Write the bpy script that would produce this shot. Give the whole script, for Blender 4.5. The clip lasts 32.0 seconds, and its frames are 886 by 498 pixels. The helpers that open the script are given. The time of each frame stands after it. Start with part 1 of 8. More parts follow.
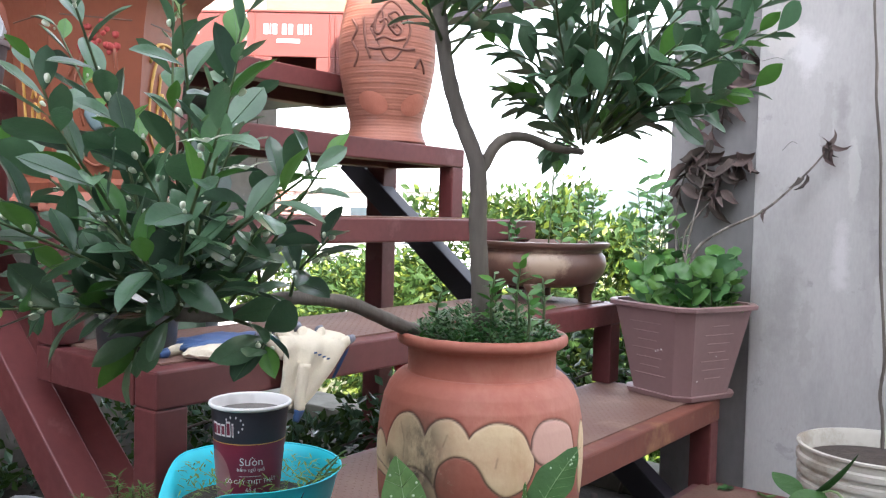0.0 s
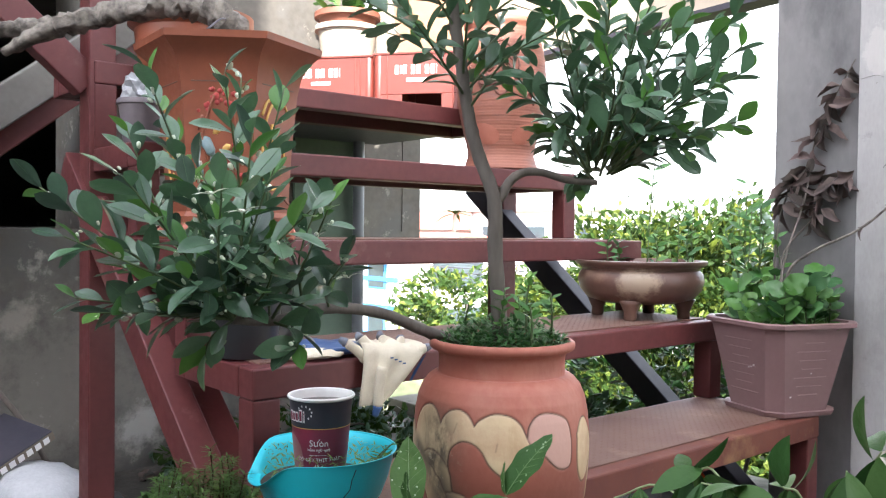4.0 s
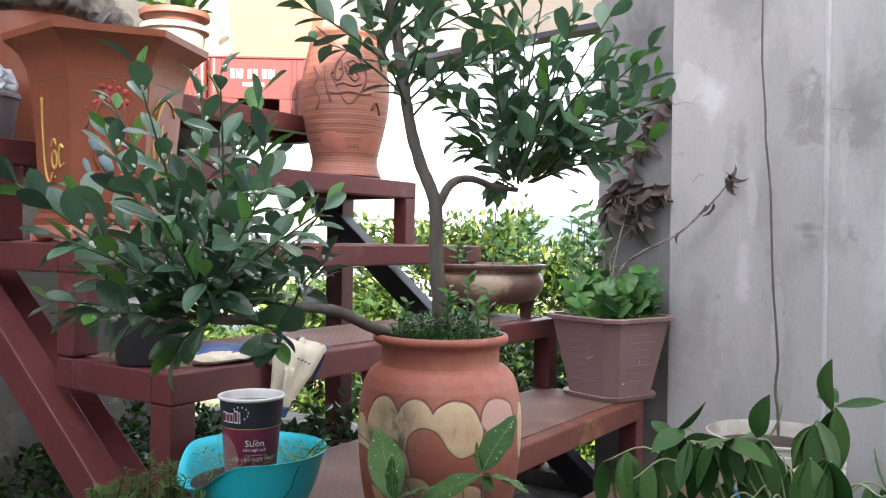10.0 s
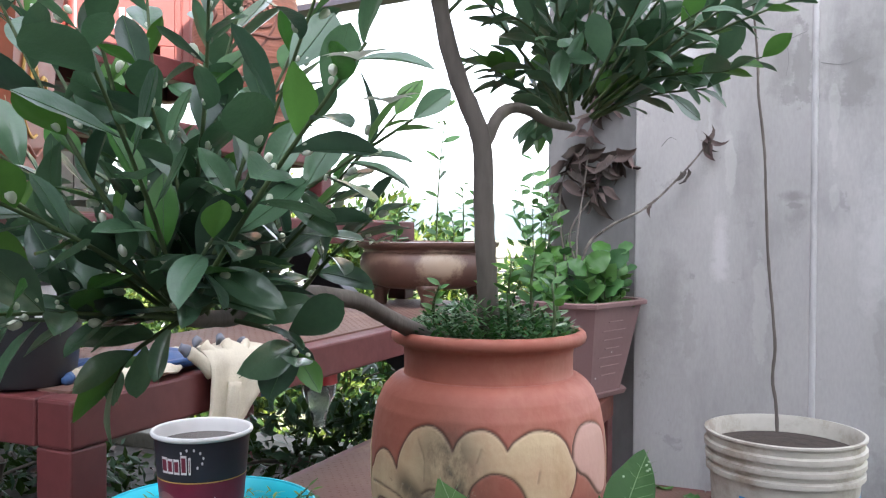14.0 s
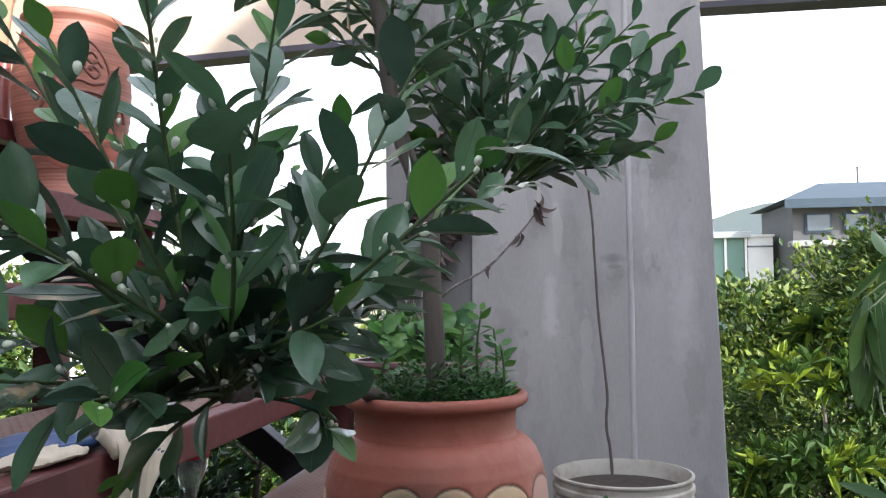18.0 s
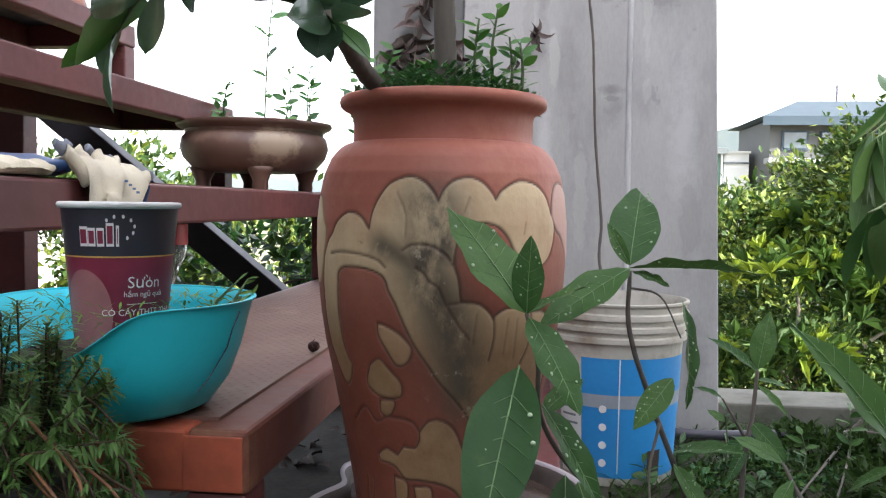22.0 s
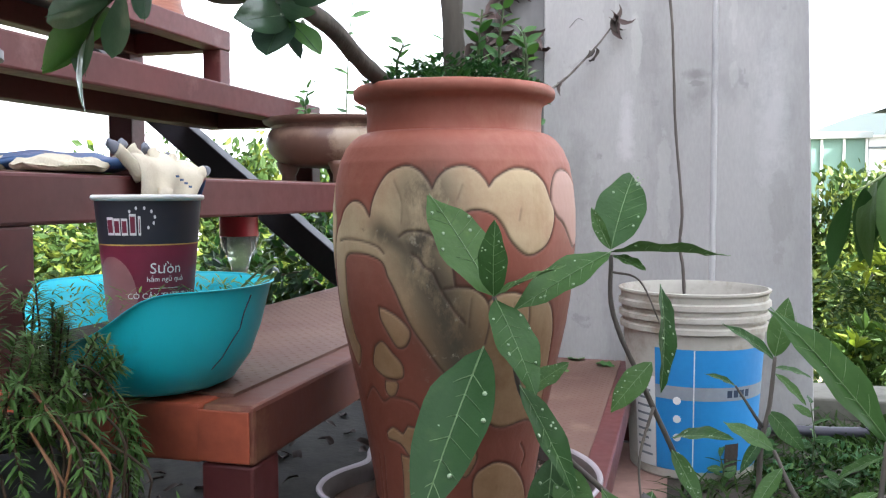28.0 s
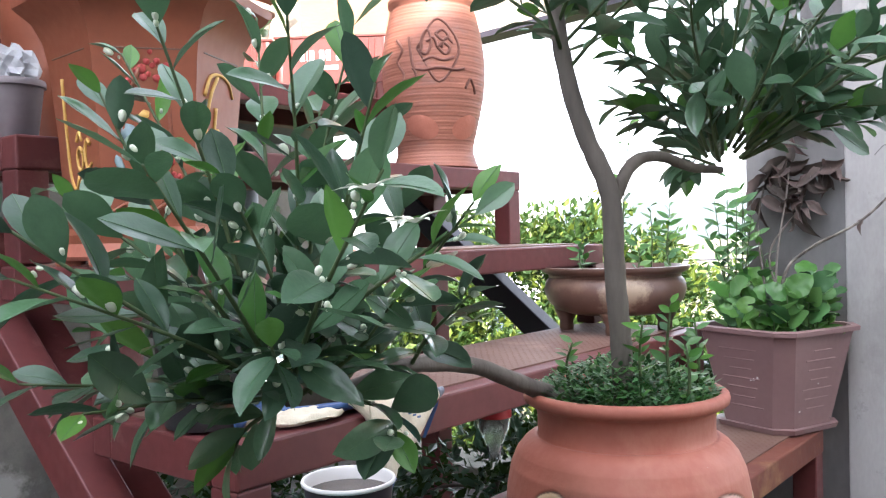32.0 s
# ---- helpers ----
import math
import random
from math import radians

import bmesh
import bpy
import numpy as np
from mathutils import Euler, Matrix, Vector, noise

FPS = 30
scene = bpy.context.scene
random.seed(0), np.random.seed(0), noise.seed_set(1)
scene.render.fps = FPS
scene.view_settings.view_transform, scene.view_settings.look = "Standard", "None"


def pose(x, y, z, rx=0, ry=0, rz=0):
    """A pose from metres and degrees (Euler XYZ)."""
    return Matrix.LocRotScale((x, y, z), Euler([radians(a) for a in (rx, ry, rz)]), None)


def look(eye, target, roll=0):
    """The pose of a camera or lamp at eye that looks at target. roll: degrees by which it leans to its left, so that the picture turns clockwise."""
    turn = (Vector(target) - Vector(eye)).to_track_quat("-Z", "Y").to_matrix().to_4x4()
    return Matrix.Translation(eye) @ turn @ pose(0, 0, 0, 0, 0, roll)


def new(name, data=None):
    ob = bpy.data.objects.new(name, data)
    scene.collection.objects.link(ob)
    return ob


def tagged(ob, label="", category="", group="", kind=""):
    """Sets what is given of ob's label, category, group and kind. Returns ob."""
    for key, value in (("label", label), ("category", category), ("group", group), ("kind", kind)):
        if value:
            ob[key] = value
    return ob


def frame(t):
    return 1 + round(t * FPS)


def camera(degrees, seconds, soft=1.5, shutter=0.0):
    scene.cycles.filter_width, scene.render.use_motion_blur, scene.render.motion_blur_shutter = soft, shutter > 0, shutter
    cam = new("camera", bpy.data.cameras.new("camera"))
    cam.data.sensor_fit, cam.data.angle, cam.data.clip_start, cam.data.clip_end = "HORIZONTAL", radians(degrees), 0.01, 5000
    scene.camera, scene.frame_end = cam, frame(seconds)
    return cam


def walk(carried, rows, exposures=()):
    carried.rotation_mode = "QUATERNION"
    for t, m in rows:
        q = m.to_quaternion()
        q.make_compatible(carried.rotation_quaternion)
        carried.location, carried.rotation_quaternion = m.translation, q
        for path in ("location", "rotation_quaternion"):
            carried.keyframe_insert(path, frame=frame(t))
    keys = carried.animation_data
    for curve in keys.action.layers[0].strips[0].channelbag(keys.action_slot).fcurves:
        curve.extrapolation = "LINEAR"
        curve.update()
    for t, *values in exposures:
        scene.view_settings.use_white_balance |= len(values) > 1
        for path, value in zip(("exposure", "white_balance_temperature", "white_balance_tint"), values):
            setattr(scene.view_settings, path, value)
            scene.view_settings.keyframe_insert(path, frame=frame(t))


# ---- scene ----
cam = camera(55.1, 32.0, 1.2)
PATH = [
    (0, (0.557, -0.798, 0.6), (-0.666, 0.782, 0.517), 1.5),
    (0.5, (0.592, -0.788, 0.603), (-0.631, 0.792, 0.537), 1.0),
    (1, (0.656, -0.77, 0.614), (-0.642, 0.75, 0.561), 0.9),
    (1.5, (0.745, -0.773, 0.623), (-0.658, 0.652, 0.6), -0.2),
    (2, (0.785, -0.771, 0.627), (-0.695, 0.574, 0.626), -0.5),
    (2.5, (0.813, -0.784, 0.624), (-0.704, 0.519, 0.616), -0.3),
    (3, (0.816, -0.795, 0.615), (-0.707, 0.501, 0.598), 0.5),
    (3.5, (0.836, -0.798, 0.607), (-0.696, 0.487, 0.579), 0.5),
    (4, (0.823, -0.796, 0.612), (-0.709, 0.489, 0.566), 0.7),
    (4.5, (0.829, -0.809, 0.613), (-0.714, 0.462, 0.558), 0.6),
    (6.5, (0.834, -0.829, 0.613), (-0.687, 0.469, 0.561), -0.1),
    (7, (0.782, -0.875, 0.619), (-0.635, 0.535, 0.567), -0.2),
    (7.5, (0.722, -0.943, 0.62), (-0.592, 0.564, 0.562), 0.0),
    (8, (0.701, -0.987, 0.62), (-0.535, 0.585, 0.562), 0.2),
    (8.5, (0.717, -1.013, 0.623), (-0.467, 0.599, 0.58), 0.4),
    (9, (0.72, -1.018, 0.622), (-0.44, 0.611, 0.587), 0.6),
    (9.5, (0.717, -1.02, 0.619), (-0.427, 0.62, 0.593), 0.9),
    (10, (0.692, -1.019, 0.599), (-0.43, 0.637, 0.581), 0.8),
    (10.5, (0.667, -1.031, 0.564), (-0.402, 0.66, 0.564), 0.9),
    (11, (0.644, -1.012, 0.555), (-0.363, 0.716, 0.548), 1.5),
    (11.5, (0.585, -0.951, 0.541), (-0.412, 0.783, 0.52), 1.3),
    (12, (0.507, -0.848, 0.546), (-0.486, 0.888, 0.523), 0.9),
    (12.5, (0.458, -0.793, 0.538), (-0.572, 0.921, 0.502), 1.1),
    (13, (0.423, -0.795, 0.55), (-0.608, 0.918, 0.503), 1.0),
    (13.5, (0.356, -0.814, 0.562), (-0.556, 0.965, 0.51), 0.7),
    (15.5, (0.226, -0.73, 0.568), (-0.45, 1.152, 0.555), -0.4),
    (16, (0.188, -0.784, 0.591), (-0.342, 1.145, 0.604), -0.2),
    (16.5, (0.17, -0.844, 0.604), (-0.236, 1.114, 0.643), -0.1),
    (17, (0.163, -0.877, 0.612), (-0.176, 1.092, 0.685), -0.5),
    (17.5, (0.154, -0.895, 0.613), (-0.156, 1.078, 0.709), -0.5),
    (18, (0.145, -0.891, 0.573), (-0.154, 1.084, 0.668), -0.6),
    (18.5, (0.146, -0.887, 0.52), (-0.134, 1.091, 0.604), -0.8),
    (19, (0.132, -0.877, 0.48), (-0.17, 1.1, 0.523), -0.8),
    (19.5, (0.122, -0.869, 0.455), (-0.203, 1.104, 0.428), -0.3),
    (20, (0.126, -0.862, 0.43), (-0.22, 1.107, 0.368), -0.3),
    (20.5, (0.134, -0.845, 0.406), (-0.183, 1.129, 0.325), -0.4),
    (21, (0.122, -0.834, 0.385), (-0.164, 1.144, 0.291), -0.1),
    (21.5, (0.106, -0.821, 0.376), (-0.162, 1.159, 0.27), 0.5),
    (22, (0.099, -0.807, 0.367), (-0.141, 1.176, 0.261), 0.8),
    (22.5, (0.1, -0.796, 0.343), (-0.1, 1.192, 0.226), 1.3),
    (23, (0.11, -0.792, 0.323), (-0.061, 1.199, 0.214), 0.9),
    (23.5, (0.119, -0.797, 0.292), (-0.049, 1.193, 0.173), 0.5),
    (24, (0.132, -0.8, 0.277), (-0.03, 1.19, 0.141), 0.2),
    (24.5, (0.143, -0.803, 0.267), (-0.009, 1.187, 0.123), 0.3),
    (26.5, (0.146, -0.799, 0.29), (-0.046, 1.188, 0.149), 0.7),
    (27, (0.144, -0.801, 0.296), (-0.084, 1.182, 0.152), 1.1),
    (27.5, (0.161, -0.799, 0.314), (-0.196, 1.165, 0.187), 0.6),
    (28, (0.212, -0.808, 0.363), (-0.32, 1.116, 0.239), -0.1),
    (28.5, (0.269, -0.82, 0.412), (-0.439, 1.047, 0.302), -0.4),
    (29, (0.324, -0.838, 0.474), (-0.508, 0.977, 0.372), -0.6),
    (29.5, (0.352, -0.851, 0.522), (-0.584, 0.914, 0.431), -0.3),
    (30, (0.369, -0.86, 0.564), (-0.639, 0.866, 0.492), -0.1),
    (30.5, (0.385, -0.858, 0.59), (-0.684, 0.832, 0.554), -0.2),
    (31, (0.395, -0.848, 0.598), (-0.69, 0.833, 0.573), -0.2),
    (31.5, (0.388, -0.794, 0.599), (-0.752, 0.849, 0.567), -0.5),
    (32, (0.384, -0.749, 0.619), (-0.875, 0.805, 0.586), -1.4),
]
walk(cam, [(t, look(eye, target, roll)) for t, eye, target, roll in PATH],
     exposures=[(0, 3.05, 6100, 14), (8, 3.05, 6250, 13), (10.5, 2.78, 6200, 14), (12, 2.72, 6150, 14), (13, 2.95, 6100, 14), (16, 2.8, 5950, 15), (17, 2.38, 5900, 15), (18.5, 2.28, 6100, 15), (20, 2.56, 6300, 15), (22, 2.8, 6250, 13), (23, 2.84, 6200, 12), (24, 3.06, 6100, 12), (27, 3.2, 6100, 12), (28.5, 3.12, 6100, 12), (30, 3.13, 6100, 13), (32, 3.15, 6050, 14)])

# ---- world, sun, exposure ----
world = bpy.data.worlds.new("sky")
scene.world = world
world.use_nodes = True
wn = world.node_tree
sky = wn.nodes.new("ShaderNodeTexSky")
sky.sky_type = "NISHITA"
sky.sun_disc = False
sky.sun_elevation = radians(34)
sky.sun_rotation = radians(124)
sky.air_density, sky.dust_density, sky.ozone_density = 1.0, 2.5, 0.6
wn.nodes["Background"].inputs["Strength"].default_value = 0.15
haze = wn.nodes.new("ShaderNodeHueSaturation")
haze.inputs["Saturation"].default_value = 0.22
wn.links.new(sky.outputs[0], haze.inputs["Color"])
wn.links.new(haze.outputs[0], wn.nodes["Background"].inputs[0])
sun_data = bpy.data.lights.new("sun", "SUN")
sun_data.energy, sun_data.angle, sun_data.color = 2.7, radians(0.6), (1.0, 0.93, 0.82)
sun = new("sun", sun_data)
SUN_FROM = Vector((0.75, -0.50, 0.60)).normalized()
sun.matrix_world = look(SUN_FROM * 20, (0, 0, 0))


# ---- materials ----
def mat(name, color, color2=None, rough=0.6, metal=0.0, scale=8.0, fine=90.0, bump=0.15, spread=0.5, coat=0.0, stain=None,
        stain_scale=3.0, stain_at=(0.52, 0.66), stretch=(1, 1, 1), vary=0.0, sheen=0.5, trans=0.0):
    """A procedural surface: two colours mixed by coarse and fine noise, a stain layer, and fine relief."""
    m = bpy.data.materials.new(name)
    m.use_nodes = True
    nt = m.node_tree
    n, l = nt.nodes, nt.links
    b = n["Principled BSDF"]
    tc = n.new("ShaderNodeTexCoord")
    mp = n.new("ShaderNodeMapping")
    mp.inputs["Scale"].default_value = stretch
    l.new(tc.outputs["Object"], mp.inputs[0])
    big, small = n.new("ShaderNodeTexNoise"), n.new("ShaderNodeTexNoise")
    big.inputs["Scale"].default_value, small.inputs["Scale"].default_value = scale, fine
    big.inputs["Detail"].default_value, small.inputs["Detail"].default_value = 6, 4
    l.new(mp.outputs[0], big.inputs["Vector"])
    l.new(mp.outputs[0], small.inputs["Vector"])
    color2 = color2 or tuple(c * 0.72 for c in color)
    ramp = n.new("ShaderNodeMapRange")
    ramp.inputs[1].default_value, ramp.inputs[2].default_value = 0.5 - spread / 2, 0.5 + spread / 2
    add = n.new("ShaderNodeMath")
    add.operation = "MULTIPLY_ADD"
    l.new(small.outputs[0], add.inputs[0])
    add.inputs[1].default_value = 0.35
    sub1 = n.new("ShaderNodeMath")
    sub1.operation = "SUBTRACT"
    sub1.inputs[1].default_value = 0.175
    l.new(big.outputs[0], sub1.inputs[0])
    l.new(sub1.outputs[0], add.inputs[2])
    l.new(add.outputs[0], ramp.inputs[0])
    mix = n.new("ShaderNodeMix")
    mix.data_type = "RGBA"
    mix.inputs[6].default_value, mix.inputs[7].default_value = (*color, 1), (*color2, 1)
    l.new(ramp.outputs[0], mix.inputs[0])
    out = mix.outputs[2]
    if stain:
        st = n.new("ShaderNodeTexNoise")
        st.inputs["Scale"].default_value, st.inputs["Detail"].default_value = stain_scale, 9
        st.inputs["Roughness"].default_value = 0.65
        l.new(mp.outputs[0], st.inputs["Vector"])
        sr = n.new("ShaderNodeMapRange")
        sr.inputs[1].default_value, sr.inputs[2].default_value = stain_at
        l.new(st.outputs[0], sr.inputs[0])
        mix2 = n.new("ShaderNodeMix")
        mix2.data_type = "RGBA"
        l.new(sr.outputs[0], mix2.inputs[0])
        l.new(out, mix2.inputs[6])
        mix2.inputs[7].default_value = (*stain, 1)
        out = mix2.outputs[2]
    if vary:
        oi = n.new("ShaderNodeObjectInfo")
        hs = n.new("ShaderNodeHueSaturation")
        vr = n.new("ShaderNodeMapRange")
        vr.inputs[3].default_value, vr.inputs[4].default_value = 1 - vary, 1 + vary
        l.new(oi.outputs["Random"], vr.inputs[0])
        l.new(vr.outputs[0], hs.inputs["Value"])
        hr = n.new("ShaderNodeMapRange")
        hr.inputs[3].default_value, hr.inputs[4].default_value = 0.5 + 0.05 * vary, 0.5 - 0.05 * vary
        l.new(oi.outputs["Random"], hr.inputs[0])
        l.new(hr.outputs[0], hs.inputs["Hue"])
        l.new(out, hs.inputs["Color"])
        out = hs.outputs[0]
    l.new(out, b.inputs["Base Color"])
    rr = n.new("ShaderNodeMapRange")
    rr.inputs[3].default_value, rr.inputs[4].default_value = max(rough - 0.1, 0.02), min(rough + 0.12, 1)
    l.new(small.outputs[0], rr.inputs[0])
    l.new(rr.outputs[0], b.inputs["Roughness"])
    b.inputs["Metallic"].default_value = metal
    b.inputs["Specular IOR Level"].default_value = sheen
    b.inputs["Coat Weight"].default_value = coat
    if bump:
        bp = n.new("ShaderNodeBump")
        bp.inputs["Strength"].default_value, bp.inputs["Distance"].default_value = bump, 0.004
        l.new(add.outputs[0], bp.inputs["Height"])
        l.new(bp.outputs[0], b.inputs["Normal"])
    if trans:
        tl = n.new("ShaderNodeBsdfTranslucent")
        l.new(out, tl.inputs["Color"])
        ms = n.new("ShaderNodeMixShader")
        ms.inputs[0].default_value = trans
        l.new(b.outputs[0], ms.inputs[1])
        l.new(tl.outputs[0], ms.inputs[2])
        l.new(ms.outputs[0], n["Material Output"].inputs[0])
    return m


RED_PAINT = mat("red_oxide_paint", (0.125, 0.028, 0.026), (0.078, 0.019, 0.02), 0.5, scale=5, fine=60, bump=0.12, stain=(0.22, 0.115, 0.10), stain_scale=7, stain_at=(0.6, 0.82))
RED_PLATE = mat("dusty_red_plate", (0.125, 0.062, 0.048), (0.175, 0.108, 0.082), 0.62, scale=6, fine=120, bump=0.25, sheen=0.3, stain=(0.29, 0.20, 0.15), stain_scale=5, stain_at=(0.55, 0.8))
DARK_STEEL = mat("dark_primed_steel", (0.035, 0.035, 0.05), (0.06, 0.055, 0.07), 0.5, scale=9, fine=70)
# Orange end paint, its colour raised to stand for bounced sunlight.
BOUNCE_END = mat("sun_bounce_orange_paint", (0.38, 0.085, 0.04), (0.20, 0.045, 0.028), 0.55, scale=14, fine=80, spread=0.35)
TERRA = mat("terracotta", (0.36, 0.125, 0.08), (0.29, 0.095, 0.06), 0.62, scale=7, fine=120, bump=0.2)
TERRA_RED = mat("red_glazed_clay", (0.245, 0.074, 0.037), (0.185, 0.055, 0.03), 0.42, scale=5, fine=60, bump=0.12, stain=(0.2, 0.06, 0.04), stain_scale=5, stain_at=(0.62, 0.85))
TERRA_ORANGE = mat("orange_clay", (0.30, 0.112, 0.07), (0.20, 0.075, 0.05), 0.6, scale=8, fine=90, stretch=(1, 1, 4), stain=(0.2, 0.1, 0.08), stain_scale=14, stain_at=(0.55, 0.75))
CONCRETE = mat("grey_cement_render", (0.53, 0.525, 0.52), (0.41, 0.405, 0.40), 0.85, scale=2.6, fine=70, bump=0.3, spread=0.5, stain=(0.27, 0.262, 0.255), stain_scale=4.6, stain_at=(0.5, 0.66), stretch=(1.5, 1.4, 0.5))
# Dark base colour carries the pillar's shade; the stains are weathering.
CONCRETE_DARK = mat("shaded_weathered_cement", (0.25, 0.243, 0.238), (0.16, 0.155, 0.152), 0.88, scale=3, fine=50, bump=0.3, stain=(0.09, 0.09, 0.09), stain_scale=4, stain_at=(0.55, 0.75), stretch=(1, 1, 0.5))
OLD_WALL = mat("damp_old_wall", (0.125, 0.115, 0.098), (0.066, 0.061, 0.053), 0.9, scale=2, fine=40, bump=0.35, stain=(0.10, 0.098, 0.09), stain_scale=3.2, stain_at=(0.5, 0.62))
# The stain layer here imitates dappled leaf shadows and texture on the beams.
LIGHT_RENDER = mat("dappled_cream_render", (0.62, 0.52, 0.40), (0.5, 0.42, 0.33), 0.85, scale=5, fine=60, stain=(0.25, 0.22, 0.19), stain_scale=4, stain_at=(0.6, 0.75))
GREEN_WALL = mat("pale_green_wall", (0.13, 0.185, 0.13), (0.095, 0.14, 0.1), 0.8, scale=2, fine=50)
FLOOR_MAT = mat("terrace_screed", (0.115, 0.105, 0.095), (0.065, 0.06, 0.053), 0.9, scale=4, fine=70, bump=0.4, stain=(0.08, 0.07, 0.055), stain_scale=5, stain_at=(0.5, 0.7))
BARK = mat("citrus_bark", (0.145, 0.124, 0.104), (0.075, 0.064, 0.055), 0.85, scale=30, fine=160, bump=0.6, stretch=(1, 1, 0.25))
TWIG_GREEN = mat("green_twig", (0.07, 0.11, 0.035), (0.05, 0.075, 0.03), 0.6, scale=20)
LEAF = mat("citrus_leaf", (0.054, 0.112, 0.064), (0.074, 0.150, 0.082), 0.33, scale=45, fine=260, bump=0.16, vary=0.5, trans=0.2, coat=0.35)
LEAF_YOUNG = mat("young_citrus_leaf", (0.075, 0.20, 0.035), (0.055, 0.16, 0.03), 0.34, scale=20, fine=200, bump=0.1, vary=0.3, trans=0.25)
LEAF_BROAD = mat("broad_leaf", (0.036, 0.088, 0.022), (0.048, 0.112, 0.028), 0.5, sheen=0.22, scale=30, fine=220, bump=0.35, vary=0.35, trans=0.2, stain=(0.10, 0.17, 0.05), stain_scale=25, stain_at=(0.55, 0.8))
VEIN = mat("leaf_vein", (0.15, 0.25, 0.10), None, 0.5, scale=40)
RIB = mat("citrus_midrib", (0.09, 0.19, 0.08), None, 0.5, scale=40)
BUD = mat("white_petal", (0.8, 0.82, 0.72), (0.66, 0.72, 0.55), 0.5, scale=60, bump=0.05, trans=0.2)
SOIL = mat("potting_soil", (0.055, 0.04, 0.03), (0.03, 0.022, 0.018), 0.95, scale=40, fine=200, bump=0.8)
MOSSY = mat("small_groundcover_leaf", (0.06, 0.16, 0.05), (0.09, 0.22, 0.07), 0.5, scale=30, vary=0.4, trans=0.2)
PLANTER = mat("mauve_plastic", (0.235, 0.145, 0.14), (0.205, 0.125, 0.122), 0.5, scale=4, fine=80, bump=0.06, stain=(0.36, 0.3, 0.29), stain_scale=11, stain_at=(0.68, 0.8))
BRONZE = mat("brown_glazed_bowl", (0.135, 0.07, 0.05), (0.075, 0.042, 0.034), 0.42, scale=4, fine=50, bump=0.08, stain=(0.3, 0.21, 0.15), stain_scale=6, stain_at=(0.62, 0.8))
TEAL = mat("teal_plastic", (0.03, 0.62, 0.74), (0.025, 0.55, 0.67), 0.38, scale=4, fine=60, bump=0.04, stain=(0.02, 0.2, 0.22), stain_scale=8, stain_at=(0.62, 0.9))
BLACK_PLASTIC = mat("black_nursery_plastic", (0.018, 0.019, 0.022), (0.03, 0.03, 0.032), 0.42, scale=8)
WHITE_PLASTIC = mat("dirty_white_plastic", (0.50, 0.48, 0.42), (0.40, 0.375, 0.32), 0.55, scale=9, fine=90, bump=0.1, sheen=0.3, stain=(0.22, 0.175, 0.125), stain_scale=9, stain_at=(0.5, 0.72))
BLUE_LABEL = mat("blue_print", (0.03, 0.27, 0.62), (0.025, 0.22, 0.54), 0.45, scale=6, stain=(0.1, 0.3, 0.5), stain_scale=9, stain_at=(0.65, 0.8))
BLUE_DARK = mat("dark_blue_print", (0.03, 0.05, 0.10), None, 0.5)
PAPER_WHITE = mat("white_paper", (0.75, 0.74, 0.72), (0.68, 0.67, 0.65), 0.55, scale=9)
CUP_BLACK = mat("black_print", (0.02, 0.021, 0.03), (0.03, 0.03, 0.04), 0.4, scale=20, bump=0.03)
CUP_RED = mat("maroon_print", (0.21, 0.022, 0.05), (0.17, 0.018, 0.04), 0.4, scale=20, bump=0.03)
CUP_PINK = mat("dusky_pink_print", (0.33, 0.14, 0.14), None, 0.4, scale=20)
WATER = mat("murky_water", (0.07, 0.048, 0.036), None, 0.08, scale=4, bump=0.02)
GLOVE = mat("cream_knit", (0.62, 0.56, 0.43), (0.5, 0.44, 0.34), 0.9, scale=30, fine=420, bump=0.6, stain=(0.36, 0.31, 0.24), stain_scale=18, stain_at=(0.55, 0.75))
GLOVE_BLUE = mat("blue_latex", (0.02, 0.06, 0.17), (0.03, 0.08, 0.2), 0.45, scale=30)
CRATE_RED = mat("red_crate_plastic", (0.155, 0.030, 0.021), (0.12, 0.025, 0.018), 0.42, scale=4, fine=50, bump=0.06)
GOLD = mat("gold_lettering", (0.60, 0.37, 0.10), (0.48, 0.28, 0.07), 0.5, scale=30)
BERRY = mat("red_relief", (0.40, 0.05, 0.045), (0.30, 0.035, 0.035), 0.62, scale=40)
BIRD_BLUE = mat("blue_grey_relief", (0.13, 0.2, 0.22), (0.2, 0.27, 0.28), 0.6, scale=60, bump=0.4)
BASIN = mat("grey_enamel", (0.40, 0.365, 0.395), (0.31, 0.28, 0.30), 0.45, scale=5, fine=60, bump=0.1, stain=(0.09, 0.085, 0.08), stain_scale=13, stain_at=(0.6, 0.72))
PVC = mat("grey_pvc", (0.22, 0.24, 0.26), (0.18, 0.2, 0.215), 0.45, scale=6, fine=50, bump=0.05)
ROCK = mat("dark_rock", (0.12, 0.115, 0.115), (0.06, 0.058, 0.06), 0.8, scale=12, fine=60, bump=0.9)
DEADWOOD = mat("grey_deadwood", (0.22, 0.195, 0.165), (0.06, 0.052, 0.044), 0.9, scale=32, fine=110, bump=1.0, spread=0.3)
DEAD_LEAF = mat("withered_leaf", (0.06, 0.045, 0.04), (0.11, 0.078, 0.066), 0.85, scale=30, bump=0.3, vary=0.5)
WICKER = mat("pale_clay", (0.40, 0.20, 0.115), (0.33, 0.155, 0.085), 0.7, scale=6, fine=70, stretch=(1, 1, 3))
BAG_WHITE = mat("white_woven_bag", (0.5, 0.51, 0.53), (0.3, 0.31, 0.33), 0.5, scale=8, fine=120, bump=0.4)
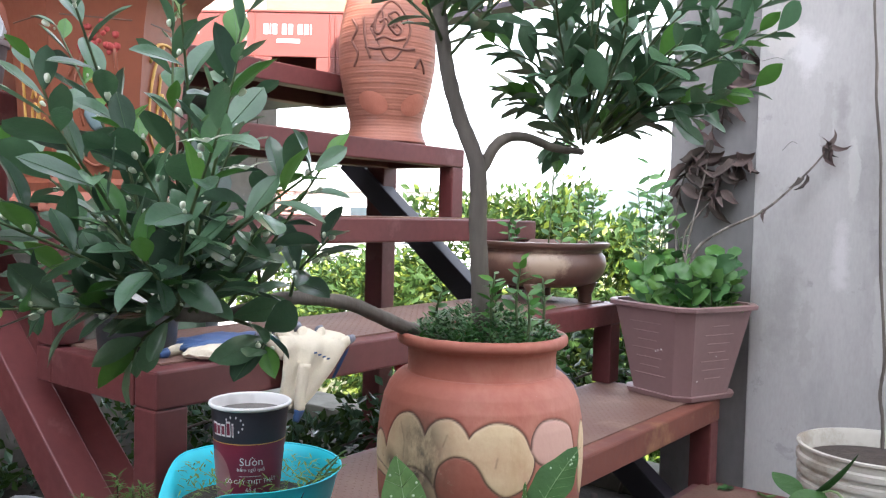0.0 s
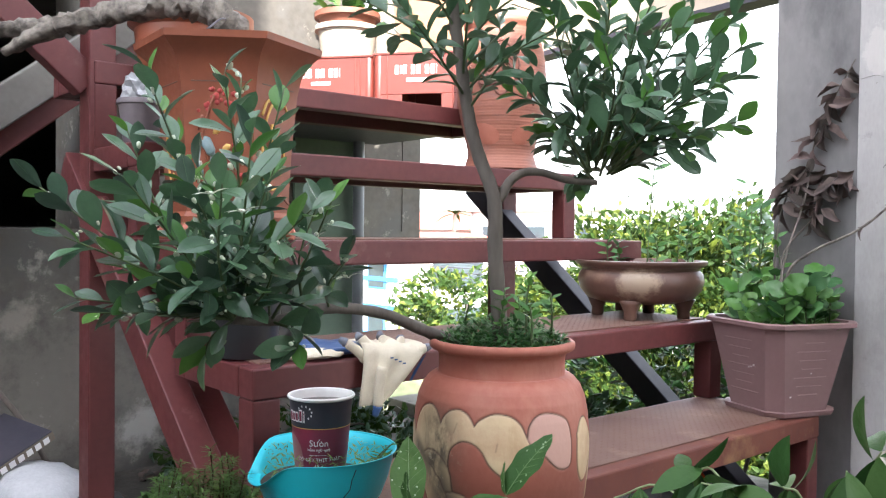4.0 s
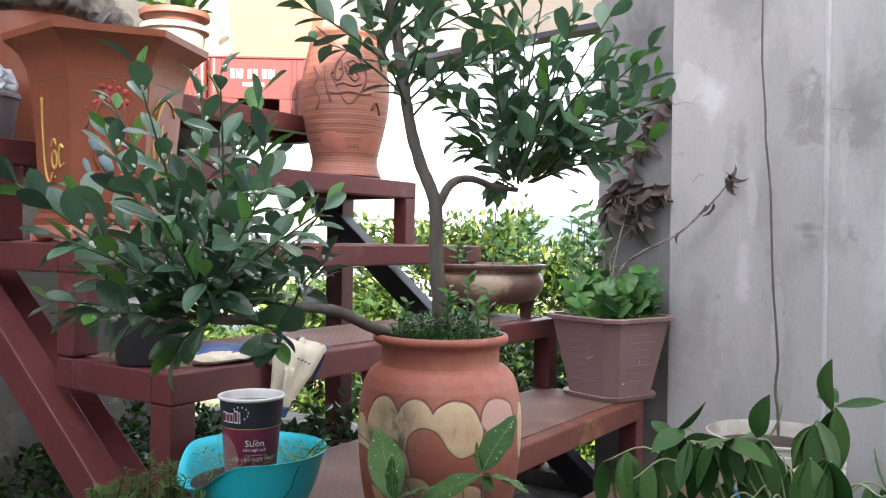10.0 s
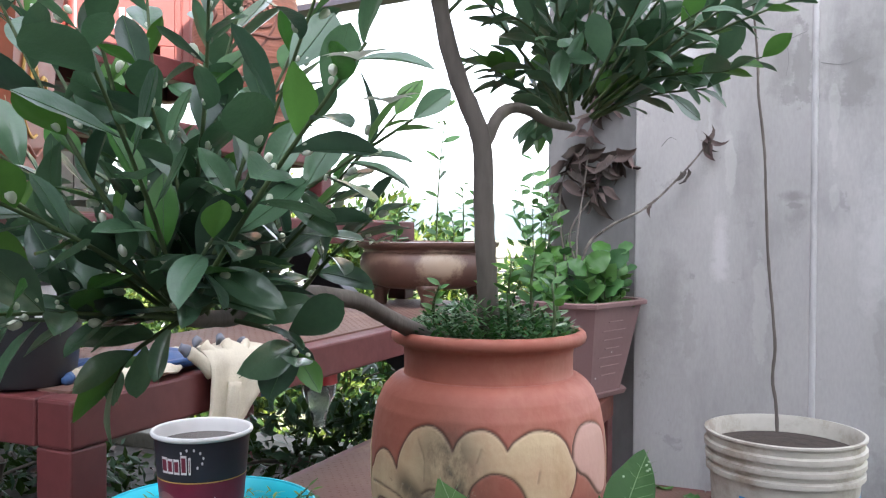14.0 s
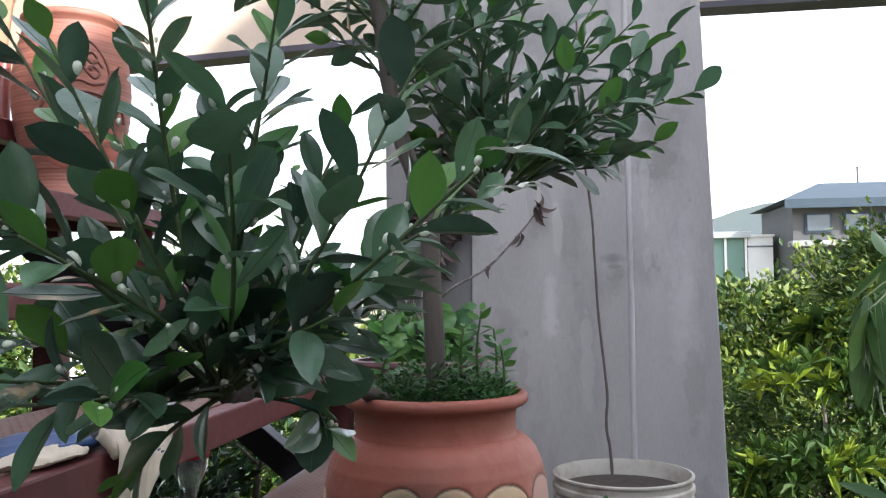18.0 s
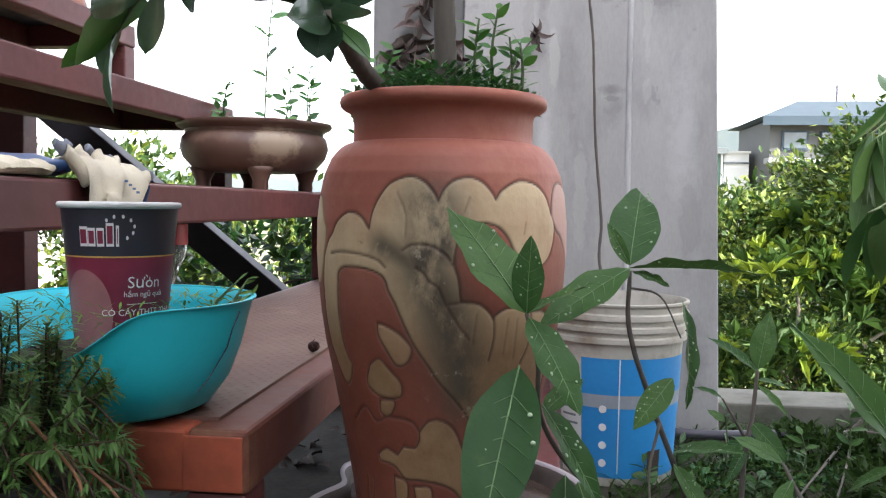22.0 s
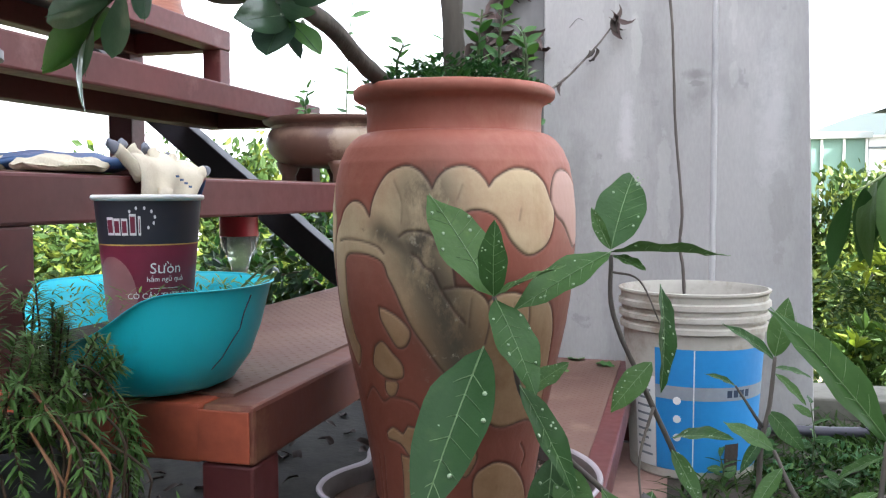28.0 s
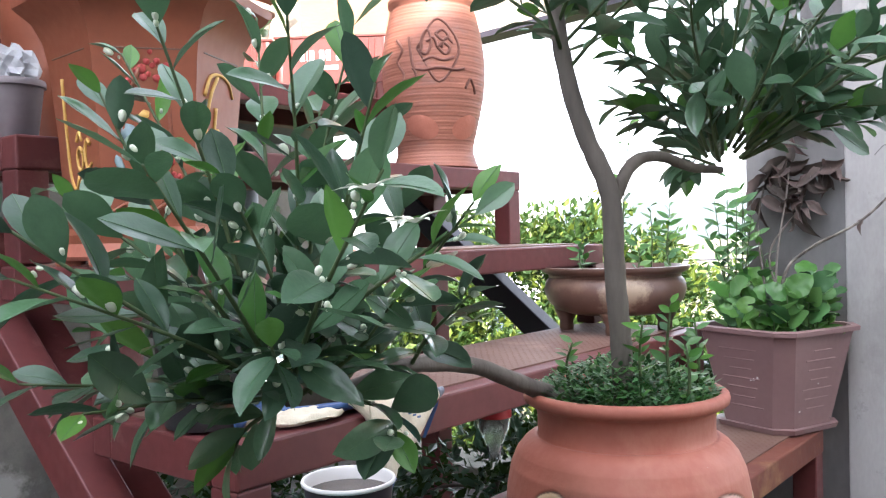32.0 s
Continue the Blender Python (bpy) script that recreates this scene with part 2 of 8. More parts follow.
BAG_BLACK = mat("black_bin_bag", (0.012, 0.012, 0.014), None, 0.3, scale=15, fine=60, bump=0.7)
# Two tones of one tree leaf stand for sunlit and shaded parts of crowns.
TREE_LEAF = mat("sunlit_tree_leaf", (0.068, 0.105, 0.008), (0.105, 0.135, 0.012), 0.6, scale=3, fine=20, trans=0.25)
TREE_LEAF2 = mat("shaded_tree_leaf", (0.018, 0.043, 0.007), (0.03, 0.062, 0.010), 0.6, sheen=0.25, scale=3, fine=20, trans=0.25)
HOUSE_WHITE = mat("white_house_paint", (0.6, 0.6, 0.6), (0.52, 0.53, 0.53), 0.8, scale=1)
HOUSE_BLUE = mat("blue_house_paint", (0.05, 0.22, 0.5), None, 0.7, scale=1)
ROOF_RED = mat("red_roof_tile", (0.40, 0.13, 0.09), None, 0.8, scale=2)
ROOF_GREEN = mat("blue_green_sheet_roof", (0.018, 0.033, 0.047), (0.024, 0.04, 0.053), 0.9, scale=2)
GLASS_DARK = mat("dark_window", (0.05, 0.07, 0.08), None, 0.15, scale=2, bump=0)
EARTH = mat("earth_and_grass", (0.12, 0.15, 0.06), (0.2, 0.16, 0.1), 0.95, scale=0.4, fine=6)
# The distance haze is put into the hills' bluish base colour.
HILL = mat("hazy_hill", (0.055, 0.072, 0.085), (0.075, 0.095, 0.085), 0.95, scale=0.02, fine=0.3)
TOMATO = mat("tomato_skin", (0.55, 0.06, 0.03), (0.5, 0.1, 0.04), 0.25, scale=10, bump=0.02)
WEED = mat("matted_weed_leaf", (0.014, 0.034, 0.005), (0.026, 0.052, 0.008), 0.8, sheen=0.15, scale=20, fine=120, trans=0.1)
FLOOR_DARK = mat("shade_dark_floor", (0.045, 0.04, 0.032), (0.022, 0.02, 0.017), 0.95, scale=18, fine=90, bump=0.8)
FERN = mat("fine_succulent_leaf", (0.075, 0.15, 0.03), (0.13, 0.22, 0.05), 0.5, sheen=0.25, scale=30, vary=0.4, trans=0.12)
# Lit and shaded copies of one croton leaf: the light is in the colour.
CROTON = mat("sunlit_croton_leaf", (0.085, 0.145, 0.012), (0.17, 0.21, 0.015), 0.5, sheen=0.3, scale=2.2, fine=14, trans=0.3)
CROTON_SHADED = mat("shaded_croton_leaf", (0.017, 0.043, 0.006), (0.034, 0.07, 0.008), 0.6, sheen=0.25, scale=2.2, fine=14, trans=0.25)
MANGO_LEAF = mat("hanging_leaf", (0.07, 0.145, 0.038), (0.095, 0.18, 0.05), 0.36, scale=12, fine=120, bump=0.1, vary=0.3, trans=0.25)
STEM_ORANGE = mat("orange_stem", (0.22, 0.095, 0.042), (0.12, 0.065, 0.032), 0.6, sheen=0.3, scale=20, fine=90)
STEM_BROWN = mat("brown_trailing_stem", (0.075, 0.045, 0.028), (0.035, 0.026, 0.018), 0.75, sheen=0.25, scale=20, fine=90)


def add_patches(m, patches, lo=1.45, hi=1.95):
    """Adds damp stains to a surface: (place, half sizes, colour, strength), their edges broken up by noise."""
    n, l = m.node_tree.nodes, m.node_tree.links
    b = n["Principled BSDF"]
    out = b.inputs["Base Color"].links[0].from_socket
    tc = n.new("ShaderNodeTexCoord")
    ns = n.new("ShaderNodeTexNoise")
    ns.inputs["Scale"].default_value, ns.inputs["Detail"].default_value, ns.inputs["Roughness"].default_value = 9, 12, 0.72
    l.new(tc.outputs["Object"], ns.inputs["Vector"])
    for at, half, color, strength in patches:
        mp, gr, ad, rg, mx = n.new("ShaderNodeMapping"), n.new("ShaderNodeTexGradient"), n.new("ShaderNodeMath"), n.new("ShaderNodeMapRange"), n.new("ShaderNodeMix")
        gr.gradient_type = "SPHERICAL"
        mp.inputs["Scale"].default_value = [1 / h for h in half]
        mp.inputs["Location"].default_value = [-a / h for a, h in zip(at, half)]
        l.new(tc.outputs["Object"], mp.inputs[0])
        l.new(mp.outputs[0], gr.inputs[0])
        ad.operation = "MULTIPLY_ADD"
        l.new(ns.outputs[0], ad.inputs[0])
        ad.inputs[1].default_value = 2.4
        l.new(gr.outputs["Fac"], ad.inputs[2])
        rg.inputs[1].default_value, rg.inputs[2].default_value, rg.inputs[4].default_value = lo, hi, strength * 0.8
        l.new(ad.outputs[0], rg.inputs[0])
        mx.data_type = "RGBA"
        l.new(rg.outputs[0], mx.inputs[0])
        l.new(out, mx.inputs[6])
        mx.inputs[7].default_value = (*color, 1)
        out = mx.outputs[2]
    l.new(out, b.inputs["Base Color"])


add_patches(BASIN, [((-0.02, -0.16, 0.0), (0.11, 0.08, 0.05), (0.10, 0.09, 0.075), 0.9), ((0.07, -0.15, 0.01), (0.05, 0.08, 0.04), (0.10, 0.09, 0.075), 0.8)], 1.55, 1.75)
add_patches(BRONZE, [((-0.46, 0.91, 0.48), (0.075, 0.09, 0.05), (0.42, 0.33, 0.24), 0.9), ((-0.60, 0.88, 0.50), (0.10, 0.08, 0.03), (0.26, 0.17, 0.12), 0.7)], 1.5, 1.9)
DAMP_GREY, CHALK = (0.2, 0.192, 0.185), (0.62, 0.615, 0.61)
WALL_CEMENT = mat("stained_wall_cement", (0.425, 0.412, 0.398), (0.315, 0.305, 0.295), 0.85, scale=3.2, fine=110, bump=0.35, spread=0.5, stain=(0.29, 0.282, 0.275), stain_scale=4.6, stain_at=(0.52, 0.7), stretch=(1.5, 1.4, 0.5))
add_patches(WALL_CEMENT, [((0.37, 1.285, 0.95), (0.09, 0.2, 0.19), DAMP_GREY, 0.75), ((0.25, 1.285, 0.645), (0.055, 0.2, 0.022), DAMP_GREY, 0.9), ((0.26, 1.285, 0.60), (0.04, 0.2, 0.07), DAMP_GREY, 0.6), ((0.22, 1.285, 0.97), (0.055, 0.2, 0.15), DAMP_GREY, 0.7), ((0.08, 1.285, 0.86), (0.03, 0.2, 0.12), DAMP_GREY, 0.55),
                          ((-0.03, 1.285, 0.40), (0.07, 0.2, 0.22), DAMP_GREY, 0.5), ((0.0, 1.285, 1.0), (0.06, 0.2, 0.10), CHALK, 0.7), ((0.09, 1.285, 0.52), (0.03, 0.2, 0.13), CHALK, 0.6), ((0.14, 1.285, 0.70), (0.05, 0.2, 0.16), DAMP_GREY, 0.45), ((0.42, 1.285, 0.55), (0.06, 0.2, 0.25), CHALK, 0.4), ((0.05, 1.285, 1.25), (0.15, 0.2, 0.12), DAMP_GREY, 0.6), ((0.45, 1.285, 0.0), (0.09, 0.2, 0.16), DAMP_GREY, 0.7), ((0.2, 1.285, -0.1), (0.3, 0.2, 0.10), DAMP_GREY, 0.7)])
CRISP = (0.235, 0.226, 0.218)
add_patches(WALL_CEMENT, [((0.37, 1.285, 0.92), (0.07, 0.2, 0.15), CRISP, 0.75), ((0.262, 1.285, 0.95), (0.035, 0.2, 0.16), CRISP, 0.8), ((0.235, 1.285, 0.88), (0.03, 0.2, 0.05), CRISP, 0.7), ((0.25, 1.285, 0.625), (0.04, 0.2, 0.018), CRISP, 0.85), ((0.05, 1.285, 0.82), (0.025, 0.2, 0.2), (0.30, 0.29, 0.275), 0.5), ((0.11, 1.285, 0.72), (0.02, 0.2, 0.16), (0.50, 0.49, 0.47), 0.6), ((-0.06, 1.285, 1.05), (0.07, 0.2, 0.12), (0.52, 0.50, 0.47), 0.6), ((0.02, 1.285, 0.35), (0.05, 0.2, 0.14), (0.29, 0.28, 0.265), 0.55), ((0.44, 1.285, 0.30), (0.05, 0.2, 0.2), (0.27, 0.26, 0.245), 0.5), ((0.18, 1.285, 0.40), (0.03, 0.2, 0.25), (0.47, 0.46, 0.44), 0.5), ((0.33, 1.285, 0.78), (0.02, 0.2, 0.25), (0.50, 0.49, 0.47), 0.45)], 1.66, 1.78)


add_patches(OLD_WALL, [((-1.95, 0.0, 0.12), (0.6, 0.8, 0.42), (0.19, 0.178, 0.155), 0.8), ((-1.95, 0.25, -0.05), (0.6, 0.14, 0.10), (0.42, 0.41, 0.38), 0.8), ((-1.95, -0.15, 0.33), (0.6, 0.10, 0.08), (0.36, 0.33, 0.28), 0.7), ((-1.95, -0.5, 0.5), (0.6, 0.3, 0.5), (0.28, 0.26, 0.23), 0.6)])


# ---- building helpers ----
def thing(name, label, category, at=(0, 0, 0), group="", kind=""):
    ob = new(name)
    ob.matrix_world = Matrix.Translation(at)
    return tagged(ob, label, category, group, kind)


def link(name, me, parent=None, label=""):
    ob = new(name, me)
    if parent:
        ob.parent = parent
        ob.matrix_parent_inverse = parent.matrix_world.inverted()
    return tagged(ob, label)


def part(name, bm, material, parent=None, label="", smooth=None):
    """Links a bmesh, in world coordinates, as one mesh object under a thing or part."""
    me = bpy.data.meshes.new(name)
    bm.normal_update()
    bm.to_mesh(me)
    bm.free()
    for m in material if isinstance(material, (list, tuple)) else [material]:
        me.materials.append(m)
    if smooth:
        for p in me.polygons:
            p.use_smooth = True
        if smooth is not True:
            me.set_sharp_from_angle(angle=radians(smooth))
    return link(name, me, parent, label)


def box(x0, x1, y0, y1, z0, z1, bevel=0.0, bm=None, turn=None):
    own = bmesh.new()
    bmesh.ops.create_cube(own, size=1)
    m = Matrix.Translation(((x0 + x1) / 2, (y0 + y1) / 2, (z0 + z1) / 2)) @ Matrix.Diagonal((abs(x1 - x0), abs(y1 - y0), abs(z1 - z0), 1))
    bmesh.ops.transform(own, matrix=turn @ m if turn else m, verts=own.verts)
    if bevel:
        bmesh.ops.bevel(own, geom=list(own.edges), offset=bevel, segments=2, affect="EDGES", profile=0.5)
    if bm is None:
        return own
    tmp = bpy.data.meshes.new("tmp")
    own.to_mesh(tmp)
    own.free()
    bm.from_mesh(tmp)
    bpy.data.meshes.remove(tmp)
    return bm


def beam(a, b, w, h, bevel=0.003, up=(0, 0, 1)):
    """A rectangular bar from a to b."""
    a, b = Vector(a), Vector(b)
    d = b - a
    z = d.normalized()
    x = z.cross(Vector(up)).normalized()
    y = z.cross(x)
    m = Matrix((x, y, z)).transposed().to_4x4()
    m.translation = (a + b) / 2
    return box(-w / 2, w / 2, -h / 2, h / 2, -d.length / 2, d.length / 2, bevel, turn=m)


def lathe(profile, at=(0, 0, 0), n=48, close=False, sx=1.0, sy=1.0):
    """A turned body from (radius, height) pairs."""
    bm = bmesh.new()
    rings = []
    for r, z in profile:
        if r < 1e-5:
            rings.append([bm.verts.new((at[0], at[1], at[2] + z))])
        else:
            rings.append([bm.verts.new((at[0] + sx * r * math.cos(2 * math.pi * k / n), at[1] + sy * r * math.sin(2 * math.pi * k / n), at[2] + z)) for k in range(n)])
    for a, b in zip(rings, rings[1:]):
        for k in range(n):
            q = [a[k % len(a)], a[(k + 1) % n % len(a)], b[(k + 1) % n % len(b)], b[k % len(b)]]
            q = list(dict.fromkeys(q))
            if len(q) > 2:
                bm.faces.new(q)
    return bm


def loft(sections):
    """Skins closed loops of points of equal count, and caps the ends."""
    bm = bmesh.new()
    rings = [[bm.verts.new(p) for p in s] for s in sections]
    n = len(rings[0])
    for a, b in zip(rings, rings[1:]):
        for k in range(n):
            bm.faces.new((a[k], a[(k + 1) % n], b[(k + 1) % n], b[k]))
    bm.faces.new(rings[0][::-1])
    bm.faces.new(rings[-1])
    return bm


def spline(points, steps=6):
    """Points on a smooth line through the given ones."""
    p = [Vector(q) for q in points]
    if len(p) < 3:
        return [p[0].lerp(p[-1], k / steps) for k in range(steps + 1)]
    ext = [2 * p[0] - p[1], *p, 2 * p[-1] - p[-2]]
    out = []
    for a, b, c, d in zip(ext, ext[1:], ext[2:], ext[3:]):
        for k in range(steps):
            t = k / steps
            out.append(0.5 * (2 * b + (c - a) * t + (2 * a - 5 * b + 4 * c - d) * t * t + (3 * b - a - 3 * c + d) * t ** 3))
    return [*out, p[-1]]


def tube(points, r0, r1=None, n=8, bm=None, rough=0.0, rng=None):
    """A tapered round bar along points."""
    bm = bm or bmesh.new()
    r1 = r0 if r1 is None else r1
    rings = []
    side = None
    for k, p in enumerate(points):
        d = (points[min(k + 1, len(points) - 1)] - points[max(k - 1, 0)]).normalized()
        if side is None:
            side = d.orthogonal().normalized()
        side = (side - d * side.dot(d)).normalized()
        other = d.cross(side)
        r = r0 + (r1 - r0) * k / max(len(points) - 1, 1)
        ring = []
        for j in range(n):
            a = 2 * math.pi * j / n
            q = r * (1 + (rng.uniform(-rough, rough) if rng else 0))
            ring.append(bm.verts.new(p + q * (math.cos(a) * side + math.sin(a) * other)))
        rings.append(ring)
    for a, b in zip(rings, rings[1:]):
        for j in range(n):
            bm.faces.new((a[j], a[(j + 1) % n], b[(j + 1) % n], b[j]))
    bm.faces.new(rings[0][::-1])
    bm.faces.new(rings[-1])
    return bm


def leaf_mesh(name, length, width, material, fold=0.25, droop=0.15, tip=0.5, rows=7, twist=0.0, wave=0.0, vein=None, ribs=True, full=0.85):
    """A leaf along +y from the origin, its upper side to +z, folded along the midrib; tip above 1 widens it towards the end."""
    bm = bmesh.new()
    lines = []
    for k in range(rows + 1):
        t = k / rows
        w = width / 2 * (math.sin(math.pi * min(1, t ** (0.62 + 0.5 * tip)))) ** full if 0 < k < rows else 0.0
        y = length * t
        z = -droop * length * t * t
        row = []
        for s in (-1, -0.5, 0, 0.5, 1):
            if w == 0 and s:
                continue
            zz = z + abs(s) * w * fold * 2 - (abs(s) ** 2) * w * fold * 0.9 + wave * width * math.sin(t * 17 + s * 2) * abs(s)
            v = Vector((s * w, y, zz))
            v.rotate(Euler((0, twist * t, 0)))
            row.append(bm.verts.new(v))
        lines.append(row)
    for a, b in zip(lines, lines[1:]):
        if len(a) == 1:
            for j in range(4):
                bm.faces.new((a[0], b[j + 1], b[j]))
        elif len(b) == 1:
            for j in range(4):
                bm.faces.new((a[j], a[j + 1], b[0]))
        else:
            for j in range(4):
                bm.faces.new((a[j], a[j + 1], b[j + 1], b[j]))
    mats = [material]
    if vein:
        mats.append(vein)
        first = len(bm.faces)
        pts = [Vector((0, length * t, -droop * length * t * t + 0.0006)) for t in [k / 8 for k in range(9)]]
        tube(pts, 0.0007 * length / 0.12, 0.0003, 4, bm)
        for t in (0.18, 0.3, 0.42, 0.54, 0.66, 0.78) if ribs else ():
            w = width / 2 * (math.sin(math.pi * min(1, t ** (0.62 + 0.5 * tip)))) ** 0.85 * 0.86
            for s in (-1, 1):
                line = []
                for q in (0, 0.5, 1):
                    y = length * (t + 0.11 * q)
                    zz = -droop * length * (y / length) ** 2 + q * w * fold * 2 - q * q * w * fold * 0.9 + 0.0005
                    line.append(Vector((s * w * q, y, zz)))
                tube([p - Vector((0, 0, 0.00025)) for p in line], 0.0003, 0.00012, 3, bm)
        bm.faces.ensure_lookup_table()
        for f in bm.faces[first:]:
            f.material_index = 1
    me = bpy.data.meshes.new(name)
    bm.to_mesh(me)
    bm.free()
    for m in mats:
        me.materials.append(m)
    for p in me.polygons:
        p.use_smooth = True
    return me


def aim(at, forward, up=(0, 0, 1), roll=0.0, scale=1.0):
    """A pose with +y along forward and +z near up."""
    y = Vector(forward).normalized()
    x = y.cross(Vector(up))
    x = x.normalized() if x.length > 1e-4 else y.orthogonal().normalized()
    z = x.cross(y)
    m = Matrix((x, y, z)).transposed().to_4x4()
    m.translation = at
    return m @ Matrix.Rotation(roll, 4, "Y") @ Matrix.Scale(scale, 4)


def put(name, me, m, parent, label="", at=None):
    """Links a shared mesh at the world pose m; at: the parent's own pose, where it is newly made."""
    ob = new(name, me)
    ob.parent = parent
    ob.matrix_parent_inverse = (at or parent.matrix_world).inverted()
    ob.matrix_basis = m
    return tagged(ob, label)


def merge(name, pieces, parent, label="", kind=""):
    """Joins copies of small meshes, as (mesh, pose) pairs, into one mesh object."""
    verts, faces, mi, mats = [], [], [], []
    for me, m in pieces:
        base = len(verts)
        verts += [tuple(m @ v.co) for v in me.vertices]
        remap = []
        for q in me.materials:
            if q not in mats:
                mats.append(q)
            remap.append(mats.index(q))
        for p in me.polygons:
            faces.append([base + i for i in p.vertices])
            mi.append(remap[p.material_index] if remap else 0)
    out = bpy.data.meshes.new(name)
    out.from_pydata(verts, [], faces)
    for q in mats:
        out.materials.append(q)
    out.polygons.foreach_set("material_index", mi)
    out.polygons.foreach_set("use_smooth", [True] * len(faces))
    ob = link(name, out, parent, label)
    return tagged(ob, kind=kind)


def wrap_text(name, words, size, axis, radius_at, angle, z, material, parent, lift=0.0008, label="", turn=0.0):
    """Words bent round an upright turned body: radius_at(z) gives its radius."""
    cu = bpy.data.curves.new(name, "FONT")
    cu.body, cu.size, cu.align_x, cu.align_y, cu.resolution_u = words, size, "CENTER", "CENTER", 3
    tmp = new("tmp", cu)
    me = bpy.data.meshes.new_from_object(tmp)
    bpy.data.objects.remove(tmp)
    for v in me.vertices:
        x, y = v.co.x * math.cos(turn) - v.co.y * math.sin(turn), v.co.x * math.sin(turn) + v.co.y * math.cos(turn)
        r = radius_at(z + y) + lift
        a = angle + x / r
        v.co = (axis[0] + r * math.cos(a), axis[1] + r * math.sin(a), z + y)
    me.materials.clear()
    me.materials.append(material)
    return link(name, me, parent, label)


rng = random.Random(7)

# ---- setting ----
FLOOR, Y0, Y1 = -0.19, -0.165, 1.175
part("ground", box(-600, 600, -600, 600, -4.3, -4.0), EARTH)
tagged(bpy.data.objects["ground"], "grassy earth far below the terrace", "ground", kind="structure")
part("floor", box(-2.2, 3.0, -3.2, 1.6, FLOOR - 0.25, FLOOR), FLOOR_MAT)
# Thin dark sheet, added to imitate shade and clutter under the stand.
part("floor_dark_sheet", box(-1.94, -0.05, -0.28, 1.42, FLOOR + 0.001, FLOOR + 0.005, 0.001), FLOOR_DARK)
tagged(bpy.data.objects["floor_dark_sheet"], "dark sheet standing for shade and clutter on the floor under the stand", "leaf litter", kind="structure")
part("soil_bed", box(0.2, 1.5, 0.06, 1.42, FLOOR + 0.001, FLOOR + 0.006, 0.002), SOIL)
tagged(bpy.data.objects["soil_bed"], "strip of dark damp soil overgrown with weeds", "soil", kind="structure")
tagged(bpy.data.objects["floor"], "dirty cement floor of a roof terrace", "floor", kind="structure")
part("parapet", box(-2.2, 3.0, 1.43, 1.62, FLOOR, -0.135, 0.006), mat("mossy_kerb_cement", (0.17, 0.165, 0.14), (0.11, 0.108, 0.09), 0.92, sheen=0.25, scale=6, fine=70, bump=0.4, stain=(0.06, 0.065, 0.045), stain_scale=7, stain_at=(0.5, 0.7)))
tagged(bpy.data.objects["parapet"], "low grey cement kerb at the terrace edge", "parapet", kind="structure")
wall_bm = box(-0.11, 0.514, 1.285, 1.62, FLOOR, 2.2, 0.004)
for v in wall_bm.verts:  # the free edge leans inwards as it rises
    if v.co.x > 0.2:
        v.co.x -= 0.033 * (v.co.z - 0.1)
part("wall_north", wall_bm, WALL_CEMENT)
tagged(bpy.data.objects["wall_north"], "grey cement wall with damp stains and patches", "wall", kind="structure")
part("plaster_ridge", tube(spline([(0.293, 1.284, FLOOR), (0.29, 1.284, 0.9), (0.286, 1.284, 2.2)]), 0.007, 0.008, 6), CONCRETE, bpy.data.objects["wall_north"], smooth=True)
for pts in ([(-0.105, 1.2845, 0.985), (-0.07, 1.2845, 0.99), (-0.05, 1.2845, 0.983)], [(0.225, 1.2845, 1.01), (0.232, 1.2845, 0.96), (0.228, 1.2845, 0.92)], [(0.19, 1.2845, 0.995), (0.225, 1.2845, 1.0), (0.27, 1.2845, 1.018)], [(0.30, 1.2845, 0.945), (0.345, 1.2845, 0.938), (0.385, 1.2845, 0.95)], [(-0.05, 1.2845, 0.77), (-0.03, 1.2845, 0.79), (-0.015, 1.2845, 0.785)]):
    part("crack", tube(spline([(x + 0.004 * noise.noise(Vector((x * 90, z * 90, 1))), y, z) for x, y, z in pts], 5), 0.0011, 0.0007, 4), CONCRETE_DARK, bpy.data.objects["wall_north"])
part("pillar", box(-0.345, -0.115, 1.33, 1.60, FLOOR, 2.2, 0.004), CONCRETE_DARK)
tagged(bpy.data.objects["pillar"], "grey cement pillar with shade in its colour and withered vines", "pillar", kind="structure")


def sloped_bar(x0, x1, y0, y1, low, high):
    """A bar along x whose lower and upper edges may slope: low and high are heights at both ends."""
    return loft([[(x, y0, a), (x, y1, a), (x, y1, b), (x, y0, b)] for x, a, b in ((x0, low[0], high[0]), (x1, low[1], high[1]))])


# Dark strips imitate the shaded underside of the beams.
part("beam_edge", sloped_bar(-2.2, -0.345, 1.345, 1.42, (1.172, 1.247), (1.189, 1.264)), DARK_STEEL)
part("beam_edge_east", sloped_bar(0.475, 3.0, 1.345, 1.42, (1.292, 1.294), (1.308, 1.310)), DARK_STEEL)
tagged(bpy.data.objects["beam_edge_east"], "dark strip standing for shade under the beam over the open side", "beam", kind="structure")
part("beam_east", sloped_bar(0.475, 3.0, 1.352, 1.42, (1.309, 1.311), (1.75, 1.75)), LIGHT_RENDER)
tagged(bpy.data.objects["beam_east"], "cream rendered beam over the open side", "beam", kind="structure")
tagged(bpy.data.objects["beam_edge"], "dark strip standing for shade under the beam", "beam", kind="structure")
part("beam", sloped_bar(-2.2, -0.345, 1.352, 1.42, (1.190, 1.265), (1.75, 1.75)), LIGHT_RENDER)
tagged(bpy.data.objects["beam"], "cream rendered beam lit by the sun", "beam", kind="structure")
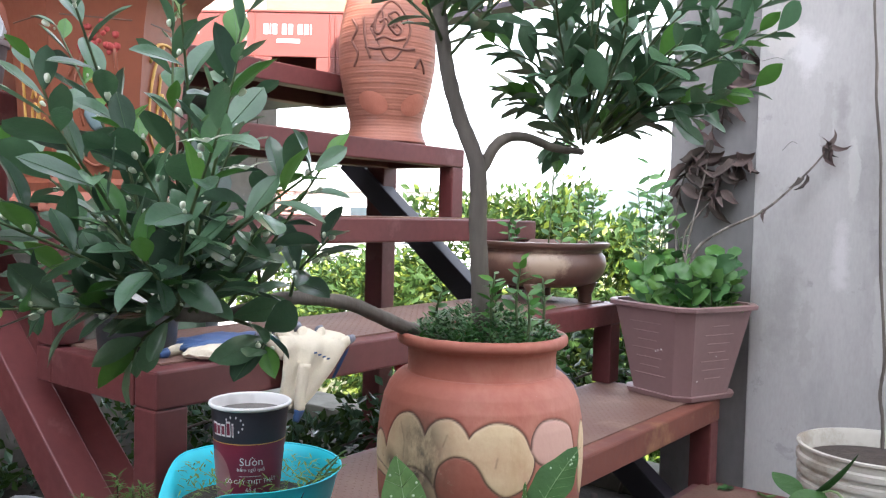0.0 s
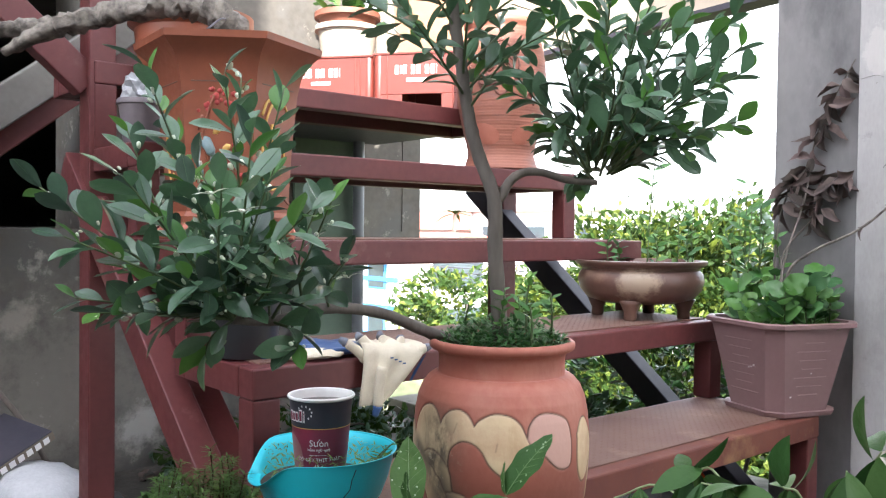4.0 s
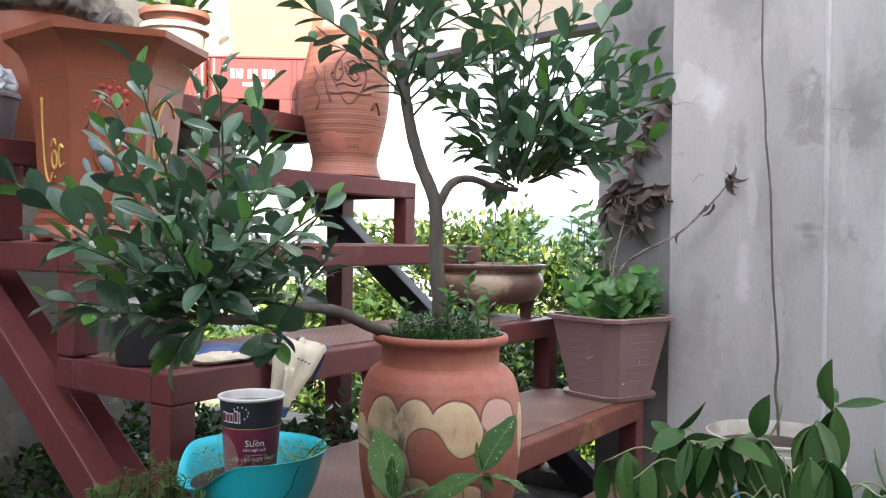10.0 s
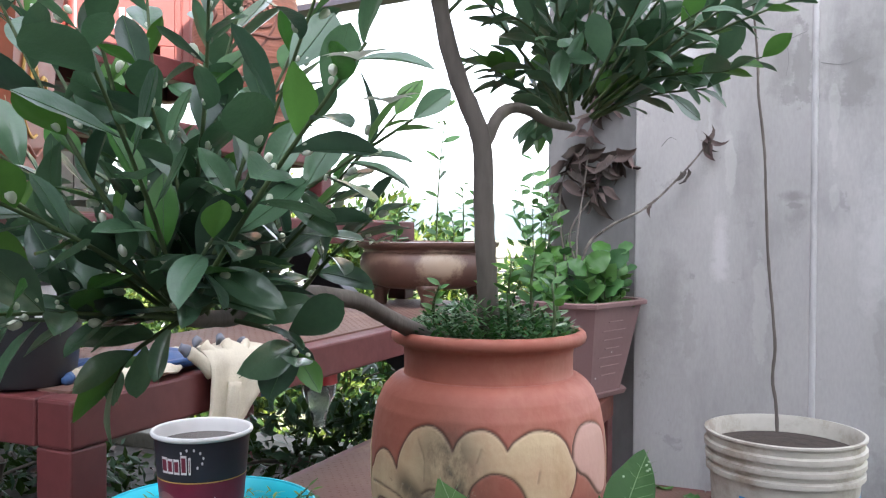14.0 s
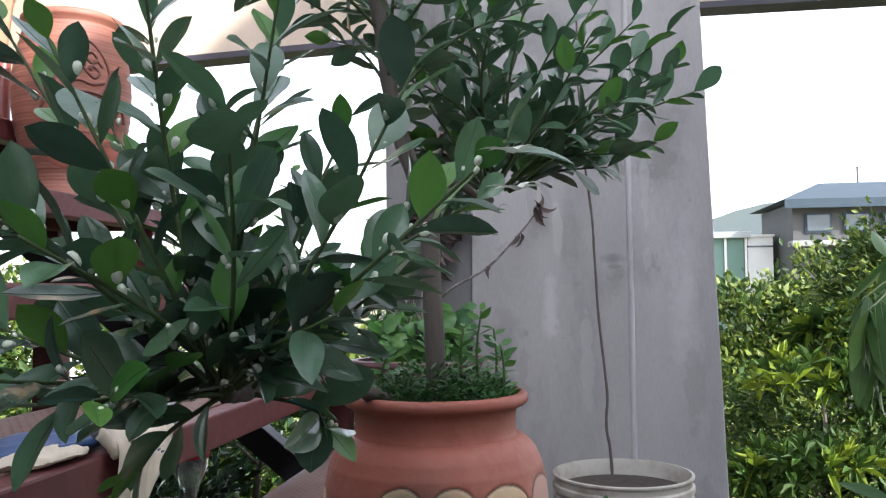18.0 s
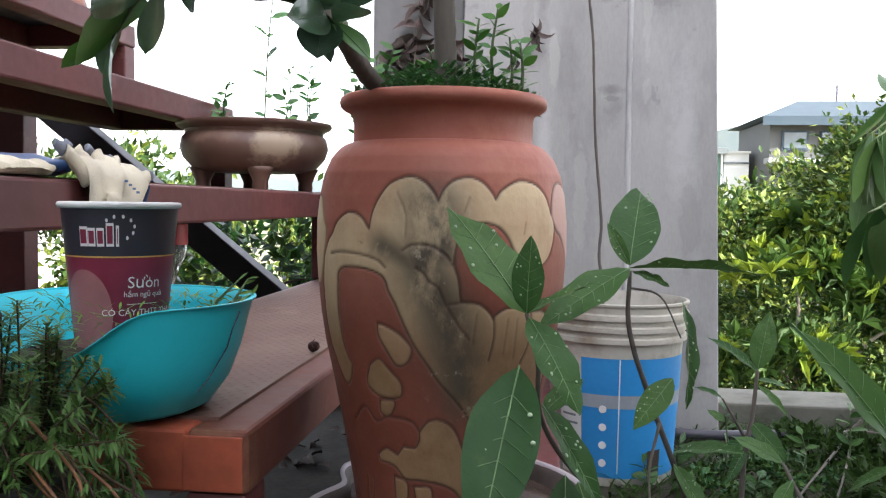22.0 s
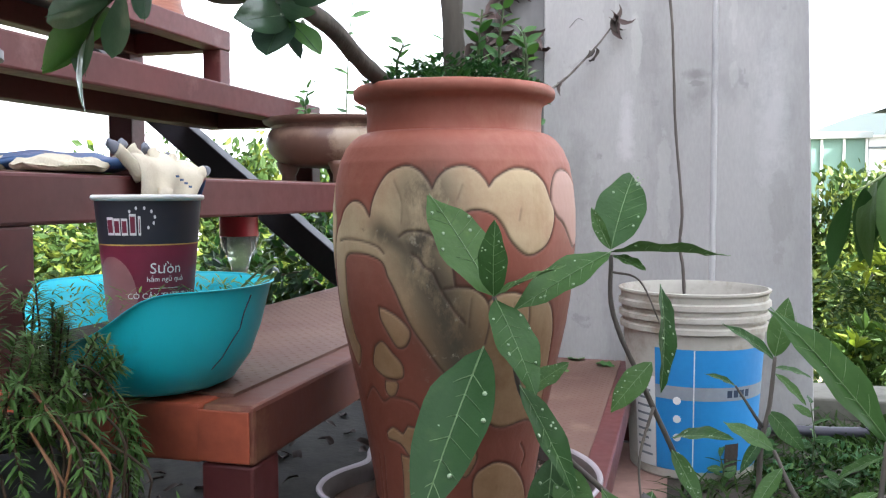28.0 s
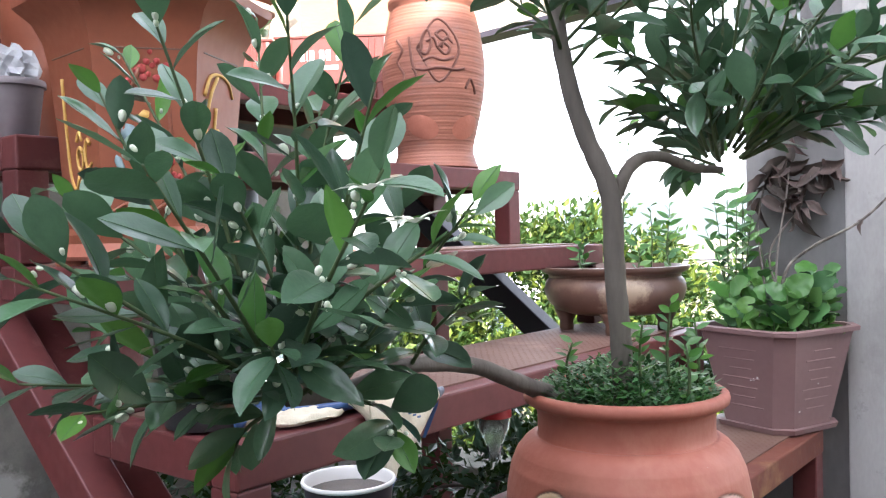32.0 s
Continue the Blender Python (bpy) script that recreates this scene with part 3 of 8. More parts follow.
part("wall_west", box(-2.2, -1.95, -3.2, 1.1, FLOOR, 0.60), OLD_WALL)
for nm, y0, y1, z0, z1 in (("wall_west_upper", -3.2, 1.1, 1.40, 3.2), ("wall_west_north", 0.04, 1.1, 0.60, 1.40), ("wall_west_south", -3.2, -1.5, 0.60, 1.40)):
    tagged(part(nm, box(-2.2, -1.95, y0, y1, z0, z1), OLD_WALL), "stained old house wall beside the stairs", "wall", kind="structure")
recess = bmesh.new()
for b in ((-6.1, -6.0, -1.6, 1.6, 0.5, 1.5), (-6.0, -2.2, -1.6, -1.5, 0.5, 1.5), (-6.0, -2.2, 1.5, 1.6, 0.5, 1.5), (-6.0, -2.2, -1.5, 1.5, 0.5, 0.6), (-6.0, -2.2, -1.5, 1.5, 1.4, 1.5), (-2.32, -2.205, 1.0, 1.5, 0.6, 1.4)):
    box(*b, bm=recess)
tagged(part("stair_recess", recess, OLD_WALL), "dark store under the house stairs", "recess", kind="structure")
tagged(bpy.data.objects["wall_west"], "stained old house wall behind the plant stand", "wall", kind="structure")
part("wall_west_panel", box(-1.95, -1.935, 0.80, 1.1, 0.06, 1.0), GREEN_WALL)
tagged(bpy.data.objects["wall_west_panel"], "pale green painted stretch of the house wall", "wall", kind="structure")
part("wall_south", box(-2.2, 3.2, -3.4, -3.2, FLOOR, 1.3), OLD_WALL)
tagged(bpy.data.objects["wall_south"], "plain wall that closes the terrace", "wall", kind="structure")
# Added out of view to block the sun from the lower terrace.
part("wall_east", box(3.0, 3.2, -3.4, 0.9, FLOOR, 4.35), OLD_WALL)
tagged(bpy.data.objects["wall_east"], "added unseen wall that keeps the sun off the terrace", "wall", kind="structure")
# Taller unseen blocker, added to keep sun off the west wall.
part("wall_east_gable", box(3.0, 3.2, -7.5, -2.75, FLOOR, 7.0), OLD_WALL)
tagged(bpy.data.objects["wall_east_gable"], "added taller unseen wall that keeps the sun off the west wall", "wall", kind="structure")
part("drainpipe", tube([Vector((-1.90, 1.06, -0.19)), Vector((-1.90, 1.06, 1.6))], 0.022, n=12), PVC, smooth=True)
tagged(bpy.data.objects["drainpipe"], "dark grey drainpipe at the corner of the green wall", "pipe", kind="structure")
part("stair_stringer", beam((-1.76, -1.50, -0.168), (-1.76, 0.30, 1.267), 0.16, 0.066, 0.004), RED_PAINT)
tagged(bpy.data.objects["stair_stringer"], "dark red steel stringer under the house stairs", "stairs", kind="structure")
part("stair_slab", beam((-1.76, -1.50, -0.078), (-1.76, 0.30, 1.357), 0.26, 0.094, 0.004), mat("dull_stair_cement", (0.12, 0.115, 0.105), (0.085, 0.08, 0.073), 0.9, scale=5, fine=60, bump=0.3))
tagged(bpy.data.objects["stair_slab"], "sloping cement slab of the house stairs", "stairs", kind="structure")

# ---- plant stand ----
TREAD_DUSTY = mat("dusty_worn_red_paint", (0.11, 0.036, 0.029), (0.17, 0.06, 0.04), 0.6, scale=9, fine=70, bump=0.2, sheen=0.3, stain=(0.27, 0.15, 0.075), stain_scale=10, stain_at=(0.56, 0.76))
STEPS = [(0.127, -0.016, 0.30), (-0.133, 0.184, 0.31), (-0.393, 0.387, 0.31), (-0.653, 0.587, 0.31), (-0.90, 0.785, 0.30), (-1.16, 0.985, 0.32)]
stand = thing("plant_stand", "stepped steel plant stand in dark red paint", "plant stand", (-0.5, 0.5, FLOOR))


def plate_top(x0, x1, y0, y1, z):
    """A sheet with rows of small raised lozenges."""
    bm = box(x0, x1, y0, y1, z - 0.004, z)
    k = 0
    y = y0 + 0.012
    while y < y1 - 0.01:
        x = x1 - 0.01 - (0.009 if k % 2 else 0)
        while x > x0 + 0.01:
            s = 0.0038
            a = 1 if k % 2 else -1
            p = [Vector((x - s, y - 0.4 * s * a, z)), Vector((x, y - 0.5 * s, z)), Vector((x + s, y + 0.4 * s * a, z)), Vector((x, y + 0.5 * s, z))]
            v = [bm.verts.new(q) for q in p]
            top = bm.verts.new(Vector((x, y, z + 0.0005)))
            for j in range(4):
                bm.faces.new((v[j], v[(j + 1) % 4], top))
            x -= 0.015
        y += 0.0095
        k += 1
    return bm


for i, (x, z, depth) in enumerate(STEPS):
    h = 0.052 if i else 0.05
    step = part("tread", box(x - 0.05, x, Y0, Y1, z - h, z, 0.004), TREAD_DUSTY if i == 1 else RED_PAINT, stand)
    part("rear_rail", box(x - depth, x - depth + 0.045, Y0, Y1, z - h, z, 0.003), RED_PAINT, step)
    part("end_rail", box(x - depth + 0.046, x - 0.051, Y0 - 0.001, Y0 + 0.045, z - h, z, 0.003), BOUNCE_END if i == 1 else RED_PAINT, step, "orange end with bounced sunlight in its colour" if i == 1 else "")
    part("end_rail", box(x - depth + 0.046, x - 0.051, Y1 - 0.045, Y1, z - h, z, 0.003), RED_PAINT, step)
    if i == 1:
        part("end_cap", box(x - 0.052, x - 0.003, Y0 - 0.004, Y0 - 0.0012, z - h + 0.003, z - 0.004, 0.001), BOUNCE_END, step, "orange end with bounced sunlight in its colour")
    if i in (0, 1, 2):
        part("plate", plate_top(x - depth + 0.02, x - 0.035, Y0 + 0.03, Y1 - 0.03, z + 0.003), RED_PLATE, step, "dusty chequered plate")
    else:
        part("plate", box(x - depth + 0.02, x - 0.035, Y0 + 0.03, Y1 - 0.03, z - 0.001, z + 0.003), DARK_STEEL if i > 3 else RED_PLATE, step)
    low = FLOOR if i < 2 else STEPS[i - 1][1] + 0.003
    for y in (Y0 + 0.026, Y1 - 0.026):
        part("leg", box(x - 0.052, x - 0.002, y - 0.025, y + 0.025, low, z - h, 0.003), RED_PAINT, stand)
for y, m in ((Y0 - 0.03, RED_PAINT), (Y1 - 0.07, DARK_STEEL)):
    part("stringer", beam((-1.32, y + 0.035, 0.76), (0.0, y + 0.035, -0.285), 0.055, 0.065), m, stand)
part("stringer_web", beam((-1.32, Y0 + 0.066, 0.765), (0.0, Y0 + 0.066, -0.28), 0.06, 0.02), RED_PAINT, stand)
for y in (Y0 + 0.02, Y1 - 0.02):
    part("post", box(-1.235, -1.165, y - 0.03, y + 0.03, FLOOR, 1.7 if y < 0 else 0.93, 0.003), RED_PAINT, stand)
part("brace", beam((-1.21, Y0, 0.935), (-1.21, Y0 - 0.75, 1.595), 0.05, 0.07), RED_PAINT, stand)
part("deck", box(-1.949, -1.481, 0.52, Y1, 0.945, 0.988, 0.003), DARK_STEEL, stand, "dark sheet deck")

# ---- big jar in the middle ----
JAR = [(0.0, 0.03), (0.072, 0.03), (0.0755, 0.036), (0.0765, 0.054), (0.0785, 0.08), (0.0825, 0.105), (0.0895, 0.145), (0.0965, 0.18), (0.1035, 0.213), (0.1095, 0.24), (0.1135, 0.266), (0.1165, 0.295), (0.118, 0.324), (0.1178, 0.35),
       (0.1155, 0.374), (0.1115, 0.394), (0.1055, 0.408), (0.0985, 0.4165), (0.0935, 0.4203), (0.0890, 0.4222), (0.0868, 0.4228), (0.0856, 0.4222), (0.0848, 0.4236), (0.0846, 0.432), (0.0848, 0.443), (0.0858, 0.4485), (0.0890, 0.4518), (0.0940, 0.4535), (0.0972, 0.4562), (0.0980, 0.460), (0.0972, 0.464), (0.0945, 0.4662), (0.0905, 0.4665), (0.0875, 0.463), (0.085, 0.455), (0.083, 0.435)]

def poly(a, z, pts):
    """Signed distances (metres, above 0 inside) of many places to a closed outline of (degrees, height) points."""
    x, inside, best = a * 0.002, np.zeros(len(a), bool), np.full(len(a), 9.0)
    for (a0, z0), (a1, z1) in zip(pts, pts[1:] + pts[:1]):
        x0, x1 = a0 * 0.002, a1 * 0.002
        dx, dz = x1 - x0, z1 - z0
        t = np.clip(((x - x0) * dx + (z - z0) * dz) / (dx * dx + dz * dz + 1e-12), 0, 1)
        best = np.minimum(best, np.hypot(x - x0 - t * dx, z - z0 - t * dz))
        if z0 != z1:
            inside ^= ((z0 > z) != (z1 > z)) & (x < x0 + (z - z0) * dx / dz)
    return np.where(inside, best, -best)


def along_line(a, z, pts):
    """Distances (metres) of many places to an open line."""
    x, best = a * 0.002, np.full(len(a), 9.0)
    for (a0, z0), (a1, z1) in zip(pts, pts[1:]):
        x0, x1 = a0 * 0.002, a1 * 0.002
        dx, dz = x1 - x0, z1 - z0
        t = np.clip(((x - x0) * dx + (z - z0) * dz) / (dx * dx + dz * dz + 1e-12), 0, 1)
        best = np.minimum(best, np.hypot(x - x0 - t * dx, z - z0 - t * dz))
    return best


def arc(*pts):
    return [(q.x, q.z) for q in spline([(a, 0, z) for a, z in pts], 4)]


def rounded(*pts):
    return arc(*pts, pts[0])[:-1]


# carved outlines as (degrees round the jar, height)
CLOUD = [*arc((-57, 0.339), (-53, 0.3505), (-47, 0.358), (-41.5, 0.3585), (-37, 0.354), (-33.5, 0.345)), *arc((-33.4, 0.346), (-32.3, 0.359), (-29.3, 0.3716), (-24.5, 0.3836), (-16.3, 0.3893), (-10.2, 0.3857), (-6, 0.3776), (-3.7, 0.3693)),
         *arc((-3.6, 0.37), (-1.4, 0.379), (3.2, 0.3865), (9.6, 0.3891), (15, 0.3854), (18.9, 0.3773), (20.6, 0.371)), *arc((20.7, 0.3715), (24, 0.379), (32.5, 0.387), (42.4, 0.385), (49, 0.3755), (52.8, 0.360), (55.3, 0.348), (54, 0.333), (48.8, 0.318), (39, 0.3114), (30.7, 0.3234), (25.9, 0.3397), (21, 0.3486), (14.6, 0.3515), (9.7, 0.348), (5, 0.3385), (3.2, 0.324), (3.4, 0.315), (4.9, 0.305), (5.8, 0.2912), (6.3, 0.2853)),
         *arc((7.6, 0.2853), (13.5, 0.2843), (18.4, 0.2774), (20.9, 0.2704)), *arc((21.3, 0.2735), (26, 0.2788), (33, 0.2797), (41, 0.274)), *arc((42, 0.275), (52, 0.272), (60, 0.25), (64, 0.2), (64, 0.155), (50, 0.158), (32, 0.155), (20, 0.168), (7.1, 0.1963), (-2.2, 0.2154), (-8.2, 0.2326), (-13.9, 0.249), (-18.3, 0.2676), (-21.5, 0.2825), (-24.3, 0.293), (-25.8, 0.3019), (-28.6, 0.3076), (-35.5, 0.3117), (-44, 0.3124), (-49.5, 0.3105), (-52.5, 0.305), (-53.1, 0.2954), (-54.3, 0.276), (-53.8, 0.2517), (-51.4, 0.232), (-49, 0.2225), (-56, 0.205), (-63, 0.225), (-68, 0.26), (-66, 0.31), (-60, 0.335))]
PINK = rounded((53, 0.357), (54.5, 0.373), (60, 0.3846), (68.2, 0.387), (78.3, 0.3814), (84, 0.37), (86, 0.34), (84, 0.318), (74, 0.318), (63, 0.338), (57, 0.345))
BACK = rounded((-88, 0.355), (-82, 0.372), (-74, 0.372), (-66, 0.352), (-63, 0.337), (-70, 0.30), (-80, 0.292), (-87, 0.315))
PETAL_1 = rounded((-30.3, 0.2654), (-26.8, 0.264), (-19.9, 0.257), (-14.8, 0.2453), (-17.1, 0.2326), (-22.1, 0.2296), (-26.1, 0.2405), (-30.1, 0.2546))
PETAL_2 = rounded((-36.5, 0.2281), (-31, 0.2341), (-25.9, 0.2247), (-20.9, 0.2143), (-21.4, 0.2022), (-28, 0.1994), (-34.4, 0.2014), (-39.8, 0.2108))
PETAL_3 = rounded((-33, 0.197), (-25, 0.197), (-26.5, 0.187), (-30.5, 0.182), (-33.6, 0.187))
FLOWER = [*arc((-38.4, 0.1458), (-32.4, 0.1522), (-25.7, 0.1473)), *arc((-21.6, 0.1562), (-15.2, 0.1556), (-12.6, 0.163)), *arc((-12.4, 0.1706), (-7.7, 0.1805), (-1.2, 0.1819), (5.9, 0.1728), (12.2, 0.15), (19.5, 0.129), (13.1, 0.1092), (6.2, 0.1175), (-1.9, 0.1229), (-13.3, 0.1254), (-21.8, 0.1259), (-28.3, 0.1369), (-37.9, 0.1398))]
STEM_1 = rounded((-16.9, 0.119), (-6.8, 0.119), (-5.7, 0.097), (-6.2, 0.06), (-15.4, 0.06), (-15.2, 0.097))
STEM_2 = rounded((-28.9, 0.127), (-20.8, 0.122), (-21.7, 0.099), (-23.1, 0.06), (-31.6, 0.06), (-29.2, 0.1035))
LEAFY = rounded((26, 0.119), (33, 0.1215), (45.6, 0.1135), (58.4, 0.0942), (64.6, 0.0735), (44.7, 0.0727), (21.6, 0.0779), (18.1, 0.0879), (17.6, 0.1035), (20, 0.113))
LINES = [arc((-18.1, 0.328), (-14.6, 0.3324), (-10.1, 0.3336), (-4.5, 0.3307), (-0.1, 0.3239), (3, 0.316)), arc((-57.3, 0.3223), (-48.8, 0.3246), (-38.2, 0.3235), (-29.6, 0.3196), (-25.8, 0.3134)), arc((-12.5, 0.3137), (-9.2, 0.3095), (-7, 0.3027), (-3.6, 0.2981), (-0.4, 0.2844), (5.3, 0.266), (10.2, 0.2543)),
         arc((1.2, 0.2835), (6, 0.2853)), arc((21, 0.271), (21.7, 0.255), (20, 0.235)), arc((41, 0.274), (42, 0.25), (38, 0.23)), arc((-54, 0.174), (-44, 0.188), (-37.4, 0.1763), (-29.5, 0.1821), (-17, 0.18), (-12.4, 0.171)), arc((-45, 0.12), (-49.6, 0.073)), arc((-50.7, 0.12), (-55, 0.072)), arc((50, 0.135), (56, 0.122), (54, 0.112))]
FAINT = [arc((-21, 0.376), (-17, 0.358), (-17, 0.34)), arc((34, 0.342), (35, 0.352)), arc((7, 0.36), (9, 0.372)), arc((13, 0.275), (12, 0.25)), arc((28, 0.27), (27, 0.24)), arc((33, 0.27), (33, 0.235))]
DAMP = arc((-6, 0.365), (-2, 0.335), (-10, 0.32), (-3, 0.285), (5, 0.24), (9, 0.205))
DAMP_2 = arc((-27, 0.332), (-20, 0.325), (-14, 0.315))


def carved_jar():
    prof = []
    for (r0, z0), (r1, z1) in zip(JAR, JAR[1:]):
        steps = max(1, round((z1 - z0) / 0.0015)) if 0.035 < z0 < 0.405 else 1
        prof += [(r0 + (r1 - r0) * k / steps, z0 + (z1 - z0) * k / steps) for k in range(steps)]
    prof.append(JAR[-1])
    prof = np.array(prof)
    deg = np.concatenate([np.arange(-160, 50, 0.5), np.arange(50, 200, 2.5)])
    nr, nc = len(prof), len(deg)
    rr, zz = np.repeat(prof[:, 0], nc), np.repeat(prof[:, 1], nc)
    dd = np.tile(deg, nr)
    a = (dd + 81.0 + 90.0) % 180.0 - 90.0
    pink = poly(a, zz, PINK)
    cloud = np.maximum.reduce([poly(a, zz, q) for q in (CLOUD, PINK, BACK, PETAL_1, PETAL_2, PETAL_3, FLOWER, STEM_1, STEM_2, LEAFY)])
    lines = np.minimum.reduce([along_line(a, zz, q) for q in LINES])
    faint = np.minimum.reduce([along_line(a, zz, q) for q in FAINT])
    live = (zz > 0.045) & (zz < 0.412) & (rr > 0.05)
    fig = np.where(live, np.clip(cloud / 0.0016 + 0.5, 0, 1), 0)
    cut = np.maximum.reduce([np.exp(-(cloud / 0.0010) ** 2), 0.85 * np.exp(-(lines / 0.0011) ** 2), 0.35 * np.exp(-(faint / 0.001) ** 2)])
    cut = np.where(live, cut, 0)
    damp = np.where(live, np.maximum(np.exp(-(along_line(a, zz, DAMP) / 0.027) ** 2), 0.9 * np.exp(-(along_line(a, zz, DAMP_2) / 0.013) ** 2)), 0)
    rr = rr - 0.0014 * cut + 0.0003 * fig
    t = np.radians(dd)
    verts = np.stack([rr * np.cos(t), rr * np.sin(t), zz], 1)
    i = np.arange(nr - 1)[:, None] * nc
    k = np.arange(nc)[None, :]
    n = (k + 1) % nc
    faces = np.stack([i + k, i + n, i + nc + n, i + nc + k], -1).reshape(-1, 4)
    me = bpy.data.meshes.new("jar_body")
    me.from_pydata(verts.tolist(), [], faces.tolist())
    for name, vals in (("figure", fig), ("groove", cut), ("damp", damp), ("pink", np.clip(pink / 0.0016 + 0.5, 0, 1))):
        me.attributes.new(name, "FLOAT", "POINT").data.foreach_set("value", vals.astype(np.float32))
    me.materials.append(JAR_MAT)
    me.polygons.foreach_set("use_smooth", [True] * len(faces))
    return me


def jar_material():
    m = mat("carved_terracotta", (0.385, 0.125, 0.082), (0.32, 0.098, 0.066), 0.6, scale=7, fine=130, bump=0.3, stain=(0.46, 0.21, 0.15), stain_scale=9, stain_at=(0.5, 0.78), stretch=(1, 1, 0.7))
    n, l = m.node_tree.nodes, m.node_tree.links
    b = n["Principled BSDF"]
    base = b.inputs["Base Color"].links[0].from_socket
    tc, geo = n.new("ShaderNodeTexCoord"), n.new("ShaderNodeSeparateXYZ")
    l.new(tc.outputs["Object"], geo.inputs[0])

    def noise_map(scale, lo, hi, out0=0.0, out1=1.0, stretch=None):
        t, r = n.new("ShaderNodeTexNoise"), n.new("ShaderNodeMapRange")
        t.inputs["Scale"].default_value, t.inputs["Detail"].default_value, t.inputs["Roughness"].default_value = scale, 9, 0.68
        if stretch:
            mp = n.new("ShaderNodeMapping")
            mp.inputs["Scale"].default_value = stretch
            l.new(tc.outputs["Object"], mp.inputs[0])
            l.new(mp.outputs[0], t.inputs["Vector"])
        else:
            l.new(tc.outputs["Object"], t.inputs["Vector"])
        r.inputs[1].default_value, r.inputs[2].default_value, r.inputs[3].default_value, r.inputs[4].default_value = lo, hi, out0, out1
        l.new(t.outputs[0], r.inputs[0])
        return r.outputs[0]

    def blend(fac, a, col):
        q = n.new("ShaderNodeMix")
        q.data_type = "RGBA"
        l.new(fac, q.inputs[0])
        l.new(a, q.inputs[6])
        if isinstance(col, tuple):
            q.inputs[7].default_value = (*col, 1)
        else:
            l.new(col, q.inputs[7])
        return q.outputs[2]

    def times(a, c):
        q = n.new("ShaderNodeMath")
        q.operation = "MULTIPLY"
        l.new(a, q.inputs[0])
        l.new(c, q.inputs[1])
        return q.outputs[0]

    def attr(name):
        q = n.new("ShaderNodeAttribute")
        q.attribute_name = name
        return q.outputs["Fac"]

    low = n.new("ShaderNodeMapRange")
    low.inputs[1].default_value, low.inputs[2].default_value = 0.36, 0.26
    l.new(geo.outputs["Z"], low.inputs[0])
    deep = blend(times(low.outputs[0], noise_map(14, 0.2, 0.6, 0.75, 1.0)), base, (0.155, 0.042, 0.024))
    streak = noise_map(30, 0.35, 0.68, 0, 1, (1, 1, 0.16))
    cream = blend(streak, base, (0.55, 0.40, 0.23))
    cream = blend(noise_map(11, 0.2, 0.55), cream, (0.60, 0.46, 0.28))
    cream = blend(times(noise_map(34, 0.52, 0.7, 0, 0.6, (1, 1, 0.25)), noise_map(7, 0.4, 0.6)), cream, (0.40, 0.25, 0.12))
    lower = n.new("ShaderNodeMapRange")
    lower.inputs[1].default_value, lower.inputs[2].default_value = 0.33, 0.24
    l.new(geo.outputs["Z"], lower.inputs[0])
    cream = blend(times(lower.outputs[0], noise_map(22, 0.25, 0.62, 0.7, 1.0)), cream, (0.205, 0.112, 0.048))
    cream = blend(attr("pink"), cream, (0.52, 0.31, 0.25))
    col = blend(attr("figure"), deep, cream)
    # damp green-black stain that ran down one side
    col = blend(times(attr("damp"), noise_map(38, 0.28, 0.50, 0.25, 1.0, (1, 1, 0.55))), col, (0.068, 0.054, 0.034))
    col = blend(times(attr("groove"), noise_map(20, 0.2, 0.55, 0.75, 1.0)), col, (0.055, 0.026, 0.018))
    col = blend(times(attr("damp"), noise_map(95, 0.6, 0.66, 0.0, 0.8)), col, (0.30, 0.26, 0.19))
    col = blend(noise_map(150, 0.71, 0.77, 0.0, 0.7), col, (0.62, 0.57, 0.48))
    col = blend(noise_map(70, 0.68, 0.74, 0.0, 0.6), col, (0.12, 0.07, 0.05))
    l.new(col, b.inputs["Base Color"])
    return m


JAR_MAT = jar_material()
jar = thing("clay_jar", "tall terracotta jar carved with cream petals, stained, in a grey basin", "plant pot", (0, 0, 0.03))
link("jar_body", carved_jar(), jar)
part("soil", lathe([(0.0, 0.455), (0.05, 0.454), (0.0845, 0.448)]), SOIL, jar, smooth=True)
basin = thing("basin", "round grey enamel basin stained with black specks", "basin", (0, 0, -0.013))


def dented_basin(profile, n=96):
    """A turned basin whose rim is pushed in on one side."""
    bm = lathe(profile, (0.004, 0.0, 0), n)
    for v in bm.verts:
        r, a = math.hypot(v.co.x, v.co.y), math.atan2(v.co.y, v.co.x) % (2 * math.pi)
        if r > 0.09:
            push = -0.040 * math.exp(-((a - 3.08) / 0.42) ** 2) + 0.004 * math.exp(-((a - 3.86) / 0.22) ** 2) - 0.006 * math.exp(-((a - 2.45) / 0.12) ** 2)
            k = 1 + push / r * min(1, max(0, (v.co.z + 0.005) / 0.08))
            v.co.x, v.co.y = v.co.x * k, v.co.y * k
    return bm


part("bowl", dented_basin([(0.0, -0.013), (0.10, -0.013), (0.108, -0.009), (0.118, 0.01), (0.130, 0.05), (0.1345, 0.076), (0.1375, 0.083), (0.1410, 0.0855), (0.1430, 0.0880), (0.1415, 0.0905), (0.1385, 0.0892), (0.1370, 0.0875)]), BASIN, basin, smooth=True)
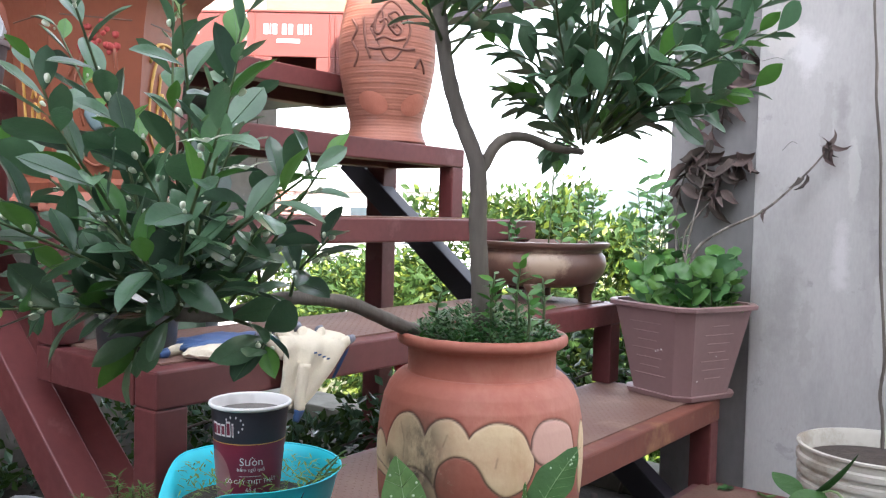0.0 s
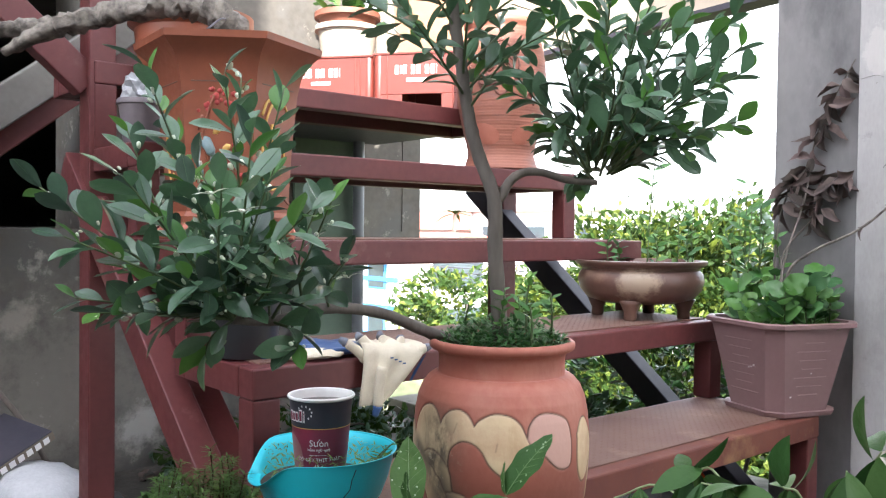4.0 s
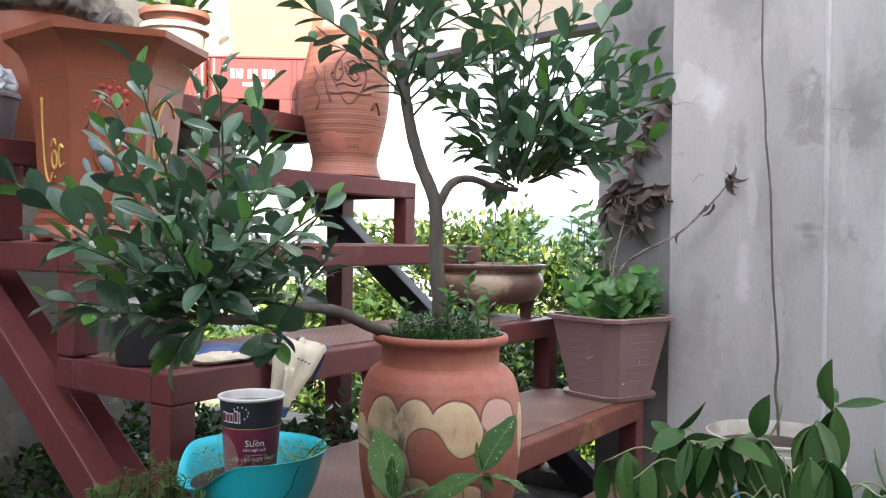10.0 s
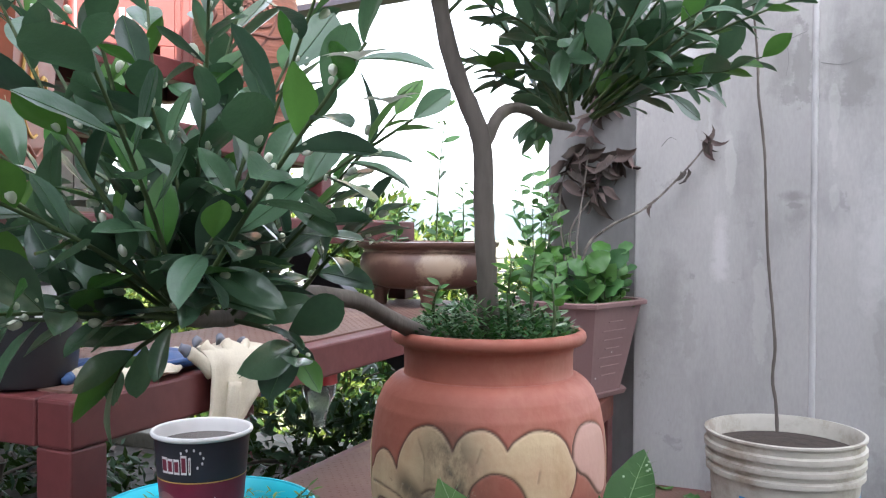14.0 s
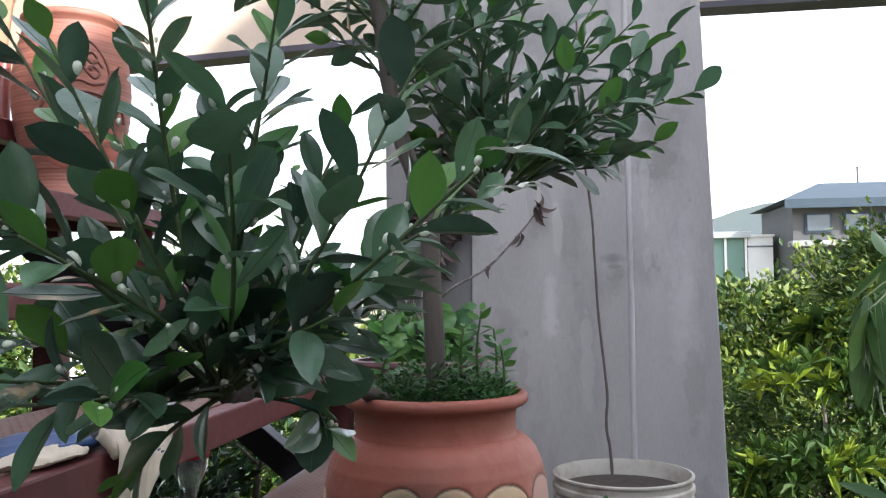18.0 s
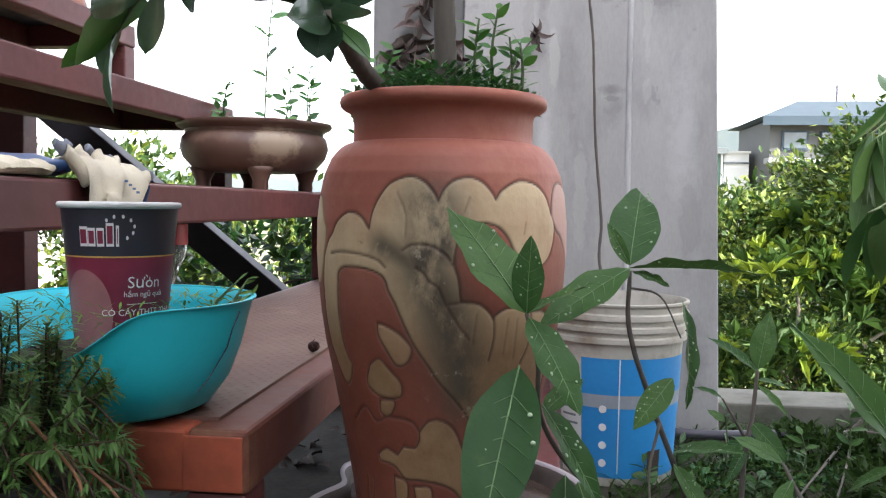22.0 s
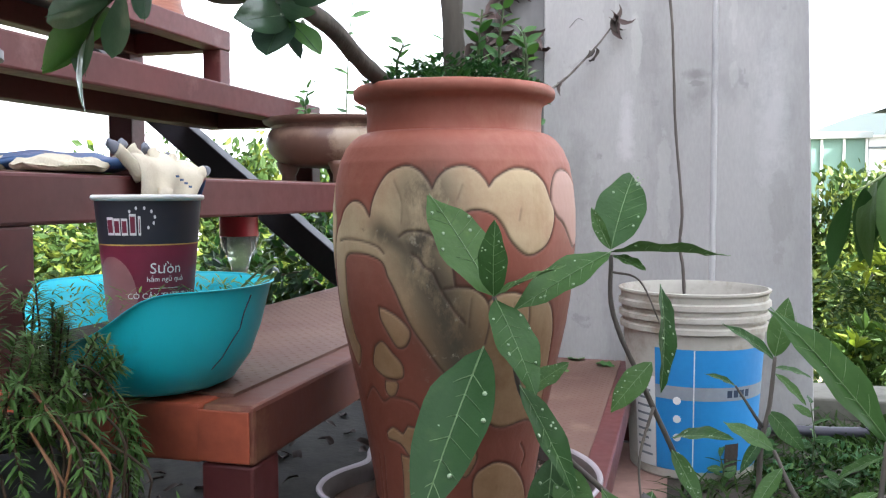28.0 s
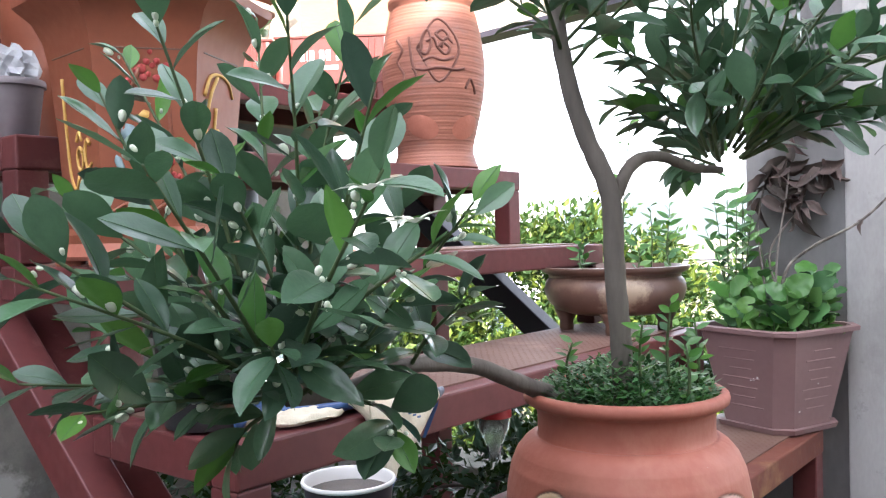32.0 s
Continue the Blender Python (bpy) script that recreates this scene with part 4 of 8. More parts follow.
part("inner_wall", dented_basin([(0.1370, 0.0875), (0.1330, 0.082), (0.127, 0.05), (0.115, 0.012), (0.104, -0.003), (0.0, -0.003)]), mat("silt_stained_enamel", (0.11, 0.095, 0.088), (0.055, 0.048, 0.044), 0.6, scale=12, fine=80, bump=0.2, stain=(0.22, 0.19, 0.18), stain_scale=10, stain_at=(0.58, 0.72)), basin, "silt-stained inside", smooth=True)
part("water", dented_basin([(0.0, 0.071), (0.06, 0.071), (0.1302, 0.071)]), WATER, basin, "brown standing water", smooth=True)



# ---- citrus tree in the jar ----
def shoot(parent_list, start, end, sag, leaves, size, rng, young=0.15, twig_list=None, buds=None):
    """A twig with leaves in a spiral; fills the lists with (mesh, pose) pairs."""
    start, end = Vector(start), Vector(end)
    mid = start.lerp(end, 0.5) + Vector((rng.uniform(-0.02, 0.02), rng.uniform(-0.02, 0.02), sag))
    pts = spline([start, mid, end], 6)
    twig_list.append((pts, 0.0022, 0.0009))
    n = leaves
    for k in range(n):
        t = 0.12 + 0.88 * (k + rng.uniform(-0.2, 0.2)) / max(n - 1, 1)
        t = min(max(t, 0), 1)
        i = min(int(t * (len(pts) - 1)), len(pts) - 2)
        p = pts[i].lerp(pts[i + 1], t * (len(pts) - 1) - i)
        d = (pts[i + 1] - pts[i]).normalized()
        side = d.orthogonal().normalized()
        side.rotate(Matrix.Rotation(k * 2.4 + rng.uniform(-0.5, 0.5), 3, d))
        f = (d * rng.uniform(0.65, 1.15) * (1.5 if k >= n - 3 else 1) + side * 0.85 + Vector((0, 0, rng.uniform(-0.22, 0.25)))).normalized()
        up = (Vector((0, 0, 1)) * 1.0 + d * 0.6 + Vector([rng.uniform(-0.6, 0.6) for _ in range(3)])).normalized()
        s = size * rng.uniform(0.7, 1.12) * (0.8 if k >= n - 2 else 1)
        pool = CITRUS_YOUNG if rng.random() < young * (2 if k > n - 4 else 0.6) else CITRUS
        parent_list.append((rng.choice(pool), aim(p, f, up, rng.uniform(-0.4, 0.4), s)))
        if buds is not None and rng.random() < 0.55:
            q = p + d * 0.004 + side * 0.006
            buds.append(aim(q, (d + side * rng.uniform(0.2, 1) + Vector((0, 0, 0.3))), (1, 0, 0), 0, rng.uniform(0.4, 0.85)))
            if rng.random() < 0.5:
                buds.append(aim(q + Vector([rng.uniform(-0.005, 0.005) for _ in range(3)]), (d + side * rng.uniform(-1, 1) + Vector((0, 0, 0.5))), (1, 0, 0), 0, rng.uniform(0.3, 0.6)))


CITRUS = [leaf_mesh("citrus_leaf", 0.07, w, LEAF, fold, droop, tip, 10, tw, 0.012, RIB, False, 0.68) for w, fold, droop, tip, tw in
          ((0.033, 0.18, 0.10, 1.35, 0.1), (0.030, 0.28, 0.22, 1.2, -0.25), (0.036, 0.12, -0.06, 1.5, 0.2), (0.028, 0.36, 0.30, 1.1, 0.35), (0.034, 0.22, 0.02, 1.4, -0.1), (0.027, 0.45, 0.16, 1.3, -0.4))]
CITRUS_YOUNG = [leaf_mesh("young_citrus_leaf", 0.058, w, LEAF_YOUNG, fold, droop, 0.9, 8, tw, 0.012, RIB, False) for w, fold, droop, tw in ((0.028, 0.25, 0.05, 0.1), (0.031, 0.18, 0.18, -0.2))]


def bud_mesh():
    bm = lathe([(0.0, 0.0), (0.0018, 0.0008), (0.0032, 0.0035), (0.0038, 0.007), (0.0028, 0.0102), (0.0, 0.0115)], n=8)
    bmesh.ops.rotate(bm, matrix=Matrix.Rotation(-math.pi / 2, 3, "X"), verts=bm.verts)
    me = bpy.data.meshes.new("bud")
    bm.to_mesh(me)
    bm.free()
    me.materials.append(BUD)
    for p in me.polygons:
        p.use_smooth = True
    return me


BUD_ME = bud_mesh()
PETAL_ME = leaf_mesh("petal", 0.017, 0.006, BUD, 0.3, 0.35, 0.4, 4)

tree = thing("citrus_tree", "flowering kumquat tree with dark green leaves in a jar", "tree", (0, 0, 0.45))
trunk_line = spline([(0.004, -0.004, 0.44), (0.002, -0.008, 0.50), (0.0, -0.014, 0.58), (-0.003, -0.016, 0.655), (-0.022, -0.026, 0.71), (-0.036, -0.033, 0.765), (-0.046, -0.04, 0.84), (-0.062, -0.05, 0.96), (-0.066, -0.055, 1.06)], 8)
trunk = part("trunk", tube(trunk_line, 0.0112, 0.007, 12, rough=0.07, rng=rng), BARK, tree, smooth=True)
part("branch", tube(spline([(-0.002, -0.012, 0.648), (0.008, 0.012, 0.684), (0.02, 0.045, 0.692), (0.036, 0.085, 0.682), (0.05, 0.13, 0.68)], 6), 0.0072, 0.0042, 8, rough=0.06, rng=rng), BARK, tree, smooth=True)
part("branch", tube(spline([(-0.022, -0.03, 0.452), (-0.052, -0.075, 0.471), (-0.066, -0.15, 0.502), (-0.078, -0.225, 0.512), (-0.09, -0.29, 0.50), (-0.085, -0.35, 0.505)], 6), 0.0088, 0.0062, 9, rough=0.1, rng=rng), BARK, tree, smooth=True)
twigs, near_leaves, far_leaves, buds = [], [], [], []
# low limb's crown, towards the walk
CROWN = [((-0.078, -0.225, 0.512), (0.011, -0.259, 0.575)), ((-0.085, -0.30, 0.503), (0.05, -0.304, 0.64)), ((-0.085, -0.35, 0.505), (0.115, -0.46, 0.65)), ((-0.09, -0.35, 0.505), (-0.03, -0.39, 0.775)), ((-0.09, -0.36, 0.51), (-0.095, -0.452, 0.785)),
         ((-0.09, -0.36, 0.51), (-0.178, -0.545, 0.66)), ((-0.09, -0.34, 0.50), (-0.21, -0.43, 0.56)), ((-0.085, -0.35, 0.505), (0.02, -0.45, 0.56)), ((-0.085, -0.33, 0.50), (-0.16, -0.36, 0.68)), ((-0.085, -0.33, 0.50), (0.0, -0.34, 0.69)),
         ((-0.085, -0.35, 0.505), (-0.11, -0.53, 0.60)), ((-0.085, -0.35, 0.505), (-0.02, -0.50, 0.66)), ((-0.085, -0.35, 0.505), (0.055, -0.40, 0.705)), ((-0.09, -0.30, 0.5), (-0.20, -0.33, 0.60)), ((-0.08, -0.26, 0.51), (-0.05, -0.26, 0.64)),
         ((-0.085, -0.35, 0.505), (-0.09, -0.50, 0.52)), ((-0.09, -0.3, 0.5), (-0.03, -0.30, 0.475)), ((-0.085, -0.35, 0.505), (-0.17, -0.50, 0.53)), ((-0.085, -0.35, 0.505), (-0.06, -0.42, 0.66)), ((-0.085, -0.35, 0.505), (-0.15, -0.45, 0.72)), ((-0.085, -0.34, 0.505), (0.03, -0.36, 0.58)),
         ((-0.085, -0.35, 0.505), (-0.24, -0.38, 0.77)), ((-0.085, -0.33, 0.505), (-0.17, -0.30, 0.80)), ((-0.085, -0.33, 0.505), (-0.06, -0.30, 0.775)), ((-0.085, -0.35, 0.505), (-0.27, -0.42, 0.66)), ((-0.085, -0.35, 0.505), (0.085, -0.35, 0.63)), ((-0.09, -0.30, 0.5), (-0.12, -0.28, 0.72)), ((-0.085, -0.35, 0.505), (-0.28, -0.40, 0.50)), ((-0.085, -0.35, 0.505), (-0.14, -0.36, 0.455))]
for a, b in CROWN:
    n = int(6 + (Vector(b) - Vector(a)).length * 42)
    shoot(near_leaves, a, b, 0.0, n, 0.76, rng, 0.18, twigs, buds)
# crown on the side branch, and the top: shoots that fan upwards and outwards
FORK = Vector((0.05, 0.13, 0.685))
for k in range(26):
    u, v = k * 2.4 + rng.uniform(-0.3, 0.3), -0.55 + 1.55 * (k + 0.5) / 26
    s = rng.uniform(0.82, 1.05)
    tip = Vector((0.085 + 0.175 * s * math.cos(u) * math.sqrt(1 - v * v), 0.145 + 0.16 * s * math.sin(u) * math.sqrt(1 - v * v), 0.82 + 0.19 * s * v))
    shoot(far_leaves, FORK.lerp(tip, 0.12), tip, 0.02, 12, 0.72, rng, 0.18, twigs, buds if k % 3 == 0 else None)
for tip in ((0.286, 0.10, 0.795), (0.246, 0.162, 0.75), (0.01, 0.174, 0.95), (0.27, 0.13, 0.835), (0.22, 0.10, 0.88), (0.19, 0.16, 0.72), (0.25, 0.10, 0.81), (-0.04, 0.12, 0.75), (0.0, 0.15, 0.69)):
    shoot(far_leaves, FORK.lerp(Vector(tip), 0.15), tip, 0.012, 12, 0.74, rng, 0.2, twigs, buds)
for k in range(24):
    u, v = k * 2.4 + rng.uniform(-0.3, 0.3), -0.6 + 1.5 * (k + 0.5) / 24
    base = trunk_line[-1 - int(24 * (1 - (v + 0.6) / 1.5))]
    tip = Vector((-0.05 + 0.15 * math.cos(u), -0.04 + 0.15 * math.sin(u), 0.95 + 0.15 * v))
    shoot(far_leaves, base, tip, 0.015, 10, 0.74, rng, 0.12, twigs, None)
bm = bmesh.new()
for pts, r0, r1 in twigs:
    tube(pts, r0, r1, 5, bm)
tagged(part("twig_mass", bm, TWIG_GREEN, tree, smooth=True), kind="stuff")
for me, m in near_leaves[:300]:
    put("leaf", me, m, tree)
merge("crown", near_leaves[300:] + far_leaves, tree, "dense dark glossy leaves", "stuff")
for m in buds[:280]:
    put("bud", BUD_ME, m, tree)
for at in ((0.117, -0.471, 0.64), (0.011, -0.257, 0.555), (0.117, -0.44, 0.625)):
    flower = thing("tmp_flower", "", "", at)
    flower.name = "flower"
    flower.parent = tree
    flower.matrix_parent_inverse = tree.matrix_world.inverted()
    for k in range(5):
        a = k * 1.256
        put("petal", PETAL_ME, aim(at, (math.cos(a), math.sin(a) - 0.5, 0.45), (0, 0, 1)), flower)

# ---- things on the stand ----
def rim_pot(name, label, category, at, r_top, r_bot, h, material, soil=True, lip=0.006, lipz=0.012, n=40, group=""):
    """A round pot with a rolled lip, hollow at the top, and soil in it."""
    ob = thing(name, label, category, at, group)
    p = [(0, 0), (r_bot * 0.94, 0), (r_bot, 0.004), (r_top, h - lipz), (r_top + lip, h - lipz + 0.001), (r_top + lip, h - 0.002), (r_top + lip * 0.6, h), (r_top - 0.003, h), (r_top - 0.005, h - 0.004), (r_top - 0.008, h * 0.8), (r_bot, h * 0.62), (0, h * 0.62)]
    part("body", lathe(p, at, n), material, ob, smooth=40)
    if soil:
        k = 0.84
        part("soil", lathe([(0, h * (k + 0.02)), (r_top * 0.6, h * (k + 0.01)), (r_top - 0.006, h * k)], at, n), SOIL, ob, smooth=True)
    return ob


# paper noodle cup in a teal bowl
CUP = Vector((-0.262, -0.12, 0.246))


def cup_radius(z):
    return 0.037 + (0.0475 - 0.037) * (z - CUP.z) / 0.118


cup = thing("paper_cup", "black and maroon paper noodle cup full of murky water", "paper cup", CUP)
part("cup_body", lathe([(0, 0), (0.036, 0), (0.037, 0.002), (cup_radius(CUP.z + 0.074), 0.074)], CUP, 56), CUP_RED, cup, "maroon printed lower part", smooth=50)
part("cup_band", lathe([(cup_radius(CUP.z + 0.074), 0.0741), (cup_radius(CUP.z + 0.114), 0.114)], CUP, 56), CUP_BLACK, cup, "black printed band", smooth=50)
part("band_line", lathe([(cup_radius(CUP.z + 0.0738) + 0.0003, 0.0738), (cup_radius(CUP.z + 0.075) + 0.0003, 0.075)], CUP, 56), GOLD, cup, smooth=True)
part("cup_rim", lathe([(0.0472, 0.1135), (0.0495, 0.1145), (0.0503, 0.1165), (0.0495, 0.1185), (0.0478, 0.119), (0.0465, 0.117), (0.0463, 0.11), (0.044, 0.095)], CUP, 56), PAPER_WHITE, cup, "rolled white paper rim", smooth=True)
part("cup_water", lathe([(0, 0.1045), (0.0456, 0.1045)], CUP, 40), WATER, cup, smooth=True)
CUP_A = math.radians(-62)
wrap_text("printed_word", "Sưon", 0.0135, CUP, cup_radius, CUP_A + 0.45, CUP.z + 0.053, PAPER_WHITE, cup)
wrap_text("printed_accent", "'", 0.009, CUP, cup_radius, CUP_A + 0.545, CUP.z + 0.0535, PAPER_WHITE, cup)
wrap_text("printed_accent", "`", 0.0135, CUP, cup_radius, CUP_A + 0.49, CUP.z + 0.0545, PAPER_WHITE, cup)
wrap_text("printed_word", "hầm ngũ quả", 0.0062, CUP, cup_radius, CUP_A + 0.45, CUP.z + 0.0435, PAPER_WHITE, cup)
wrap_text("printed_word", "CÓ CÂY THỊT THẬT", 0.0072, CUP, cup_radius, CUP_A + 0.45, CUP.z + 0.0285, PAPER_WHITE, cup)
wrap_text("printed_word", "65 g", 0.0072, CUP, cup_radius, CUP_A + 0.45, CUP.z + 0.019, PAPER_WHITE, cup)


def cup_patch(name, a0, a1, z0, z1, material, lift=0.0006, shape=None, label=""):
    bm = bmesh.new()
    nx, nz = 14, 10
    g = {}
    for i in range(nx + 1):
        for j in range(nz + 1):
            u, v = i / nx * 2 - 1, j / nz * 2 - 1
            if shape:
                u, v = u * math.sqrt(max(0, 1 - v * v / 2)), v * math.sqrt(max(0, 1 - u * u / 2))
            z = CUP.z + (z0 + z1) / 2 + v * (z1 - z0) / 2
            a = CUP_A + (a0 + a1) / 2 + u * (a1 - a0) / 2
            r = cup_radius(z) + lift
            g[i, j] = bm.verts.new((CUP.x + r * math.cos(a), CUP.y + r * math.sin(a), z))
    for i in range(nx):
        for j in range(nz):
            bm.faces.new((g[i, j], g[i + 1, j], g[i + 1, j + 1], g[i, j + 1]))
    return part(name, bm, material, cup, label, smooth=True)


cup_patch("printed_disc", -1.30, -0.16, -0.012, 0.064, CUP_PINK, 0.0005, True, "dusky pink printed disc")
for k, (w, h) in enumerate(((0.16, 0.016), (0.14, 0.015), (0.13, 0.015), (0.13, 0.019), (0.05, 0.017))):
    a = -0.74 + k * 0.165
    cup_patch("logo_block", a, a + w, 0.083, 0.083 + h, PAPER_WHITE, 0.0006)
    cup_patch("logo_block", a + 0.018, a + w - 0.018, 0.0853, 0.0807 + h, CUP_RED, 0.0009)
for k in range(7):
    t = math.radians(140 - k * 33)
    cup_patch("logo_star", -0.03 + 0.26 * math.cos(t) - 0.022, -0.03 + 0.26 * math.cos(t) + 0.022, 0.098 + 0.0095 * math.sin(t) - 0.0016, 0.098 + 0.0095 * math.sin(t) + 0.0016, PAPER_WHITE, 0.0007, True)
cup_patch("printed_line", 0.11, 0.74, 0.0352, 0.0357, PAPER_WHITE, 0.0006)

BOWL = Vector((-0.259, -0.118, 0.188))
bowl = thing("teal_bowl", "cracked teal plastic bowl with scooped rim and dried weeds", "bowl", BOWL)


def bowl_mesh():
    bm = bmesh.new()
    n, rings = 64, []
    prof = [(0.0, 0.0), (0.052, 0.0), (0.064, 0.006), (0.078, 0.028), (0.087, 0.055), (0.0925, 0.08), (0.0965, 1.0), (0.0985, 1.0), (0.0985, 0.997), (0.0945, 0.99), (0.0895, 0.078), (0.083, 0.052), (0.071, 0.026), (0.058, 0.012), (0.0, 0.012)]
    for r, z in prof:
        ring = []
        for k in range(n):
            a = 2 * math.pi * k / n
            d = (a - math.radians(250) + math.pi) % (2 * math.pi) - math.pi
            top = 0.096 - 0.040 * math.exp(-(d / 0.72) ** 4)
            zz = top - (1 - z) * 0.25 if z > 0.9 else min(z, top - 0.006 if z > 0.05 else z)
            ring.append(bm.verts.new((BOWL.x + 1.12 * r * math.cos(a), BOWL.y + 1.12 * r * math.sin(a), BOWL.z + zz)))
        rings.append(ring)
    for a, b in zip(rings, rings[1:]):
        for k in range(n):
            bm.faces.new((a[k], a[(k + 1) % n], b[(k + 1) % n], b[k]))
    bmesh.ops.remove_doubles(bm, verts=bm.verts, dist=1e-5)
    return bm


part("bowl_shell", bowl_mesh(), TEAL, bowl, smooth=50)
part("soil", lathe([(0, 0.058), (0.055, 0.056), (0.092, 0.048)], BOWL), SOIL, bowl, smooth=True)
crack = [Vector((BOWL.x + 1.12 * r * math.cos(a), BOWL.y + 1.12 * r * math.sin(a), BOWL.z + z)) for r, a, z in ((0.0962, -0.12, 0.088), (0.0918, -0.16, 0.072), (0.0885, -0.17, 0.058), (0.0862, -0.27, 0.046), (0.0822, -0.33, 0.034), (0.078, -0.42, 0.024))]
part("crack", tube(crack, 0.0007, 0.0005, 4), BLUE_DARK, bowl, "thin dark crack")
seed = thing("seed_pod", "small round dry brown seed pod on the plate", "seed pod", (-0.175, 0.17, 0.187))
bm = bmesh.new()
bmesh.ops.create_icosphere(bm, subdivisions=2, radius=0.0066, matrix=Matrix.Translation((-0.175, 0.178, 0.1938)))
for v in bm.verts:
    v.co += Vector([rng.uniform(-0.0013, 0.0013) for _ in range(3)])
part("pod", bm, mat("dry_pod_husk", (0.05, 0.022, 0.018), (0.02, 0.012, 0.011), 0.9, sheen=0.15, scale=160, fine=600, bump=0.8), seed, smooth=20)
part("pod_stub", tube([Vector((-0.175, 0.178, 0.199)), Vector((-0.1745, 0.1765, 0.2015)), Vector((-0.173, 0.176, 0.2035))], 0.0009, 0.0006, 5), DEAD_LEAF, seed)


# knitted gloves
def blob_finger(line, r, tip, ob, flat=0.55):
    pl = spline(line, 5)
    cut = len(pl) * 2 // 3
    for nm, seg, r0, r1, mt in (("finger", pl[:cut + 1], r, r * 0.85, GLOVE), ("fingertip", pl[cut:], r * 0.88, r * 0.5, tip)):
        bm = tube(seg, r0, r1, 10, rough=0.1, rng=rng)
        c = seg[0]
        for v in bm.verts:
            v.co.x = c.x + (v.co.x - c.x) * (flat if abs(seg[-1].x - c.x) < 0.02 else 1)
        part(nm, bm, mt, ob, "grey-blue coated tip" if nm == "fingertip" else "", smooth=True)


g1 = thing("work_glove", "cream knitted work glove with blue tips draped over the edge", "glove", (-0.392, 0.1, 0.389))
LEFT = spline([(-0.43, 0.055, 0.408), (-0.405, 0.045, 0.412), (-0.383, 0.038, 0.398), (-0.378, 0.034, 0.36), (-0.380, 0.03, 0.325), (-0.384, 0.032, 0.305)], 5)
RIGHT = spline([(-0.43, 0.145, 0.400), (-0.405, 0.175, 0.402), (-0.383, 0.172, 0.392), (-0.374, 0.135, 0.358), (-0.374, 0.098, 0.325), (-0.378, 0.075, 0.305)], 5)
bm = bmesh.new()
sheets = []
for side in (1, -1):
    rows = []
    for k, (a, b) in enumerate(zip(LEFT, RIGHT)):
        row = []
        for j in range(15):
            u = j / 14
            w = 0.0022 + 0.0075 * math.sin(math.pi * u) ** 0.6
            crease = 0.0045 * math.sin(u * 15 + k * 0.12) * math.sin(math.pi * u) + 0.003 * noise.noise(Vector((u * 5, k * 0.3, 2)))
            up = Vector((0.25, 0, 1)) if k < 9 else Vector((1, -0.1, 0.2))
            row.append(bm.verts.new(a.lerp(b, u) + up.normalized() * (crease + side * w * 0.5 + 0.002)))
        rows.append(row)
    for p, q in zip(rows, rows[1:]):
        for j in range(14):
            f = (p[j], p[j + 1], q[j + 1], q[j])
            bm.faces.new(f if side > 0 else f[::-1])
    sheets.append(rows)
top, low = sheets
for k in range(len(top) - 1):
    for j in (0, 14):
        bm.faces.new((top[k][j], top[k + 1][j], low[k + 1][j], low[k][j]))
for k in (0, -1):
    for j in range(14):
        bm.faces.new((top[k][j], top[k][j + 1], low[k][j + 1], low[k][j]))
bmesh.ops.recalc_face_normals(bm, faces=bm.faces)
part("palm", bm, GLOVE, g1, smooth=True)
GREY_TIP = mat("worn_grey_latex", (0.19, 0.2, 0.235), (0.1, 0.11, 0.15), 0.7, scale=30)
for line, r, tip in (([(-0.385, 0.045, 0.385), (-0.388, 0.028, 0.402), (-0.39, 0.008, 0.416), (-0.395, -0.004, 0.424)], 0.0095, GREY_TIP), ([(-0.392, 0.062, 0.40), (-0.405, 0.052, 0.414), (-0.415, 0.045, 0.428)], 0.0105, GREY_TIP), ([(-0.392, 0.09, 0.398), (-0.405, 0.093, 0.412), (-0.417, 0.095, 0.426)], 0.0105, GREY_TIP),
                     ([(-0.392, 0.118, 0.398), (-0.405, 0.13, 0.408), (-0.415, 0.145, 0.415)], 0.0095, GREY_TIP), ([(-0.382, 0.14, 0.378), (-0.382, 0.165, 0.392), (-0.384, 0.19, 0.398)], 0.010, GREY_TIP), ([(-0.368, 0.07, 0.372), (-0.366, 0.062, 0.335), (-0.368, 0.06, 0.305), (-0.37, 0.054, 0.288)], 0.0115, GLOVE_BLUE)):
    blob_finger(line, r, tip, g1)
part("coating", loft([[(-0.379, 0.176, 0.386), (-0.376, 0.168, 0.378), (-0.382, 0.166, 0.376)], [(-0.377, 0.160, 0.366), (-0.374, 0.15, 0.356), (-0.38, 0.148, 0.356)], [(-0.376, 0.142, 0.344), (-0.374, 0.138, 0.340), (-0.378, 0.136, 0.340)]]), GLOVE_BLUE, g1, "blue coated edge")
for k in range(4):
    part("print_mark", box(-0.3635, -0.3625, 0.083 + k * 0.009, 0.089 + k * 0.009, 0.386 - k * 0.004, 0.3885 - k * 0.004), GLOVE_BLUE, g1)
g2 = thing("work_glove", "cream work glove with blue latex palm lying flat", "glove", (-0.46, 0.0, 0.39))
bm = bmesh.new()
bmesh.ops.create_icosphere(bm, subdivisions=4, radius=1)
for v in bm.verts:
    c = v.co.copy()
    v.co = Vector((-0.462 + 0.052 * c.x + 0.02 * c.y, 0.0 + 0.085 * c.y, 0.400 + 0.013 * c.z + 0.006 * noise.noise(c * 2.4)))
    v.co.z = max(v.co.z, 0.391)
part("palm", bm, GLOVE_BLUE, g2, "blue latex palm", smooth=True)
bm = bmesh.new()
bmesh.ops.create_icosphere(bm, subdivisions=4, radius=1)
